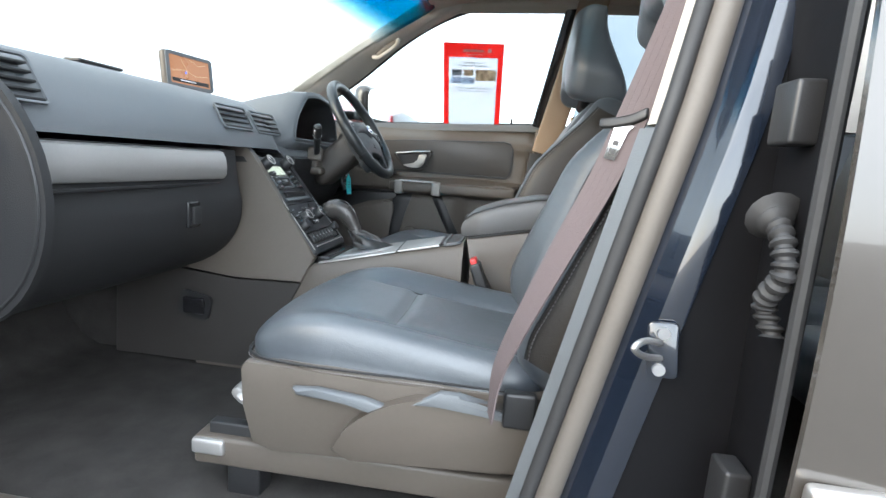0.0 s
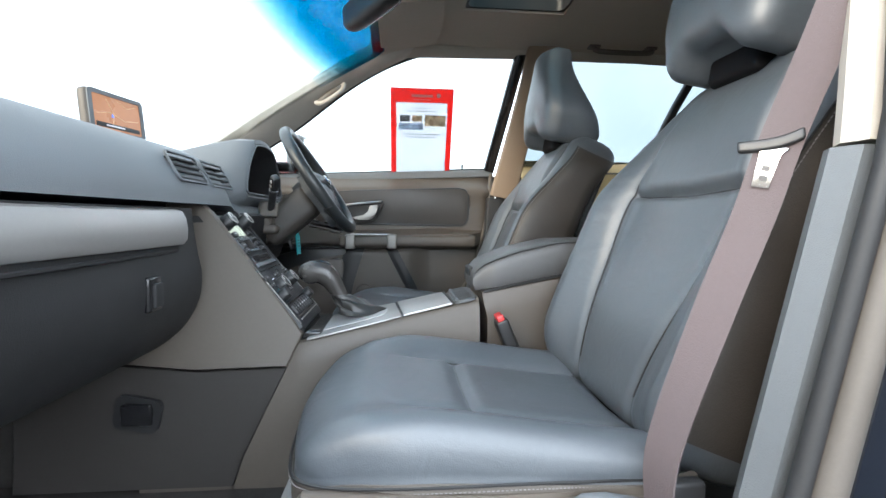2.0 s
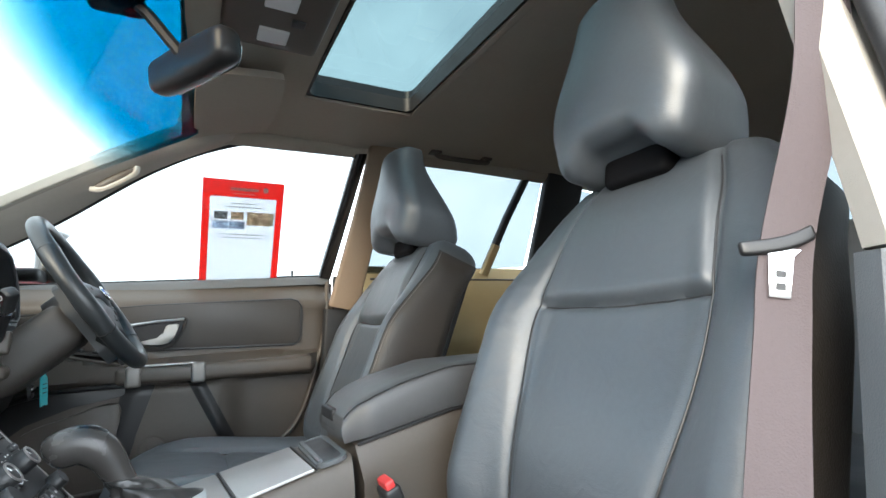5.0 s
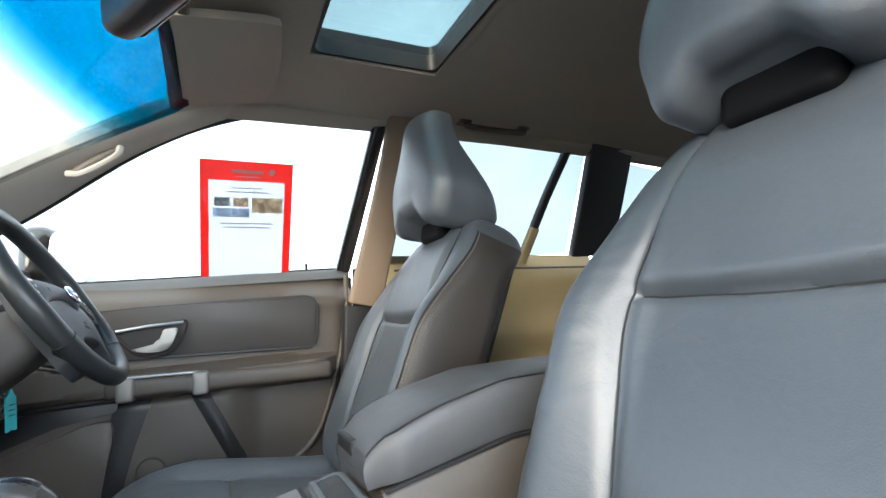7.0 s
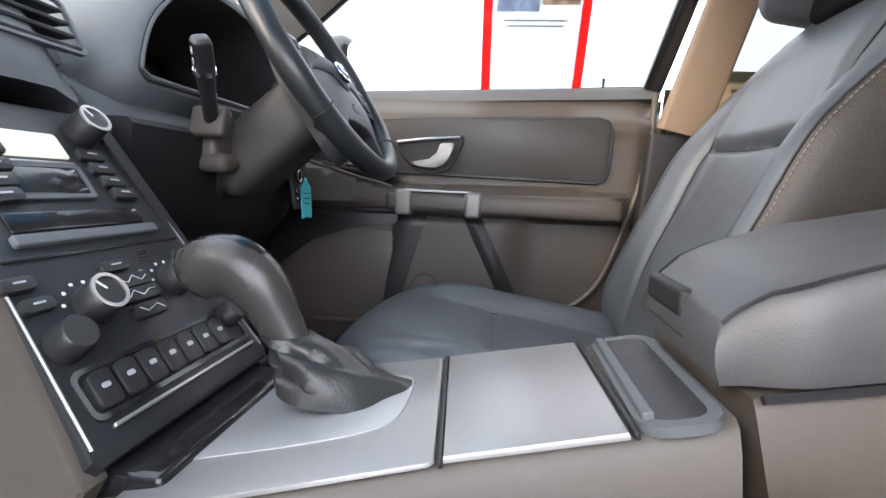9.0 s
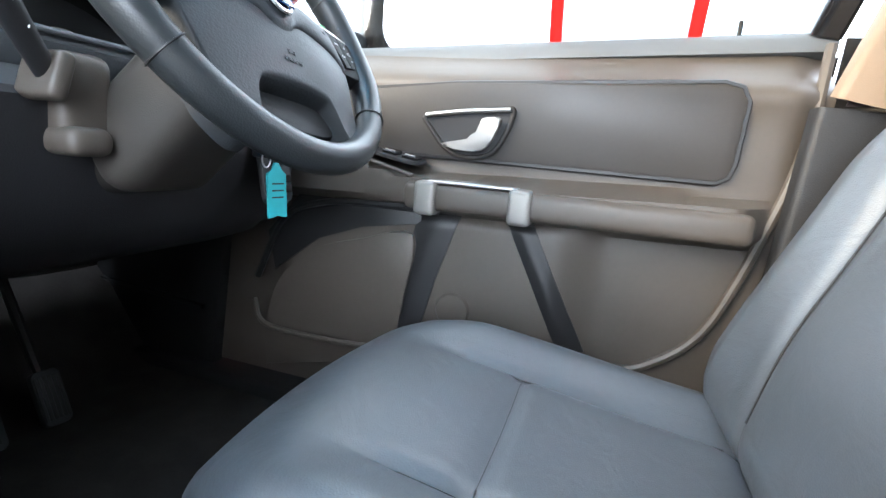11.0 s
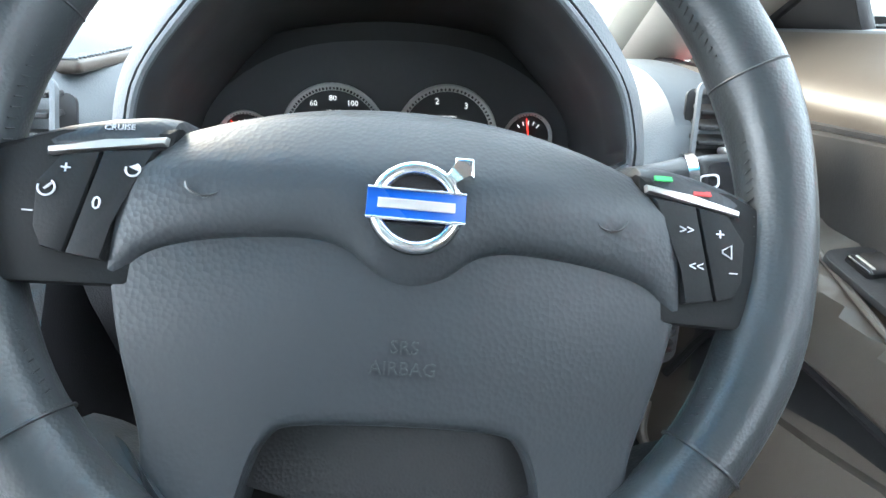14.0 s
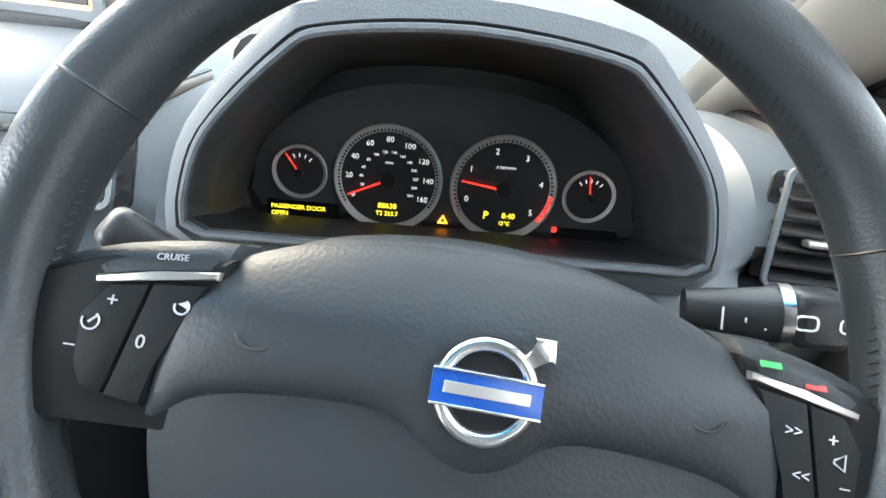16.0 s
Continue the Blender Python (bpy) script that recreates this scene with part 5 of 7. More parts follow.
def ribbon(pts, ways, w, t=0.0012):
    rings = []
    for p, d in zip(pts, ways):
        p, d = Vector(p), Vector(d).normalized()
        n = Vector((0, 0, 1)).cross(d).normalized()
        rings.append([p + d * w / 2 + n * t, p - d * w / 2 + n * t, p - d * w / 2 - n * t, p + d * w / 2 - n * t])
    return loft(rings)


def seat_belt():
    b = thing("seat_belt", (0.62, -0.57, 0.62), "brown-grey belt webbing with its tongue hanging beside the seat", "seat belt")
    p = curve([(0.800, -0.605, 1.40), (0.765, -0.600, 1.24), (0.720, -0.571, 1.07), (0.690, -0.570, 0.98), (0.640, -0.578, 0.868), (0.580, -0.590, 0.72), (0.570, -0.600, 0.64)], 8)
    ways = [Vector((0.60, -0.80, 0.05)).lerp(Vector((0.76, -0.65, 0.05)), step(0.0, 0.35, i / (len(p) - 1))).lerp(Vector((0.16, -0.98, 0.05)), step(0.5, 1.0, i / (len(p) - 1))).normalized() for i in range(len(p))]
    part("webbing", ribbon(p, ways, 0.047), BELT, b, "brown-grey woven webbing")
    for off in (-0.015, -0.005, 0.005, 0.015):
        part("woven_rib", ribbon([q + w_ * off for q, w_ in zip(p, ways)], ways, 0.0045, 0.0014), BELT, b)
    m = basis(Vector((0.708, -0.566, 1.037)), (0.76, -0.65, 0.05), (0.22, 0.05, 1.0)) @ Matrix.Scale(0.76, 4)
    m2 = m @ Matrix.Translation((0, 0, 0.004)) @ Matrix.Rotation(radians(-14), 4, "Z")
    tg = part("tongue", plate([(-0.014, -0.034), (0.010, -0.034), (0.012, 0.020), (0.022, 0.030), (-0.024, 0.030), (-0.014, 0.020)], m2, 0.003, 0.0008), CHROME, b, "bright steel tongue")
    for y in (-0.020, -0.004):
        part("tongue_slot", plate(rrect(0.011, 0.009, 0.002), m2 @ Matrix.Translation((-0.001, y, 0.0026)), 0.0008), BLACK, tg)
    part("tongue_grip", softbox((0, 0, 0), (0.044, 0.0095, 0.006), 0.005, (8, 2, 1), lambda p: Vector((p.x, p.y + 5.0 * p.x * p.x * (1 if p.x > 0 else 0.3), p.z)), m=m @ Matrix.Translation((0.004, 0.034, 0.005)) @ Matrix.Rotation(radians(4), 4, "Z")), BLACK, b, "black plastic grip of the tongue")
    part("anchor", softbox((0.612, -0.578, 0.645), (0.024, 0.010, 0.028), 0.006, (2, 1, 2)), BLACK, b)
    b.location += Vector((-0.206, -0.100, 0.028))


def belt_buckle(x, y, z):
    k = thing("belt_buckle", (x, y, z - 0.12), "black seat belt buckle with a red release button", "buckle")
    part("stalk", tube([(x + 0.045, y, z - 0.12), (x + 0.005, y, z - 0.03)], 0.012, 8, 1.4), BLACK, k)
    part("body", softbox((0, 0, 0), (0.014, 0.022, 0.034), 0.007, (2, 2, 3), m=basis(Vector((x, y, z - 0.03)), (1, 0, 0.4), (0, 1, 0))), BLACK, k)
    part("release", softbox((0, 0, 0), (0.008, 0.019, 0.008), 0.004, (1, 2, 1), m=basis(Vector((x - 0.014, y, z + 0.004)), (1, 0, 0.4), (0, 1, 0))), RED, k, "red button")


def rear_bench():
    r = thing("rear_bench", (1.35, 0, 0.43), "black leather rear bench behind the front seats", "rear seat")
    for y in (-0.45, 0.0, 0.45):
        part("cushion", softbox((1.22, y, 0.66), (0.25, 0.215, 0.08), 0.05, (6, 6, 3)), LEATHER, r)
        bk = softbox((0, 0, 0), (0.075, 0.215, 0.31), 0.05, (3, 6, 8), m=pose(1.52, y, 0.95, 0, 15, 0))
        part("backrest", bk, LEATHER, r)
        part("headrest", softbox((1.63, y, 1.35), (0.05, 0.12, 0.085), 0.04, (3, 5, 4)), LEATHER, r)


seat(-0.212, -0.410, -1, "black leather front passenger seat on grey plastic base, creased cushion", 0.020)
seat(-0.280, 0.410, 1, "black leather driver seat behind the steering wheel", 0.020, 0.014)
seat_belt()
driver_belt()
belt_buckle(0.306, -0.174, 0.785)
rear_bench()


# ---- steering wheel, column, instruments ----
TILT = radians(34)
WHEEL_C = Vector((-0.140, 0.3735, 1.118))
W_UP = Vector((-math.sin(TILT), 0, math.cos(TILT)))
W_OUT = Vector((math.cos(TILT), 0, math.sin(TILT)))
WHEEL_M = Matrix((Vector((0, 1, 0)), W_UP, W_OUT)).transposed().to_4x4() @ Matrix.Rotation(radians(-6), 4, "Z")
WHEEL_M.translation = WHEEL_C


def hub_z(x, y):
    """The crown of the hub pad over the wheel's plane."""
    return -0.016 - 0.75 * (x * x) - 0.012 * step(-0.02, -0.12, y) - 0.45 * max(0, y - 0.018) - 2.5 * max(0, y - 0.018) ** 2


def steering_wheel():
    s = thing("steering_wheel", tuple(WHEEL_C), "black leather steering wheel with padded hub, buttons and chrome badge", "steering wheel")
    M, RIM_Z = WHEEL_M, -0.030

    def at_rim(a, dr, dz):
        c = Vector((math.cos(a), math.sin(a), 0))
        p = Vector((-0.0047, 0.0200, RIM_Z + dz)) + c * (0.1760 + dr)
        return p + Vector((0, 0, 0.0176 * p.y))

    HUB = mat("hub_plastic", (0.021, 0.024, 0.027), 0.52, var=0.08, grain=0.20, gscale=430, kind="cells", spec=0.35)
    rings = []
    for i in range(112):
        a = 2 * math.pi * i / 112
        grip = 1 + 0.09 * bump1(abs(math.sin(a)) - 0.35, 0.18)
        rings.append([M @ at_rim(a, 0.0160 * grip * math.cos(t), 0.0168 * grip * math.sin(t)) for t in (2 * math.pi * k / 20 for k in range(20))])
    rings.append(rings[0])
    bm = loft(rings, caps=False)
    bmesh.ops.remove_doubles(bm, verts=bm.verts, dist=1e-6)
    rim = part("rim", bm, WHEEL_LEATHER, s, "thick grained leather rim")
    for a in (-38, 218, 24, 156):
        part("seam", tube([M @ at_rim(radians(a), 0.0169 * math.cos(q), 0.0178 * math.sin(q)) for q in (2 * math.pi * k / 20 for k in range(20))], 0.0009, 5, closed=True), BLACK, rim)
    # lacing along the rim's inner side
    for a0, a1 in ((-36, 22), (158, 216), (26, 154)):
        n = int((a1 - a0) / 1.6)
        bm = bmesh.new()
        for i in range(n):
            a = radians(lerp(a0, a1, (i + 0.5) / n))
            tg = Vector((-math.sin(a), math.cos(a), 0))
            p = at_rim(a, -0.0161, 0.004)
            t = tube([M @ (p + tg * 0.0008 + Vector((0, 0, 0.0022))), M @ (p - tg * 0.0008 - Vector((0, 0, 0.0022)))], 0.00035, 4)
            me = bpy.data.meshes.new("t")
            t.to_mesh(me)
            t.free()
            bm.from_mesh(me)
            bpy.data.meshes.remove(me)
        tagged(part("lacing", bm, BLACK, rim), kind="stuff")
    # hub pad: a wide shield with a bay cut out below
    top = curve([(x, y, 0) for x, y in ((-0.104, 0.037), (-0.062, 0.057), (0, 0.065), (0.062, 0.057), (0.104, 0.037))], 6)
    right = curve([(x, y, 0) for x, y in ((0.104, 0.037), (0.114, 0.012), (0.121, -0.018), (0.116, -0.05), (0.105, -0.09), (0.101, -0.112), (0.084, -0.134), (0.068, -0.138))], 4)
    bay = curve([(x, y, 0) for x, y in ((0.068, -0.138), (0.064, -0.120), (0.060, -0.102), (0.054, -0.090), (0.043, -0.083), (0, -0.081), (-0.043, -0.083), (-0.054, -0.090), (-0.060, -0.102), (-0.064, -0.120), (-0.068, -0.138))], 4)
    left = [Vector((-p.x, p.y, 0)) for p in reversed(right)]
    loop = top[:-1] + right[:-1] + bay[:-1] + left[:-1]
    core = lambda p: Vector((0.82 * p.x, -0.03 + 0.12 * (p.y + 0.03), 0))
    rows = []
    for f in (-0.94, -0.6, -0.3, 0.0, 0.15, 0.3, 0.45, 0.6, 0.73, 0.82, 0.89, 0.94, 0.972, 0.99, 1.0):
        ring = []
        for p in loop:
            q = core(p).lerp(p, f) if f >= 0 else Vector((0, -0.03, 0)).lerp(core(p), 1 + f)
            d = 0.010 * max(0, (f - 0.90) / 0.10) ** 2.2
            ring.append(M @ Vector((q.x, q.y, hub_z(q.x, q.y) - d)))
        rows.append(ring)
    rows.append([M @ Vector((p.x, p.y, -0.070)) for p in loop])
    pad = part("hub_pad", loft(rows), HUB, s, "grained charcoal airbag pad", 50)
    part("bay_lining", plate([(-0.064, -0.076), (0.064, -0.076), (0.070, -0.104), (0.068, -0.112), (0.045, -0.118), (-0.045, -0.118), (-0.068, -0.112), (-0.070, -0.104)][::-1], M @ Matrix.Translation((0, 0, -0.066)), 0.020, 0.006), DASH_LOW, s)
    # raised upper part of the pad, dipping round the badge
    brow = curve([(x, y, 0) for x, y in ((-0.1195, -0.030), (-0.105, -0.016), (-0.080, -0.009), (-0.045, -0.006), (-0.027, -0.009), (-0.014, -0.018), (0, -0.022), (0.014, -0.018), (0.027, -0.009), (0.045, -0.006), (0.080, -0.009), (0.105, -0.016), (0.1195, -0.030))], 6)
    rowsb = []
    for p in brow:
        u = abs(p.x) / 0.12
        arch = 0.061 - 0.031 * u ** 2.4
        r = []
        for f, lift in ((0, -0.004), (0.0, 0.0), (0.05, 0.0030), (0.12, 0.0052), (0.24, 0.0066), (0.40, 0.0070), (0.55, 0.0068), (0.70, 0.0058), (0.84, 0.0040), (0.94, 0.0012), (1.0, -0.005)):
            y = lerp(p.y, arch, f)
            r.append(M @ Vector((p.x * (1 - 0.02 * f), y, hub_z(p.x, y) + lift * (1 - 0.6 * u ** 6))))
        rowsb.append(r)
    bw = bmesh.new()
    vv = [[bw.verts.new(q) for q in r] for r in rowsb]
    for a, b in zip(vv, vv[1:]):
        for i in range(len(a) - 1):
            bw.faces.new((a[i], b[i], b[i + 1], a[i + 1]))
    part("brow", bw, HUB, pad, "raised upper part of the pad", 50)
    for x in (-0.083, 0.083):
        part("horn_mark", tube([M @ Vector((x + 0.007 * math.cos(q), 0.012 + 0.005 * math.sin(q), hub_z(x, 0.012) + 0.0066)) for q in (math.pi + math.pi * k / 8 for k in range(9))], 0.0006, 5), BLACK, pad)
    # badge: chrome ring with an arrow and a plain blue bar
    E = M @ Matrix.Translation((0, 0.0085, hub_z(0, 0.0085) + 0.0072)) @ Matrix.Rotation(radians(-3), 4, "X")
    bd = part("badge", lathe([(0.0, 0), (0.0190, 0), (0.0190, 0.0010), (0.0, 0.0010)], E, 36), bpy.data.materials["gloss_black"], s, "round badge: chrome ring, arrow, plain blue bar")
    part("badge_ring", tube([E @ Vector((0.0160 * math.cos(q), 0.0160 * math.sin(q), 0.0014)) for q in (2 * math.pi * k / 44 for k in range(44))], 0.0027, 12, closed=True), CHROME, bd)
    part("badge_arrow", plate([(0.0108, 0.0138), (0.0150, 0.0186), (0.0136, 0.0212), (0.0216, 0.0212), (0.0222, 0.0128), (0.0196, 0.0148), (0.0148, 0.0098)], E, 0.0040, 0.0007), CHROME, bd)
    part("badge_bar", plate(rrect(0.0385, 0.0122, 0.0006), E @ Matrix.Translation((0, -0.0002, 0.0028)), 0.0020, 0.0004), mat("badge_blue", (0.006, 0.055, 0.27), 0.28, var=0.04), bd, "plain blue bar")
    for y in (0.0057, -0.0061):
        part("badge_edge", softbox((0, 0, 0), (0.0192, 0.0005, 0.0006), 0.0004, (1, 1, 1), m=E @ Matrix.Translation((0, y, 0.0049))), CHROME, bd)
    part("badge_mark", softbox((0, 0, 0), (0.0150, 0.0020, 0.0004), 0.0003, (1, 1, 1), m=E @ Matrix.Translation((0, -0.0002, 0.0049))), SATIN, bd, "plain silver bar")
    # button pods between pad and rim, two keys each
    PRINT = mat("key_print", (0.48, 0.48, 0.49), 0.5, var=0.03)
    PODB = mat("pod_plastic", (0.009, 0.0095, 0.010), 0.6, var=0.06, grain=0.1, spec=0.15)
    for sd in (-1, 1):
        pm = M @ Matrix.Translation((0, 0, -0.030)) @ Matrix.Rotation(sd * radians(-2), 4, "Y")
        nar = lambda x: 0.1 + (x - 0.1) * 0.87
        flip = (lambda pts: [(sd * nar(x), 0.026 + (y - 0.026) * 0.80) for x, y in pts][::sd])
        part("spoke", plate(flip([(0.100, 0.040), (0.150, 0.032), (0.178, 0.022), (0.182, -0.02), (0.172, -0.046), (0.112, -0.044)]), pm @ Matrix.Translation((0, 0, -0.018)), 0.019, 0.003), PODB, s, "black spoke")
        for k, pts in enumerate(([(0.1065, 0.026), (0.1300, 0.0225), (0.1395, -0.030), (0.1235, -0.0325), (0.1235, -0.014), (0.114, 0.010)], [(0.1312, 0.0222), (0.1470, 0.0190), (0.1560, 0.004), (0.1545, -0.018), (0.1500, -0.0275), (0.1407, -0.0298)])):
            bt = part("button", plate(flip(pts), pm, 0.0040, 0.0012), PODB, s, "black rubber wheel button")
            if k:
                marks = [("+", 0.1385 if sd < 0 else 0.1370, 0.0145 if sd < 0 else 0.0110), ("\u2013", 0.1495 if sd < 0 else 0.1430, -0.0030 if sd < 0 else -0.0055)]
            else:
                marks = [("0", 0.1255, 0.0015)] if sd < 0 else [(">>", 0.1215, 0.0120), ("<<", 0.1260, -0.0040)]
            for tx, x, y in marks:
                words(tx, 0.0074 if len(tx) == 1 else 0.0060, pm @ Matrix.Translation((sd * x, y, 0.0041)), PRINT, bt, "symbol")
            arc = [(0.0027 * math.cos(radians(q)), 0.0027 * math.sin(radians(q))) for q in range(-200, 61, 20)]
            if sd < 0 and not k:
                part("symbol", tube([pm @ Vector((-0.1140 + u, 0.0165 + v, 0.0043)) for u, v in arc], 0.00045, 5), PRINT, bt)
                part("symbol", plate([(-0.1155, 0.0175), (-0.1125, 0.0188), (-0.1118, 0.0160)][::-1], pm @ Matrix.Translation((0, 0, 0.0041)), 0.0004), PRINT, bt)
            elif sd < 0:
                part("symbol", tube([pm @ Vector((-0.1442 + 1.15 * u, 0.0062 + 1.15 * v, 0.0043)) for u, v in arc], 0.0004, 5), PRINT, bt)
                part("symbol", tube([pm @ Vector((-0.1448, 0.0056, 0.0043)), pm @ Vector((-0.1425, 0.0080, 0.0043))], 0.0005, 5), PRINT, bt)
            elif k:
                part("symbol", tube([pm @ Vector((x, y, 0.0043)) for x, y in ((0.1380, 0.0042), (0.1422, 0.0066), (0.1422, 0.0006), (0.1380, 0.0030))], 0.0004, 5, closed=True), PRINT, bt)
        part("chrome_trim", plate([(sd * nar(x), y) for x, y in [(0.1035, 0.0315), (0.1285, 0.0280), (0.1535, 0.0228), (0.1530, 0.0198), (0.1285, 0.0246), (0.1040, 0.0282)]][::sd], pm, 0.0042, 0.0008), SATIN, s)
        cap = part("spoke_cap", loft([[pm @ Vector((sd * nar(x), y, z)) for y, z in ((y0 + 0.0012, -0.002 - dz), (y0 + 0.0016, 0.0034 - dz), (y0 + 0.0050, 0.0038 - dz), (y0 + 0.0085, 0.0024 - dz), (y0 + 0.0115, -0.0008 - dz), (y0 + 0.0140, -0.0060 - dz), (y0 + 0.0150, -0.026), (y0 + 0.0012, -0.026))] for x, y0, dz in ((0.099, 0.0300, 0.0150), (0.1035, 0.0298, 0.0050), (0.110, 0.0292, 0.0020), (0.118, 0.0284, 0.0012), (0.134, 0.0258, 0.0012), (0.150, 0.0224, 0.0022), (0.164, 0.0186, 0.0040), (0.176, 0.0146, 0.0070))]), HUB, s)
        if sd < 0:
            words("CRUISE", 0.0036, pm @ Matrix.Translation((-0.122, 0.0338, 0.0024)) @ Matrix.Rotation(radians(-14), 4, "X") @ Matrix.Rotation(radians(7), 4, "Z"), GREY_PRINT, cap)
        if sd > 0:
            for x, c_ in ((0.113, (0.05, 0.4, 0.1)), (0.134, (0.5, 0.04, 0.04))):
                part("phone_symbol", softbox((0, 0, 0), (0.0042, 0.0014, 0.0005), 0.0004, (1, 1, 1), m=pm @ Matrix.Translation((nar(x), 0.0645 - 0.26 * x, 0.0024)) @ Matrix.Rotation(radians(-28), 4, "X")), mat("phone_print", c_, 0.5), cap)
        # broad lower spoke from the pad's lobe to the rim
        rows = []
        for i in range(7):
            t = i / 6
            ring = []
            for j in range(9):
                u = j / 8
                a_ = Vector((0.104 - 0.040 * u, -0.098 - 0.040 * u, -0.036))
                ang = radians(-38 - 26 * u)
                b_ = at_rim(ang, -0.006, -0.002)
                q = a_.lerp(b_, t) + Vector((0, 0, 0.006 * math.sin(math.pi * u) - 0.008 * math.sin(math.pi * t)))
                ring.append(Vector((sd * q.x, q.y, q.z)))
            rows.append([M @ q for q in ring] + [M @ (q - Vector((0, 0, 0.016))) for q in reversed(ring)])
        part("lower_spoke", loft(rows), WHEEL_LEATHER, s, "leather lower spoke")
    emboss = mat("embossed_mark", (0.024, 0.027, 0.030), 0.55)
    for tx, y in (("SRS", -0.047), ("AIRBAG", -0.0555)):
        words(tx, 0.0078, M @ Matrix.Translation((0, y, hub_z(0, y) + 0.0002)) @ Matrix.Rotation(radians(4), 4, "X"), emboss, s, "airbag_print")
    return s


def column():
    c = thing("steering_column", (-0.3, 0.37, 0.95), "charcoal steering column shroud with two stalks", "steering column")
    m = Matrix((Vector((0, 1, 0)), W_UP, W_OUT)).transposed().to_4x4()
    m.translation = WHEEL_C - W_OUT * 0.165 - W_UP * 0.012
    part("shroud", softbox((0, 0, 0), (0.064, 0.050, 0.095), 0.030, (6, 5, 6), lambda p: Vector((p.x * lerp(1.1, 0.9, (p.z + 0.095) / 0.19), p.y - 0.02 * (0.095 - p.z) / 0.19, p.z)), m=m), SHROUD, c, "charcoal two-piece shroud")
    # underside of the shroud, shade given by the darker plastic
    part("shroud_lower", softbox((0, 0, 0), (0.062, 0.034, 0.09), 0.025, (6, 4, 6), m=m @ Matrix.Translation((0, -0.016, -0.05))), TRIM_SHADED, c)
    part("column_side", softbox((-0.318, 0.292, 1.008), (0.020, 0.026, 0.042), 0.012, (3, 3, 4)), TRIM, c, "beige-grey side of the column")
    part("adjust_lever", softbox((-0.308, 0.284, 0.968), (0.026, 0.022, 0.014), 0.012, (3, 3, 2)), TRIM, c, "beige-grey column lever")
    part("hub_boss", lathe([(0, 0), (0.05, 0), (0.058, 0.06), (0, 0.06)], Matrix.Translation(WHEEL_C - W_OUT * 0.11) @ m.to_3x3().to_4x4(), 24), BLACK, c)
    for sd, base, tip, ring, k in ((1, Vector((-0.275, 0.512, 1.081)), Vector((-0.252, 0.590, 1.096)), 0.048, 1.36), (-1, Vector((-0.300, 0.262, 1.015)), Vector((-0.262, 0.178, 1.115)), 0.088, 1.0)):
        d, full = (tip - base).normalized(), (tip - base).length
        st = part("stalk", tube([base, base + d * ring * 0.7, base + d * ring], [0.0090 * k, 0.0108 * k, 0.0125 * k], 16), BLACK, c, "black control stalk")
        part("stalk_ring", tube([base + d * ring, base + d * (ring + 0.006)], 0.0142 * k, 20), CHROME, st, "chrome ring")
        if sd < 0:
            part("stalk_collar", tube([base + d * (ring + 0.006), base + d * (ring + 0.020)], 0.0128, 18), BLACK, st)
        half = (full - ring - 0.006) / 2 if sd > 0 else 0.027
        tipm = basis(base + d * (full - half), d, Vector((-0.35, 0, 1)))
        part("stalk_tip", softbox((0, 0, 0), (half, 0.0122 * k, 0.0115 * k), 0.007, (3, 2, 2), m=tipm), BLACK, st)
        part("stalk_print", plate(rrect(half * 1.45, 0.0165 * k, 0.004), tipm @ Matrix.Translation((half * 0.12, 0, 0.0110 * k)), 0.0010), GLOSS, st)
        for x in (-0.009, 0.009):
            part("stalk_symbol", ringplate(rrect(0.0085 * k, 0.0066 * k, 0.003), rrect(0.0068 * k, 0.0048 * k, 0.002), tipm @ Matrix.Translation((x * k * 0.85 + half * 0.12, 0, 0.0122 * k)), 0.0004), WHITE, st)
        for q, (dx, h) in enumerate(((0.034, 0.010), (0.022, 0.0022), (0.012, 0.0075))):
            part("stalk_mark", softbox((0, 0, 0), (0.0006, h / 2 * k, 0.0006), 0.0004, (1, 1, 1), m=basis(base + d * (ring - dx) + Vector((0.0108 * k, 0, 0.004)), d, Vector((-0.35, 0, 1)))), WHITE, st)
        sl = softbox((0, 0, 0), (0.022, 0.026, 0.008), 0.006, (2, 2, 1), m=basis(base - Vector((0.004, 0, 0)) + d * 0.012, (0, 0.3, 1), (1, 0, 0)))
        if sd < 0:
            part("stalk_gaiter", sl, TRIM, c)
        else:
            sl.free()
    k = thing("key_tag", (-0.20, 0.475, 0.88), "turquoise plastic key tag hanging from the ignition", "key tag")
    part("ring", tube([Vector((-0.205, 0.467, 0.958)) + Vector((0, math.cos(a) * 0.009, math.sin(a) * 0.012)) for a in (2 * math.pi * i / 20 for i in range(20))], 0.0012, 6, closed=True), STEEL, k)
    part("tag", plate([(-0.018, -0.040), (-0.010, -0.040), (0, -0.036), (0.010, -0.040), (0.018, -0.040), (0.018, 0.024), (0.008, 0.030), (0.004, 0.040), (-0.004, 0.040), (-0.008, 0.030), (-0.018, 0.024)], basis(Vector((-0.2, 0.483, 0.913)), (0.15, 1, 0), (-0.05, 0.12, 1)), 0.003, 0.001), TAGBLUE, k)
    for i in range(3):
        part("writing", softbox((0, 0, 0), (0.011, 0.0012, 0.0004), 0.0003, (1, 1, 1), m=basis(Vector((-0.1965, 0.483, 0.923 - 0.010 * i)), (0.15, 1, 0), (-0.05, 0.12, 1))), BLACK, k)
    k.location += Vector((-0.080, 0.062, 0.0))
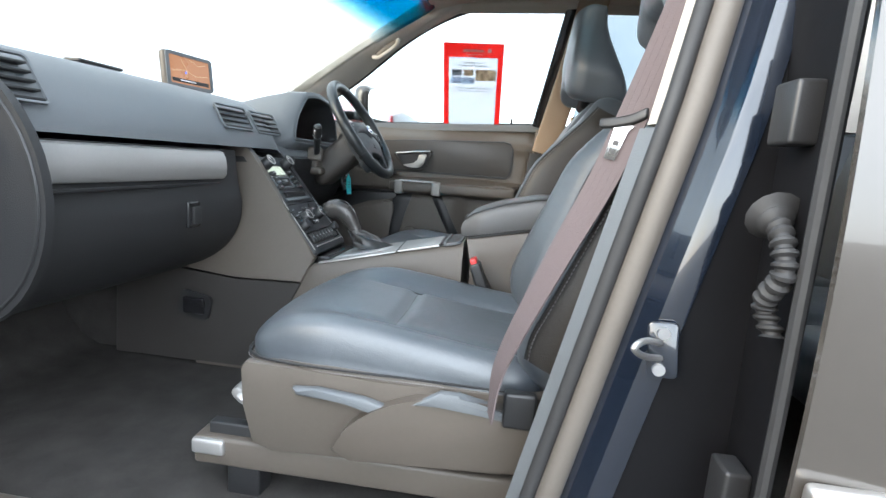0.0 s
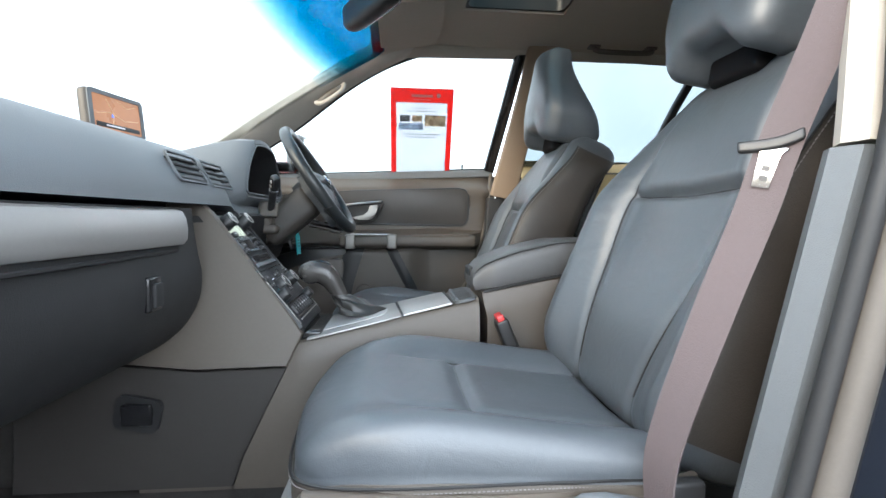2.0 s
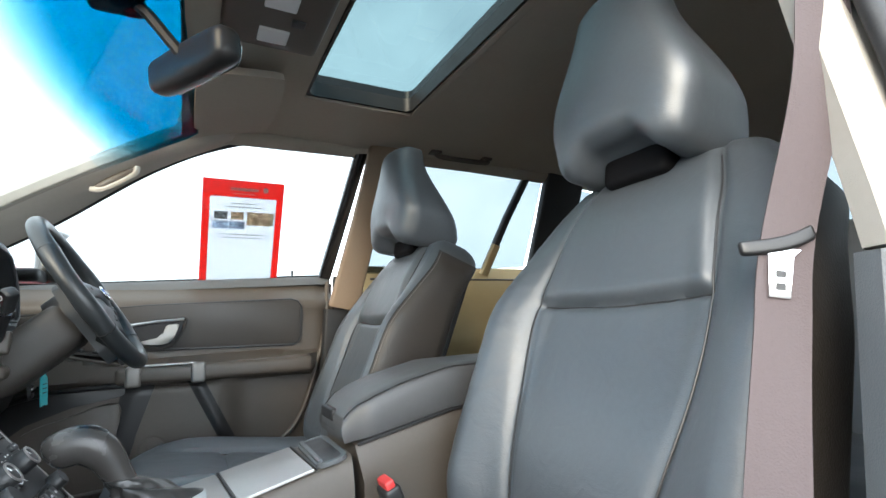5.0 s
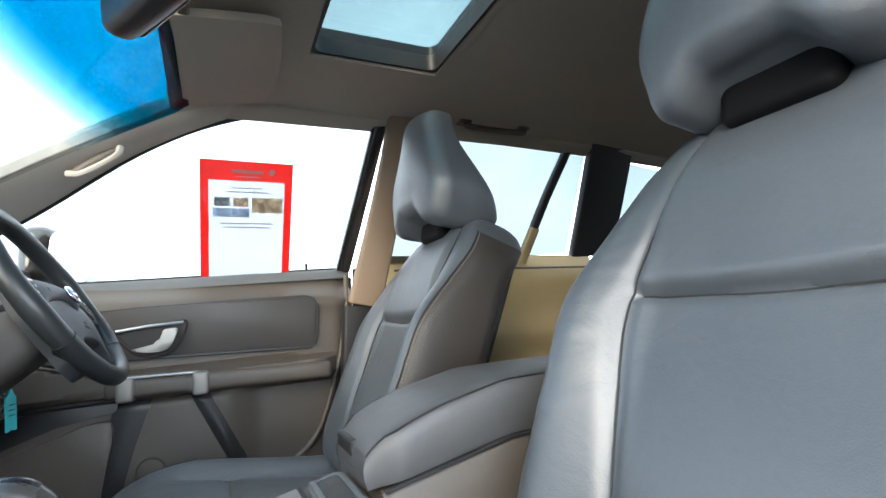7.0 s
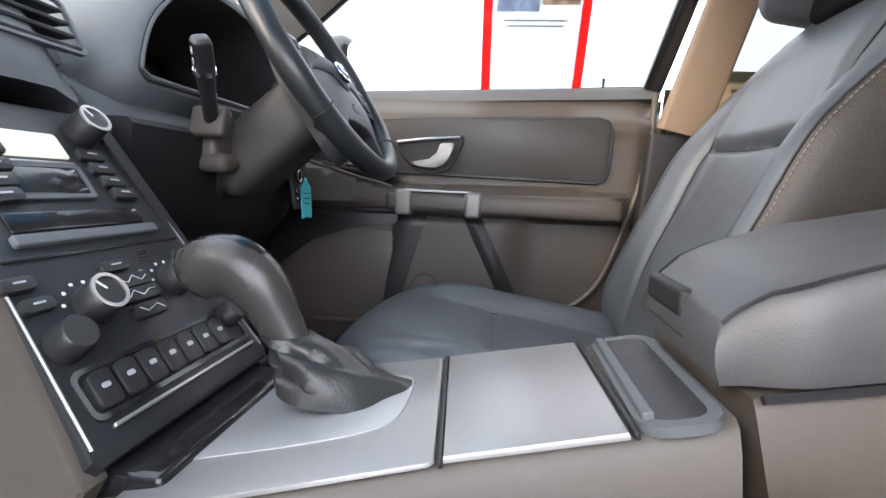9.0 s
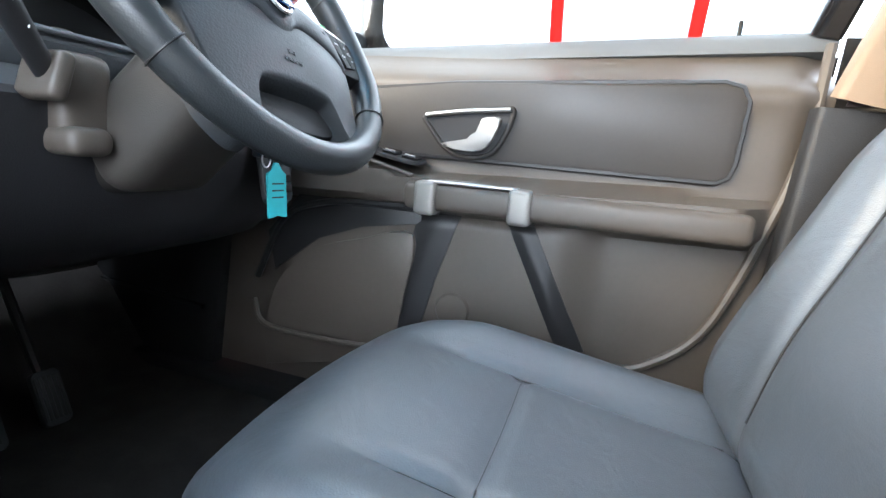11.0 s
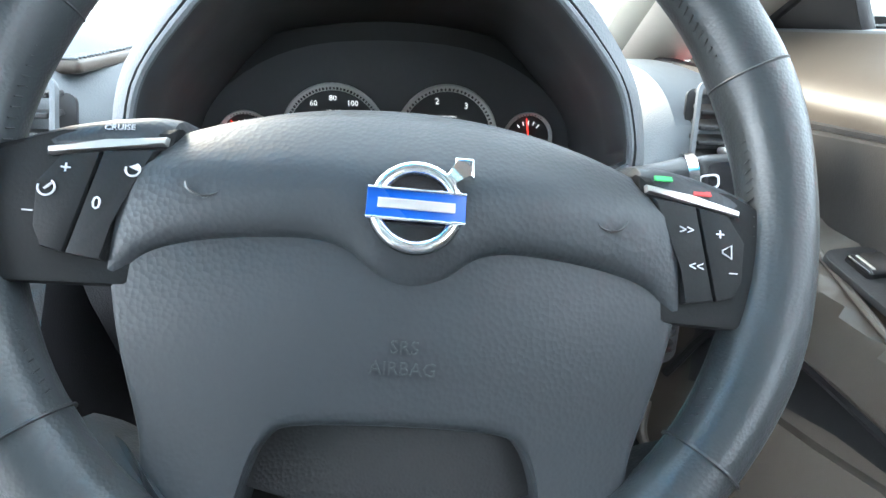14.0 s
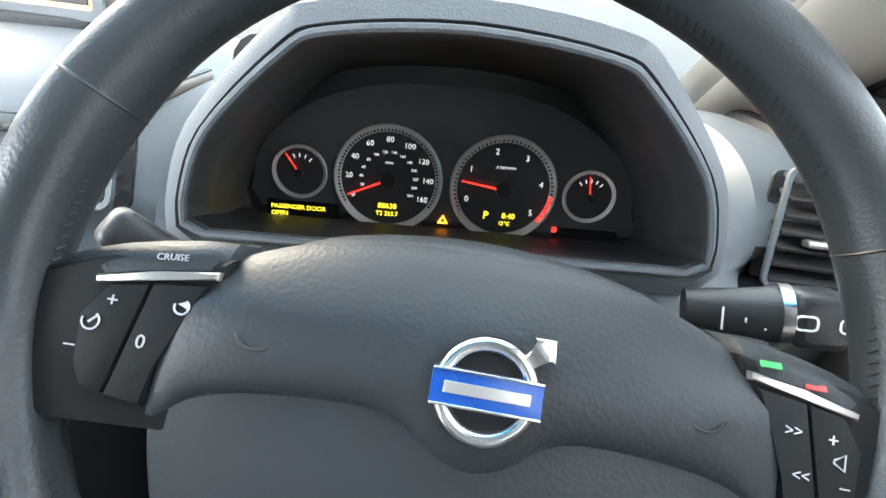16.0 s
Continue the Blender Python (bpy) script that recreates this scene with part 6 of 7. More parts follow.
    part("key", softbox((-0.215, 0.467, 0.973), (0.012, 0.006, 0.014), 0.004, (1, 1, 1)), BLACK, k)


GAUGE_X = -0.532


def instruments():
    c = thing("instrument_cluster", (-0.5, 0.38, 1.0), "hooded instrument cluster with four silver-ringed lit dials", "instruments")
    yc = 0.368
    face = basis(Vector((GAUGE_X - 0.006, yc, 1.064)), (0, 1, 0), (-0.12, 0, 1))
    # blacks raised to grey: glare of a lens that is not modelled
    dark = mat("dial_black_glare", (0.040, 0.042, 0.044), 0.45, var=0.1, vscale=10)
    part("backing", plate(rrect(0.46, 0.22, 0.03), face @ Matrix.Translation((0, 0.01, -0.012)), 0.006), BLACK, c)
    out = [(-0.205, -0.058), (0.205, -0.062), (0.215, -0.04), (0.20, 0.015), (0.14, 0.062), (0.06, 0.085), (-0.06, 0.085), (-0.14, 0.062), (-0.20, 0.015), (-0.215, -0.04)]
    part("mask", plate([(p.x, p.y) for p in curve([(x, y, 0) for x, y in out], 4)], face @ Matrix.Translation((0, 0, -0.004)), 0.004, 0.0015), mat("dial_mask_glare", (0.075, 0.078, 0.082), 0.5, var=0.08), c, "matt black dial mask, raised to grey for lens glare")
    RINGM = mat("dial_ring", (0.72, 0.72, 0.70), 0.45, var=0.03)
    lit = glow("dial_print", (0.75, 0.75, 0.72), 0.12)
    needle = glow("needle_red", (0.75, 0.03, 0.02), 0.25)
    amber = glow("amber_text", (0.75, 0.62, 0.03), 0.28)

    def dial(x, y, r, needle_deg, ticks, a0, a1, rim=True):
        m = face @ Matrix.Translation((x, y, 0.0))
        dd = part("dial", lathe([(0, 0), (r * 0.9, 0), (r * 0.9, 0.0012), (0, 0.0012)], m, 40), dark, c, "black dial with white figures")
        part("ring", lathe([(r * 0.865, 0.001), (r, 0.001), (r * 1.0, 0.004), (r * 0.97, 0.006), (r * 0.865, 0.003), (r * 0.865, 0.001)], m, 48), RINGM, dd, "silver ring")
        for i in range(ticks):
            a = radians(lerp(a0, a1, i / (ticks - 1)))
            w = 0.0009 if i % 2 else 0.0012
            part("tick", softbox((0, 0, 0), (r * 0.045, w * r / 0.06, 0.0003), 0.0002, (1, 1, 1), m=m @ Matrix.Rotation(a, 4, "Z") @ Matrix.Translation((r * 0.925, 0, 0.0044))), dark, dd)
        a = radians(needle_deg)
        part("needle", plate([(-r * 0.12, -r * 0.022), (r * 0.80, -r * 0.012), (r * 0.80, r * 0.012), (-r * 0.12, r * 0.022)], m @ Matrix.Rotation(a, 4, "Z") @ Matrix.Translation((0, 0, 0.006)), 0.0012), needle, dd, "red needle")
        part("needle_cap", lathe([(0, 0), (r * 0.16, 0), (r * 0.14, 0.004), (0, 0.004)], m @ Matrix.Translation((0, 0, 0.006)), 20), BLACK, dd)
        return dd, m

    sp_d, m = dial(-0.064, -0.016, 0.0600, 204, 60, -30, 210)
    for i, tx in enumerate(("0", "20", "40", "60", "80", "100", "120", "140", "160")):
        a = radians(lerp(208, -28, i / 8))
        words(tx, 0.0085, m @ Matrix.Translation((0.0435 * math.cos(a), 0.0435 * math.sin(a), 0.0016)), lit, sp_d)
    for i, tx in enumerate(("20", "40", "60", "80", "100", "120", "140", "160", "180", "200", "220", "240", "260")):
        a = radians(lerp(196, -34, i / 12))
        words(tx, 0.0042, m @ Matrix.Translation((0.030 * math.cos(a), 0.030 * math.sin(a), 0.0016)), lit, sp_d)
    words("MPH", 0.0040, m @ Matrix.Translation((0, 0.018, 0.0016)), lit, sp_d)
    words("88638", 0.0085, m @ Matrix.Translation((0, -0.031, 0.0016)), amber, sp_d, "odometer")
    words("T2 255.7", 0.0070, m @ Matrix.Translation((0, -0.040, 0.0016)), amber, sp_d, "odometer")
    rv, m = dial(0.064, -0.016, 0.0600, 172, 50, -30, 210)
    for i, tx in enumerate(("0", "1", "2", "3", "4", "5")):
        a = radians(lerp(200, -36, i / 5))
        words(tx, 0.0095, m @ Matrix.Translation((0.0425 * math.cos(a), 0.0425 * math.sin(a), 0.0016)), lit, rv)
    words("X 1000 R/MIN", 0.0036, m @ Matrix.Translation((0, 0.024, 0.0016)), lit, rv)
    words("P", 0.0125, m @ Matrix.Translation((-0.016, -0.032, 0.0016)), amber, rv, "gear readout")
    words("8:40", 0.0090, m @ Matrix.Translation((0.010, -0.031, 0.0016)), amber, rv, "clock readout")
    words("12°C", 0.0065, m @ Matrix.Translation((0.006, -0.040, 0.0016)), amber, rv, "temperature readout")
    for i in range(6):
        a = radians(-36 + 6 * i)
        part("red_zone", softbox((0, 0, 0), (0.003, 0.0022, 0.0004), 0.0003, (1, 1, 1), m=m @ Matrix.Rotation(a, 4, "Z") @ Matrix.Translation((0.0545, 0, 0.0046))), needle, rv)
    for x, deg in ((-0.161, 125), (0.161, 100)):
        g, m = dial(x, -0.016, 0.0300, deg, 9, 60, 120)
        for k in range(5):
            a = radians(50 + 20 * k)
            part("mark", softbox((0, 0, 0), (0.0022, 0.0005, 0.0003), 0.0002, (1, 1, 1), m=m @ Matrix.Rotation(a, 4, "Z") @ Matrix.Translation((0.018, 0, 0.0016))), lit, g)
    lc = part("message_display", plate(rrect(0.080, 0.022, 0.003), face @ Matrix.Translation((-0.158, -0.061, 0.0)), 0.0012), GLOSS, c, "lit yellow message display")
    words("PASSENGER DOOR", 0.0072, face @ Matrix.Translation((-0.194, -0.0575, 0.0016)), amber, lc, align="LEFT")
    words("OPEN", 0.0072, face @ Matrix.Translation((-0.194, -0.0655, 0.0016)), amber, lc, align="LEFT")
    part("message_display", plate(rrect(0.075, 0.022, 0.003), face @ Matrix.Translation((0.165, -0.066, 0.0)), 0.0012), GLOSS, c)
    part("warning_light", ringplate([(0, 0.006), (-0.006, -0.004), (0.006, -0.004)], [(0, 0.0035), (-0.0035, -0.0025), (0.0035, -0.0025)], face @ Matrix.Translation((0.0, -0.058, 0.001)), 0.0008), glow("warning_amber", (0.8, 0.25, 0.02), 0.9), c)
    part("belt_light", plate(rrect(0.006, 0.007, 0.002), face @ Matrix.Translation((0.129, -0.058, 0.001)), 0.0008), needle, c, "red belt warning")
    # hood: inner tunnel, rim and outer shell, lofted from the dials to the opening
    half = [(1.0, 0.0), (0.975, 0.18), (0.87, 0.48), (0.60, 0.84), (0.44, 0.945), (0.0, 1.0)]
    shape = curve([(-x, y, 0) for x, y in half] + [(x, y, 0) for x, y in reversed(half[:-1])], 4)

    def hood_ring(x, w, z0, h, dz=0.0):
        return [Vector((x, yc + p.x * w * 0.97, z0 + p.y * h)) for p in shape] + [Vector((x, yc + 0.97 * w * f, z0 - 0.008 - dz)) for f in (0.93, 0.5, 0.0, -0.5, -0.93)]

    RX = -0.345
    inn = [hood_ring(GAUGE_X - 0.012, 0.232, 1.000, 0.170), hood_ring(-0.46, 0.218, 1.028, 0.166), hood_ring(-0.40, 0.205, 1.055, 0.152), hood_ring(RX, 0.194, 1.079, 0.139)]
    rim = [hood_ring(RX + 0.006, 0.203, 1.073, 0.152, 0.006), hood_ring(RX, 0.214, 1.067, 0.170, 0.010)]
    outr = [hood_ring(-0.40, 0.236, 1.045, 0.192, 0.03), hood_ring(-0.48, 0.250, 1.02, 0.200, 0.03), hood_ring(-0.62, 0.262, 1.00, 0.180, 0.03), hood_ring(-0.80, 0.27, 0.98, 0.125, 0.03)]
    part("hood_inner", loft(inn + rim[:1], caps=False), dark, c, "matt black inside of the hood", 60)
    part("hood", loft(rim + outr, caps=False), DASH, c, "blue-grey soft hood", 60)
    part("bezel", tube([p + Vector((0.004, 0, 0)) for p in hood_ring(RX + 0.002, 0.197, 1.077, 0.143)], 0.0030, 8, closed=True), DASH, c)
    return c


def pedals():
    for x, y, w, h, lab in ((-0.76, 0.372, 0.125, 0.100, "black rubber brake pedal in the dark footwell"), (-0.76, 0.515, 0.050, 0.105, "black accelerator pedal in the dark footwell")):
        p = thing("pedal", (x, y, 0.475), lab, "pedal", "pedals")
        m = basis(Vector((x, y, 0.475)), (0, 1, -0.06), (-0.5, 0.03, 1))
        part("pad", plate(rrect(w, h, 0.012), m, 0.012, 0.003), mat("pedal_rubber", (0.045, 0.047, 0.050), 0.6, var=0.2, vscale=20, grain=0.2), p)
        for k in range(6):
            part("rib", softbox((0, 0, 0), (0.003, h / 2 - 0.01, 0.002), 0.0015, (1, 2, 1), m=m @ Matrix.Translation((-w / 2 + w * (k + 0.7) / 6.4, 0, 0.012))), BLACK, p)
        part("arm", tube([m @ Vector((0, 0, 0)), Vector((x - 0.12, y, 0.72)), Vector((x - 0.2, y, 0.9))], 0.009, 8), BLACK, p)


steering_wheel()
column()
instruments()
pedals()


# ---- driver door, mirror, visors, poster ----
def door_y(x, z):
    """The inner face of the driver door."""
    y = 0.815
    y += 0.060 * step(1.10, 1.19, z)
    y -= 0.012 * bump1(z - 1.12, 0.035)
    top = 0.950 + 0.050 * step(-0.13, -0.40, x)
    y -= 0.068 * step(top + 0.006, top - 0.010, z) * step(0.875, 0.900, z) * step(0.43, 0.36, x) * step(-0.62, -0.50, x)
    y -= 0.030 * step(0.90, 0.86, z) * step(0.56, 0.62, z) * step(0.20, 0.10, x) * step(-0.52, -0.42, x)
    y += 0.02 * step(0.42, 0.47, x)
    return y


def driver_door():
    d = thing("driver_door", (0, 0.85, 0.45), "closed driver door with brown-grey trim, satin pull handle and window", "car door")
    part("inner_panel", sheet(lambda u, v: (lambda x, z: ((x, door_y(x, z), z), (0, -1, 0)))(lerp(-0.70, 0.475, u), lerp(0.47, lerp(1.165, 1.212, u), v)), 84, 64, 0.02), TRIM, d, "warm grey moulded door panel")
    # sill top
    rings = []
    for i in range(21):
        x = lerp(-0.70, 0.475, i / 20)
        z = lerp(1.168, 1.214, i / 20)
        rings.append([(x, y, z + dz) for y, dz in ((0.860, -0.03), (0.864, -0.010), (0.874, 0.0), (0.895, 0.002), (0.905, -0.004), (0.905, -0.04))])
    part("sill_trim", loft(rings), DASH, d, "grey window sill trim")
    part("sill_rubber", tube([(-0.70, 0.906, 1.17), (0.475, 0.906, 1.218)], 0.005, 6), RUBBER, d)
    # padded insert with a piped edge
    P = [(-0.46, 0.985), (0.335, 0.975), (0.352, 0.985), (0.358, 1.005), (0.362, 1.100), (0.350, 1.120), (0.325, 1.127), (-0.10, 1.112), (-0.46, 1.085)]
    loop = [(p.x, p.z) for p in curve([(x, 0, z) for x, z in P], 1)]
    part("padded_insert", panel3([(x, 0.822, z) for x, z in loop], (0, -1, 0), 0.018, 0.008), LEATHER_SIDE, d, "padded brown-grey insert")
    part("insert_edge", tube([(x, 0.809, z) for x, z in loop], 0.0045, 6, closed=True), BLACK, d)
    # inner handle in its recess
    rec = [(p.x, p.z) for p in curve([(x, 0, z) for x, z in ((-0.155, 1.048), (-0.142, 1.056), (-0.075, 1.063), (-0.008, 1.070), (0.009, 1.066), (-0.003, 1.026), (-0.020, 0.997), (-0.044, 0.986), (-0.080, 0.985), (-0.114, 1.001), (-0.155, 1.048))], 4)][:-1]
    # flush dark sheet: the recess is not hollowed, its shade is coloured in
    part("recess_shade", panel3([(x, 0.803, z) for x, z in rec], (0, -1, 0), 0.005, 0.0), KNEE, d)
    part("handle_surround", tube([(x, 0.798, z) for x, z in rec], 0.0046, 10, closed=True), TRIM_SHADED, d)
    part("handle_brow", tube([(-0.150, 0.794, 1.053), (-0.075, 0.793, 1.063), (0.004, 0.793, 1.069)], 0.0042, 8), SATIN, d, "satin upper edge of the recess")
    part("door_handle", panel3([(p.x, 0.793, p.z) for p in curve([(x, 0, z) for x, z in ((-0.114, 1.005), (-0.085, 1.011), (-0.058, 1.018), (-0.049, 1.032), (-0.043, 1.050), (-0.026, 1.054), (-0.009, 1.052), (-0.016, 1.030), (-0.026, 1.008), (-0.043, 0.996), (-0.075, 0.995), (-0.102, 0.999), (-0.114, 1.005))], 3)][:-1], (0, -1, 0), 0.013, 0.004), mat("lever_satin", (0.34, 0.33, 0.31), 0.40, metal=0.7, var=0.05), d, "satin chrome door lever")
    # armrest pull with two satin bands
    part("pull_handle", softbox((0.112, 0.756, 0.911), (0.275, 0.022, 0.024), 0.014, (10, 2, 2)), TRIM, d, "padded pull handle")
    part("pull_inlay", softbox((-0.038, 0.750, 0.9375), (0.080, 0.013, 0.003), 0.003, (4, 1, 1)), SATIN, d, "bright inlay on the pull handle")
    for x, w in ((-0.118, 0.0195), (0.047, 0.0195)):
        part("satin_band", softbox((x, 0.752, 0.909), (w, 0.0265, 0.0300), 0.009, (2, 2, 2)), BAND, d, "satin metal band")
    # dark legs below, framing the pocket: soft shadows laid on as black strips
    for rows in (((0.888, -0.142, -0.062), (0.75, -0.174, -0.105), (0.60, -0.200, -0.140)), ((0.888, 0.016, 0.062), (0.79, 0.066, 0.112), (0.66, 0.132, 0.178))):
        def leg(u, v):
            (z0, l0, r0), (z1, l1, r1) = rows[:2] if v < 0.5 else rows[1:]
            q = v * 2 if v < 0.5 else v * 2 - 1
            x, z = lerp(lerp(l0, r0, u), lerp(l1, r1, u), q), lerp(z0, z1, q)
            return (x, door_y(x, z) - 0.006 * bump1(u - 0.5, 0.42) - 0.002, z), (0, -1, 0)

        part("pocket_shadow", sheet(leg, 10, 28, 0.006), BLACK, d, "black strip for the soft shadow beside the pocket")
    pk = [(-0.475, 0.505), (-0.475, 0.60), (-0.445, 0.70), (-0.364, 0.777), (-0.266, 0.811), (-0.152, 0.835), (-0.160, 0.72), (-0.183, 0.577)]
    part("map_pocket", panel3([(p.x, 0.792, p.z) for p in curve([(x, 0, z) for x, z in pk], 4)], (0, -1, 0), 0.020, 0.006), TRIM, d, "moulded map pocket front")
    # flat black sheet for the shade between pocket and armrest
    part("slot_shade", panel3([(x, 0.785, z) for x, z in ((-0.46, 0.72), (-0.36, 0.80), (-0.26, 0.835), (-0.14, 0.855), (-0.14, 0.895), (-0.40, 0.89), (-0.48, 0.80))], (0, -1, 0), 0.004, 0.001), BLACK, d, "black sheet for the shade in the slot over the pocket")
    part("pocket_rim", tube(curve([(-0.50, 0.775, 0.70), (-0.44, 0.782, 0.83), (-0.34, 0.777, 0.875), (-0.20, 0.765, 0.885), (-0.10, 0.762, 0.884)], 8), 0.007, 8), BLACK, d)
    part("pocket_lip", tube(curve([(-0.485, 0.748, 0.66), (-0.450, 0.736, 0.616), (-0.33, 0.738, 0.608), (-0.20, 0.745, 0.612), (-0.05, 0.765, 0.618), (0.15, 0.785, 0.625)], 8), 0.0055, 8), TRIM, d)
    # plain disc where the cupholder loop sits
    part("cupholder_disc", lathe([(0, 0), (0.034, 0), (0.030, 0.006), (0, 0.008)], basis(Vector((-0.066, 0.785, 0.700)), (1, 0, 0), (0, 0, 1)) , 28), TRIM, d, "round disc in place of the cupholder loop")
    # window switches on the sloping armrest front
    sm = basis(Vector((-0.238, 0.783, 0.979)), (1, 0.0, -0.17), (0, 1, 0.10))
    sw = part("switch_panel", plate(rrect(0.19, 0.056, 0.016), sm, 0.006, 0.002), DASH_LOW, d, "window switch panel")
    for i, x in enumerate((-0.065, -0.02, 0.03, 0.07)):
        part("switch", softbox((0, 0, 0), (0.014, 0.016, 0.005), 0.003, (2, 2, 1), m=sm @ Matrix.Translation((x, 0, 0.008))), GLOSS, sw)
        part("switch_edge", softbox((0, 0, 0), (0.010, 0.0012, 0.0008), 0.0006, (1, 1, 1), m=sm @ Matrix.Translation((x, -0.010, 0.0132))), SATIN, sw)
    part("armrest_edge", tube(curve([(-0.42, 0.772, 1.004), (-0.353, 0.765, 0.996), (-0.24, 0.752, 0.966), (-0.15, 0.744, 0.945)], 6), 0.0035, 8), TAUPE, d, "pale edge along the switches")
    part("edge_trim", tube(curve([(0.462, 0.848, 1.19), (0.448, 0.816, 1.05), (0.420, 0.810, 0.92), (0.36, 0.808, 0.74), (0.28, 0.806, 0.66), (0.20, 0.806, 0.635)], 8), 0.008, 8), TRIM, d, "raised edge of the door trim")
    part("lock_pin", tube([(0.345, 0.890, 1.21), (0.345, 0.890, 1.235)], 0.004, 8), BLACK, d)
    # window frame and pane
    fr = [sp(-0.70, 1.165), sp(-0.38, 1.335), sp(-0.10, 1.520), sp(0.10, 1.612), sp(0.30, 1.652), sp(0.545, 1.664)]
    bar("upper_frame", curve(fr, 6), 0.016, 0.018, BLACK, d, (0, 1, 0.42))
    bar("rear_frame", [sp(0.545, 1.662, 0.0), sp(0.505, 1.45, 0.0), sp(0.458, 1.21, 0.0)], 0.022, 0.018, GLOSS, d)
    pane3("pane", [sp(-0.70, 1.15), sp(-0.38, 1.33), sp(-0.10, 1.515), sp(0.10, 1.605), sp(0.30, 1.645), sp(0.545, 1.66), sp(0.46, 1.20)], d)
    part("quarter_panel", panel3([sp(-0.70, 1.16, 0.012), sp(-0.52, 1.25, 0.012), sp(-0.50, 1.17, 0.012)], (0, 1, 0), 0.02, 0.003), BLACK, d)
    part("outer_skin", sheet(lambda u, v: ((lerp(-0.72, 0.50, u), 0.935 + 0.03 * math.sin(v * math.pi), lerp(0.40, 1.19, v)), (0, 1, 0)), 8, 8, 0.006), PAINT_OUT, d)
    return d


def rear_side(sd):
    """The rear door and quarter, seen past the front seats."""
    f = sd
    S = lambda x, z, inset=0.0: (x, f * (glass_y(z) - inset), z)
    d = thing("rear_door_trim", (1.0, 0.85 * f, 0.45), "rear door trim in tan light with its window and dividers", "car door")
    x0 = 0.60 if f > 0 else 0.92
    # right side takes the warm-lit colour, left side the plain trim
    part("inner_panel", sheet(lambda u, v: ((lerp(x0, 1.50, u), f * (0.835 + 0.04 * step(0.85, 1.0, v) - 0.04 * bump1(v - 0.62, 0.06)), lerp(0.47, 1.255, v)), (0, -f, 0)), 12, 30, 0.02), TRIM_WARM_LIT if f > 0 else TRIM, d, "moulded rear door panel, the right one coloured for warm light")
    part("insert_line", tube([(x0 + 0.02, 0.826 * f, 1.20), (1.48, 0.826 * f, 1.20)], 0.004, 6), TRIM, d)
    part("quarter_trim", sheet(lambda u, v: ((lerp(1.50, 2.35, u), f * (0.83 - 0.02 * v), lerp(0.47, 1.27, v)), (0, -f, 0)), 8, 8, 0.02), TRIM, d)
    pane3("pane", [S(0.60 if f > 0 else 0.86, 1.22), S(0.66 if f > 0 else 0.93, 1.655), S(1.28, 1.655), S(1.15, 1.25)], d, GLASS_TINT)
    pane3("pane", [S(1.17, 1.25), S(1.295, 1.655), S(1.36, 1.65), S(1.36, 1.26)], d, GLASS_TINT)
    bar("divider", [S(1.155, 1.245), S(1.215, 1.46), S(1.285, 1.66)], 0.015, 0.015, BLACK, d)
    if f > 0:
        bar("divider_foot", [S(1.150, 1.225, 0.006), S(1.185, 1.35, 0.006)], 0.017, 0.015, TRIM_WARM_LIT, d)
    bar("c_pillar", [S(1.475, 1.25, 0.02), S(1.470, 1.45, 0.02), S(1.460, 1.665, 0.02)], 0.105, 0.02, BLACK, d)
    pane3("pane", [S(1.58, 1.28), S(1.57, 1.60), S(1.95, 1.57), S(2.05, 1.30)], d, GLASS_TINT)
    bar("d_pillar", [S(2.15, 1.20, 0.02), S(2.10, 1.45, 0.02), S(2.02, 1.64, 0.02)], 0.12, 0.02, HEADLINER, d)
    bar("upper_frame", [S(0.60 if f > 0 else 0.9, 1.668), S(1.3, 1.668), S(2.2, 1.62)], 0.022, 0.02, BLACK, d, (0, f, 0.42))
    if f > 0:
        part("outer_skin", sheet(lambda u, v: ((lerp(0.505, 2.35, u), f * (0.935 + 0.03 * math.sin(v * math.pi)), lerp(0.40, 1.22, v)), (0, f, 0)), 8, 8, 0.006), PAINT_OUT, d)


def tailgate():
    t = thing("tailgate", (2.3, 0, 0.45), "closed tailgate with its rear window", "tailgate", kind="structure")
    part("panel", panel3([(2.30, -0.83, 0.43), (2.30, 0.83, 0.43), (2.30, 0.80, 1.20), (2.30, -0.80, 1.20)], (1, 0, 0), 0.03, 0.004), TRIM, t)
    pn = part("pane", panel3([(2.30, -0.76, 1.20), (2.30, 0.76, 1.20), (2.16, 0.62, 1.60), (2.16, -0.62, 1.60)], (0.9, 0, 0.3), 0.004, 0), GLASS_TINT, t)
    pn.visible_shadow = False
    for f in (-1, 1):
        bar("frame", [(2.30, 0.79 * f, 1.18), (2.16, 0.65 * f, 1.62)], 0.04, 0.02, BLACK, t, (1, 0, 0.3))


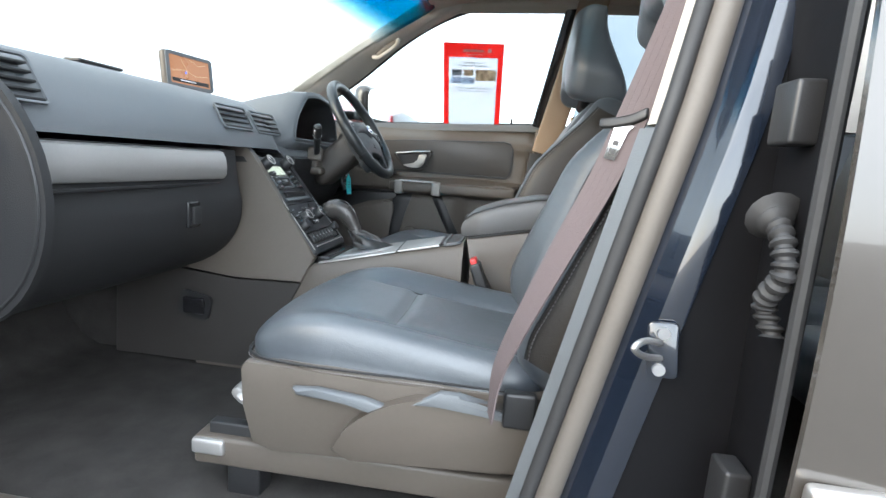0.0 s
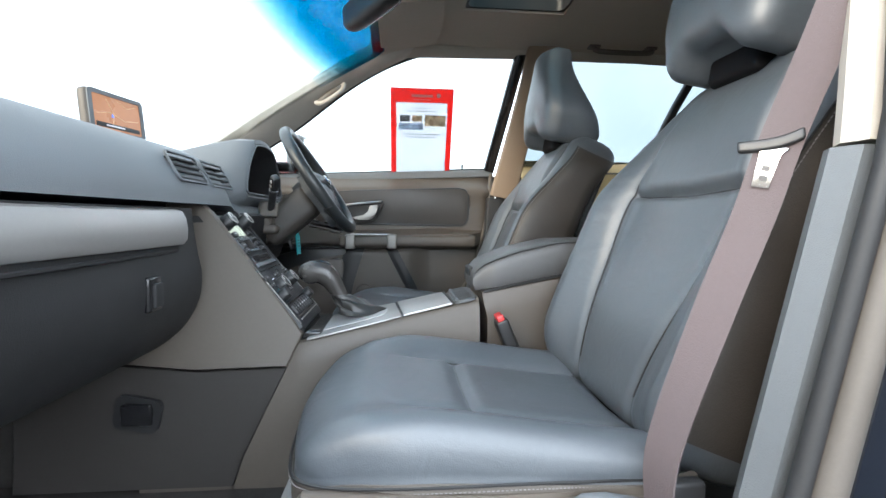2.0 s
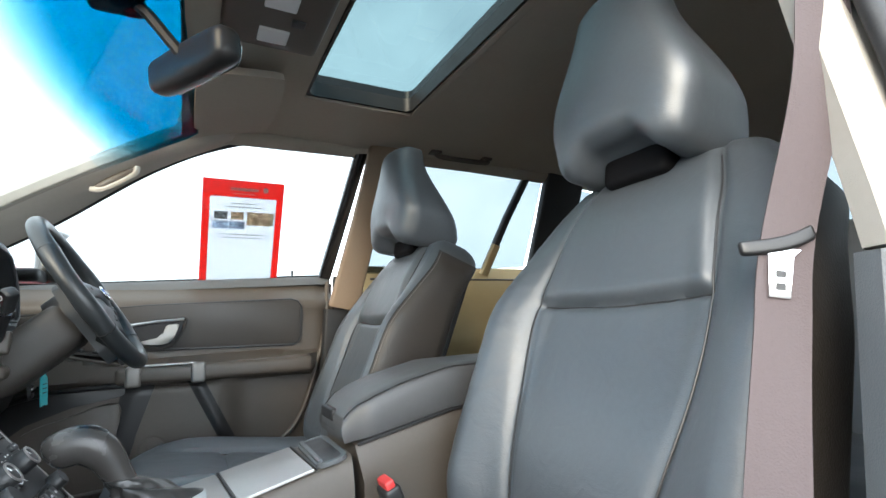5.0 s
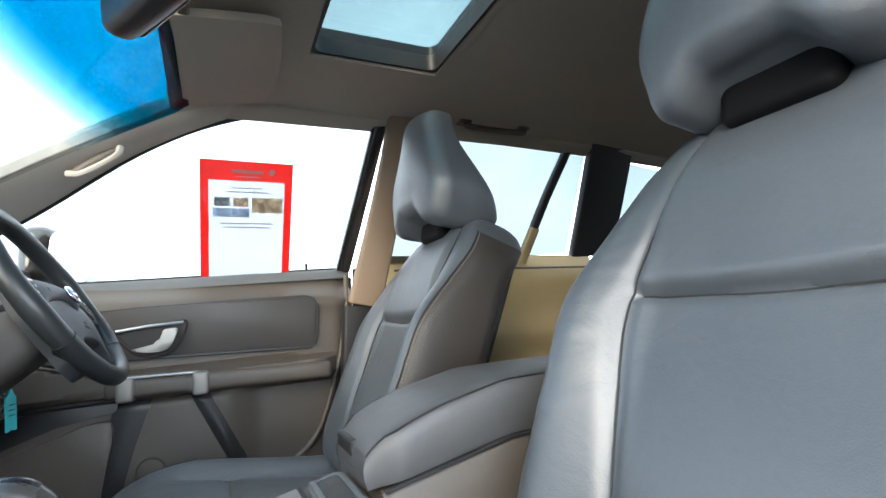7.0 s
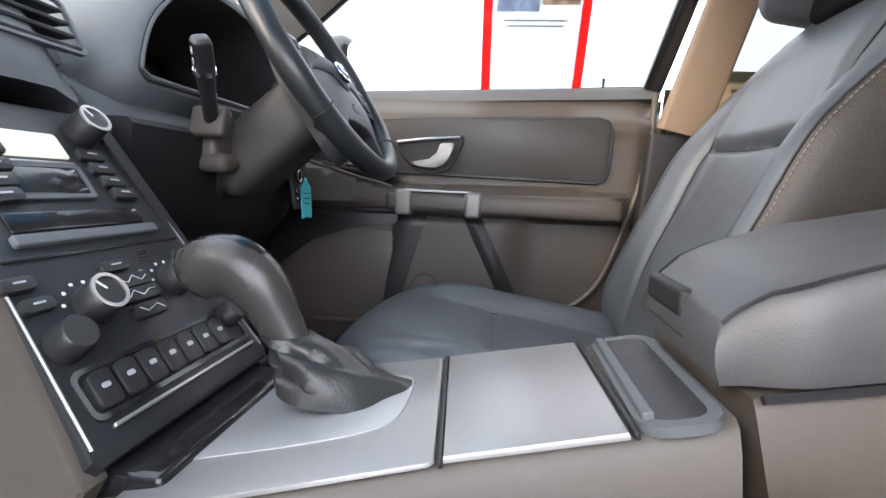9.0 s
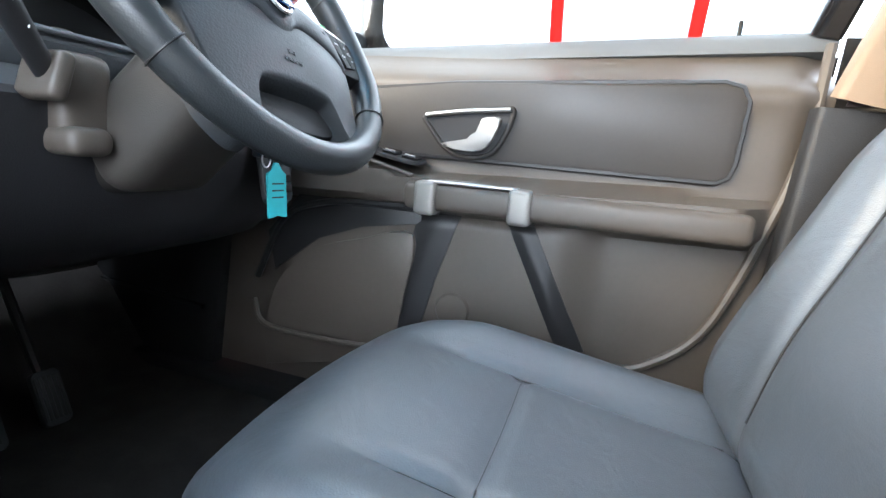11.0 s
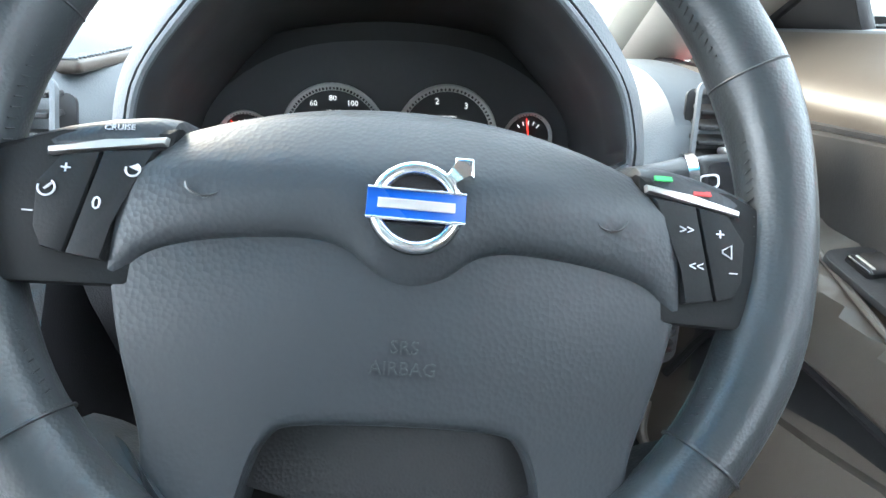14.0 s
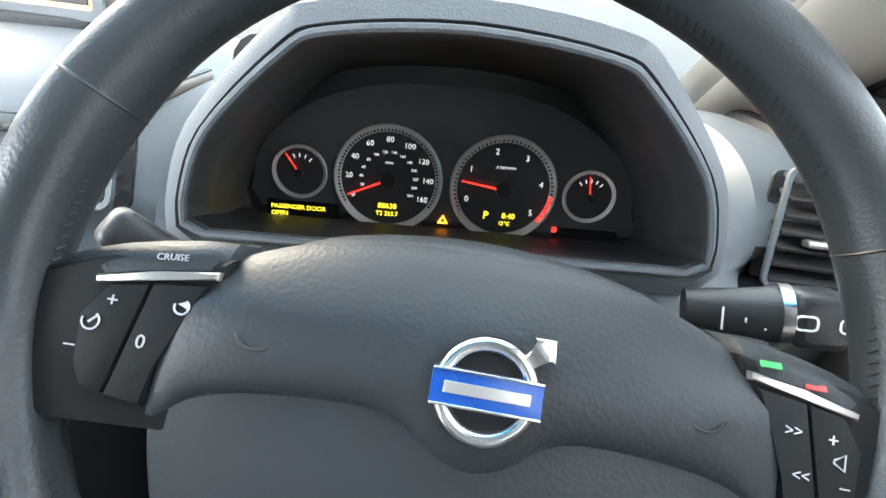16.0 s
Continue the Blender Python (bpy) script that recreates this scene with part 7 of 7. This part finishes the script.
def left_window_frame():
    """The front passenger opening stands open; the door itself is swung out of sight."""
    f = thing("door_frame", (0, -0.72, 1.2), "rubber-sealed frame of the open passenger doorway", "door frame")
    part("seal", tube(curve([(-0.62, -0.735, 1.15), (-0.38, -0.72, 1.33), (-0.10, -0.70, 1.50), (0.10, -0.685, 1.605), (0.35, -0.675, 1.648), (0.70, -0.67, 1.66), (0.86, -0.66, 1.655)], 8), 0.014, 10), RUBBER, f)
    part("seal", tube(curve([(-0.62, -0.735, 1.15), (-0.66, -0.74, 0.9), (-0.62, -0.735, 0.6), (-0.50, -0.73, 0.44)], 8), 0.014, 10), RUBBER, f)
    part("kick_panel", panel3([(-1.0, -0.725, 0.42), (-0.66, -0.725, 0.42), (-0.66, -0.735, 1.12), (-1.0, -0.735, 1.12)], (0, -1, 0), 0.02, 0.003), DASH_LOW, f)
    f.location += Vector((0, -0.085, 0))


def open_door():
    """The passenger door, swung wide ahead of the opening."""
    o = thing("passenger_door", (-0.66, -0.88, 0.4), "grey-brown front passenger door standing wide open", "car door")
    a, b = Vector((-0.68, -0.88, 0)), Vector((-0.42, -1.95, 0))
    n = Vector((-0.97, -0.24, 0))
    P = lambda t, z: a.lerp(b, t) + Vector((0, 0, z))
    part("outer_skin", panel3([P(0, 0.40), P(1, 0.40), P(1, 1.21), P(0, 1.17)], n, 0.10, 0.01), PAINT_OUT, o)
    part("inner_panel", panel3([P(0.02, 0.42), P(0.98, 0.42), P(0.98, 1.20), P(0.02, 1.16)], -n, 0.05, 0.01), TRIM, o)
    for q, r in ((P(0, 1.17), P(0.30, 1.40)), (P(0.30, 1.40), P(0.62, 1.60)), (P(0.62, 1.60), P(1.02, 1.66)), (P(1.02, 1.66), P(0.98, 1.20))):
        part("window_frame", tube([q, r], 0.018, 8), BLACK, o)
    pn = part("pane", panel3([P(0, 1.17), P(0.30, 1.40), P(0.62, 1.60), P(1.02, 1.66), P(0.98, 1.20)], n, 0.004, 0), GLASS, o)
    pn.visible_shadow = False


def right_kick_panel():
    k = thing("kick_panel", (-0.8, 0.8, 0.43), "dark plastic kick panel beside the pedals", "kick panel")
    part("panel", panel3([(-1.0, 0.79, 0.42), (-0.64, 0.79, 0.42), (-0.60, 0.79, 0.8), (-0.60, 0.79, 1.12), (-1.0, 0.79, 1.12)], (0, 1, 0), 0.03, 0.004), DASH_LOW, k)
    part("moulding", tube([(-0.98, 0.785, 0.62), (-0.66, 0.785, 0.60)], 0.006, 6), BLACK, k)


def mirror():
    m = thing("rear_view_mirror", (-0.03, 0.03, 1.49), "black rear-view mirror hanging from the windscreen", "mirror")
    M = basis(Vector((0.045, 0.045, 1.500)), (-0.50, 0.86, 0), (-0.10, 0, 1))
    part("housing", softbox((0, 0, 0), (0.120, 0.038, 0.026), 0.022, (10, 4, 3), lambda p: Vector((p.x, p.y * (1 - 0.15 * (p.x / 0.115) ** 2), p.z)), m=M @ Matrix.Translation((0, 0, -0.024))), BLACK, m)
    part("mirror_glass", plate(rrect(0.215, 0.056, 0.022), M @ Matrix.Translation((0, 0, 0.001)), 0.002), CHROME, m)
    part("stem", tube([(0.005, 0.03, 1.51), (-0.05, 0.03, 1.575), (-0.09, 0.03, 1.605)], 0.011, 8), BLACK, m)
    part("sensor_cover", softbox((-0.10, 0.03, 1.60), (0.045, 0.05, 0.016), 0.012, (3, 3, 1)), BLACK, m)
    m.location += Vector((-0.02, -0.01, 0.022))


def visors():
    for y, lab in ((0.40, "beige-grey fabric sun visor folded against the roof above the wheel"), (-0.38, "beige-grey fabric sun visor folded against the roof above the passenger")):
        v = thing("sun_visor", (0.10, y, 1.63), lab, "sun visor", "sun visors")
        out = [(-0.095, -0.185), (0.07, -0.185), (0.10, -0.16), (0.11, 0.0), (0.10, 0.14), (0.06, 0.18), (-0.06, 0.185), (-0.095, 0.16)]
        if y < 0:
            out = [(a, -b) for a, b in reversed(out)]
        M = Matrix.Translation((0.105, y, 1.612)) @ Matrix.Rotation(radians(-6), 4, "Y")
        bmv = plate([(p.x, p.y) for p in curve([(a, b, 0) for a, b in out], 3)], M, 0.018, 0.006)
        part("board", bmv, HEADLINER, v, "padded fabric board")
        part("pivot", tube([(0.03, y + math.copysign(0.19, y), 1.615), (0.03, y + math.copysign(0.16, y), 1.612)], 0.008, 8), TRIM, v)
        part("clip", softbox((0.03, y - math.copysign(0.195, y), 1.622), (0.010, 0.014, 0.016), 0.005, (1, 1, 1)), TRIM, v)
    c = thing("roof_console", (0.17, 0, 1.66), "grey overhead console with reading lamps between the visors", "roof lamp")
    part("body", softbox((0.15, 0, 1.650), (0.10, 0.12, 0.016), 0.014, (6, 6, 1)), TRIM, c)
    for y in (-0.06, 0.06):
        part("lens", softbox((0.15, y, 1.634), (0.03, 0.026, 0.004), 0.003, (2, 2, 1)), WHITE, c, "unlit clear lens")
    part("button", softbox((0.19, 0.0, 1.634), (0.014, 0.012, 0.004), 0.003, (1, 1, 1)), BLACK, c)


def poster():
    p = thing("window_poster", (0.165, 0.9, 1.18), "red-framed sales sheet stuck outside the driver window, seen from behind", "poster")
    M = basis(Vector((0.166, glass_y(1.345) + 0.014, 1.345)), (1, 0, 0), (0, -0.48, 1))
    RD = paper_like(mat("poster_red", (0.84, 0.10, 0.085), 0.5, var=0.05), 0.78)
    part("card", ringplate(rrect(0.250, 0.375, 0.002), [(x, y - 0.028) for x, y in rrect(0.206, 0.318, 0.001)], M, 0.0015), RD, p, "bright red card")
    pale = paper_like(mat("paper", (0.80, 0.81, 0.83), 0.7, var=0.03), 0.85)
    part("sheet", plate(rrect(0.206, 0.32, 0.001), M @ Matrix.Translation((0, -0.028, 0.0012)), 0.001), pale, p, "white printed sheet")
    f = lambda x, y, w, h, m_, nm="picture": part(nm, plate(rrect(w, h, 0.0008), M @ Matrix.Translation((x, y, 0.0018)), 0.0009), m_, p)
    cols = [paper_like(q, 0.85) for q in (mat("picture_grey", (0.36, 0.37, 0.38), 0.6, var=0.5, vscale=60), mat("picture_tan", (0.62, 0.52, 0.40), 0.6, var=0.5, vscale=60), mat("picture_blue", (0.52, 0.58, 0.66), 0.6, var=0.4, vscale=60))]
    for x, y, k in ((-0.068, 0.068, 0), (-0.068, 0.036, 2), (-0.018, 0.068, 1), (-0.018, 0.036, 2)):
        f(x, y, 0.040 if k != 2 else 0.048, 0.026, cols[k])
    f(0.055, 0.060, 0.085, 0.045, cols[1])
    for y, w in ((0.11, 0.08), (0.098, 0.12), (0.004, 0.15), (-0.008, 0.13)):
        f(0.0, y, w, 0.003, GREY_PRINT, "writing")
    f(0.0, 0.158, 0.086, 0.010, mat("poster_pale", (0.78, 0.55, 0.55), 0.6, var=0.02), "brand_bar")
    part("brand_mark", lathe([(0, 0), (0.009, 0), (0.009, 0.0006), (0, 0.0006)], M @ Matrix.Translation((0.066, 0.160, 0.0014)), 16), WHITE, p)
    f(0.0, 0.143, 0.07, 0.003, bpy.data.materials["poster_pale"], "writing")


def wing_mirror():
    w = thing("wing_mirror", (-0.40, 1.05, 1.22), "dark wing mirror on the driver door", "wing mirror")
    m = basis(Vector((-0.318, 1.070, 1.282)), (0.35, 1, 0), (0, 0, 1))
    part("housing", softbox((0, 0, 0), (0.110, 0.088, 0.045), 0.040, (6, 6, 4), lambda p: Vector((p.x, p.y * (1 - 0.6 * max(0, p.x)), p.z)), m=m @ Matrix.Translation((0.004, 0, -0.040))), PAINT_OUT, w)
    part("mirror_glass", plate(rrect(0.176, 0.136, 0.035), m @ Matrix.Translation((0, 0, 0.004)), 0.003), CHROME, w)
    part("foot", softbox((-0.42, 0.95, 1.215), (0.04, 0.06, 0.02), 0.015, (2, 2, 1)), BLACK, w)


def parked_car(x, y, turn, paint, label):
    """A whole car for the forecourt: body, glasshouse, wheels, lamps."""
    M = pose(x, y, 0, 0, 0, turn) @ Matrix.Diagonal((1, 1, 1.06, 1))
    c = thing("parked_car", (x, y, 0), label, "car", "parked cars")
    PLACE[c] = Matrix.Translation((x, y, 0))
    side = [(-2.1, 0.32), (-2.15, 0.60), (-2.05, 0.82), (-1.0, 0.97), (-0.35, 1.40), (0.1, 1.47), (0.9, 1.44), (1.55, 1.02), (2.05, 0.95), (2.12, 0.6), (2.05, 0.32)]
    low = [(a, b) for a, b in side]
    rings = []
    for t, sc in ((-0.86, 0.90), (-0.80, 0.97), (-0.5, 1.0), (0.0, 1.01), (0.5, 1.0), (0.80, 0.97), (0.86, 0.90)):
        rings.append([M @ Vector((px * (0.98 + 0.02 * sc), t * (1 - 0.20 * max(0, pz - 0.95) / 0.5), 0.32 + (pz - 0.32) * sc)) for px, pz in side])
    part("body", loft(rings), paint, c, "", 30)
    for s in (-1, 1):
        gl = [(-0.75, 1.02), (-0.28, 1.34), (0.1, 1.40), (0.85, 1.37), (1.30, 1.04)]
        part("side_window", panel3([M @ Vector((a, s * (0.845 - 0.19 * (b - 0.95) / 0.5), b)) for a, b in gl], (M.to_3x3() @ Vector((0, s, 0))), 0.014, 0.003), GLOSS, c)
        for wx in (-1.3, 1.3):
            wh = part("wheel", lathe([(0.10, -0.09), (0.31, -0.09), (0.32, 0), (0.31, 0.09), (0.10, 0.09), (0.10, -0.09)], M @ pose(wx, s * 0.78, 0.32, 90), 28), RUBBER, c)
            part("rim", lathe([(0, 0), (0.20, 0.0), (0.21, 0.02), (0, 0.03)], M @ pose(wx, s * 0.84, 0.32, 90 * s), 20), SATIN, wh)
        part("lamp", softbox((0, 0, 0), (0.05, 0.14, 0.06), 0.03, (2, 3, 2), m=M @ Matrix.Translation((-2.08, s * 0.62, 0.72))), WHITE, c)
        part("tail_lamp", softbox((0, 0, 0), (0.04, 0.12, 0.07), 0.03, (2, 3, 2), m=M @ Matrix.Translation((2.06, s * 0.66, 0.82))), RED, c)


driver_door()
rear_side(1)
rear_side(-1)
tailgate()
left_window_frame()
open_door()
right_kick_panel()
mirror()
visors()
poster()
wing_mirror()
parked_car(-1.42, 3.35, 88, mat("red_car_paint", (0.42, 0.02, 0.02), 0.2, var=0.03, coat=1.0), "red hatchback parked alongside on the forecourt")
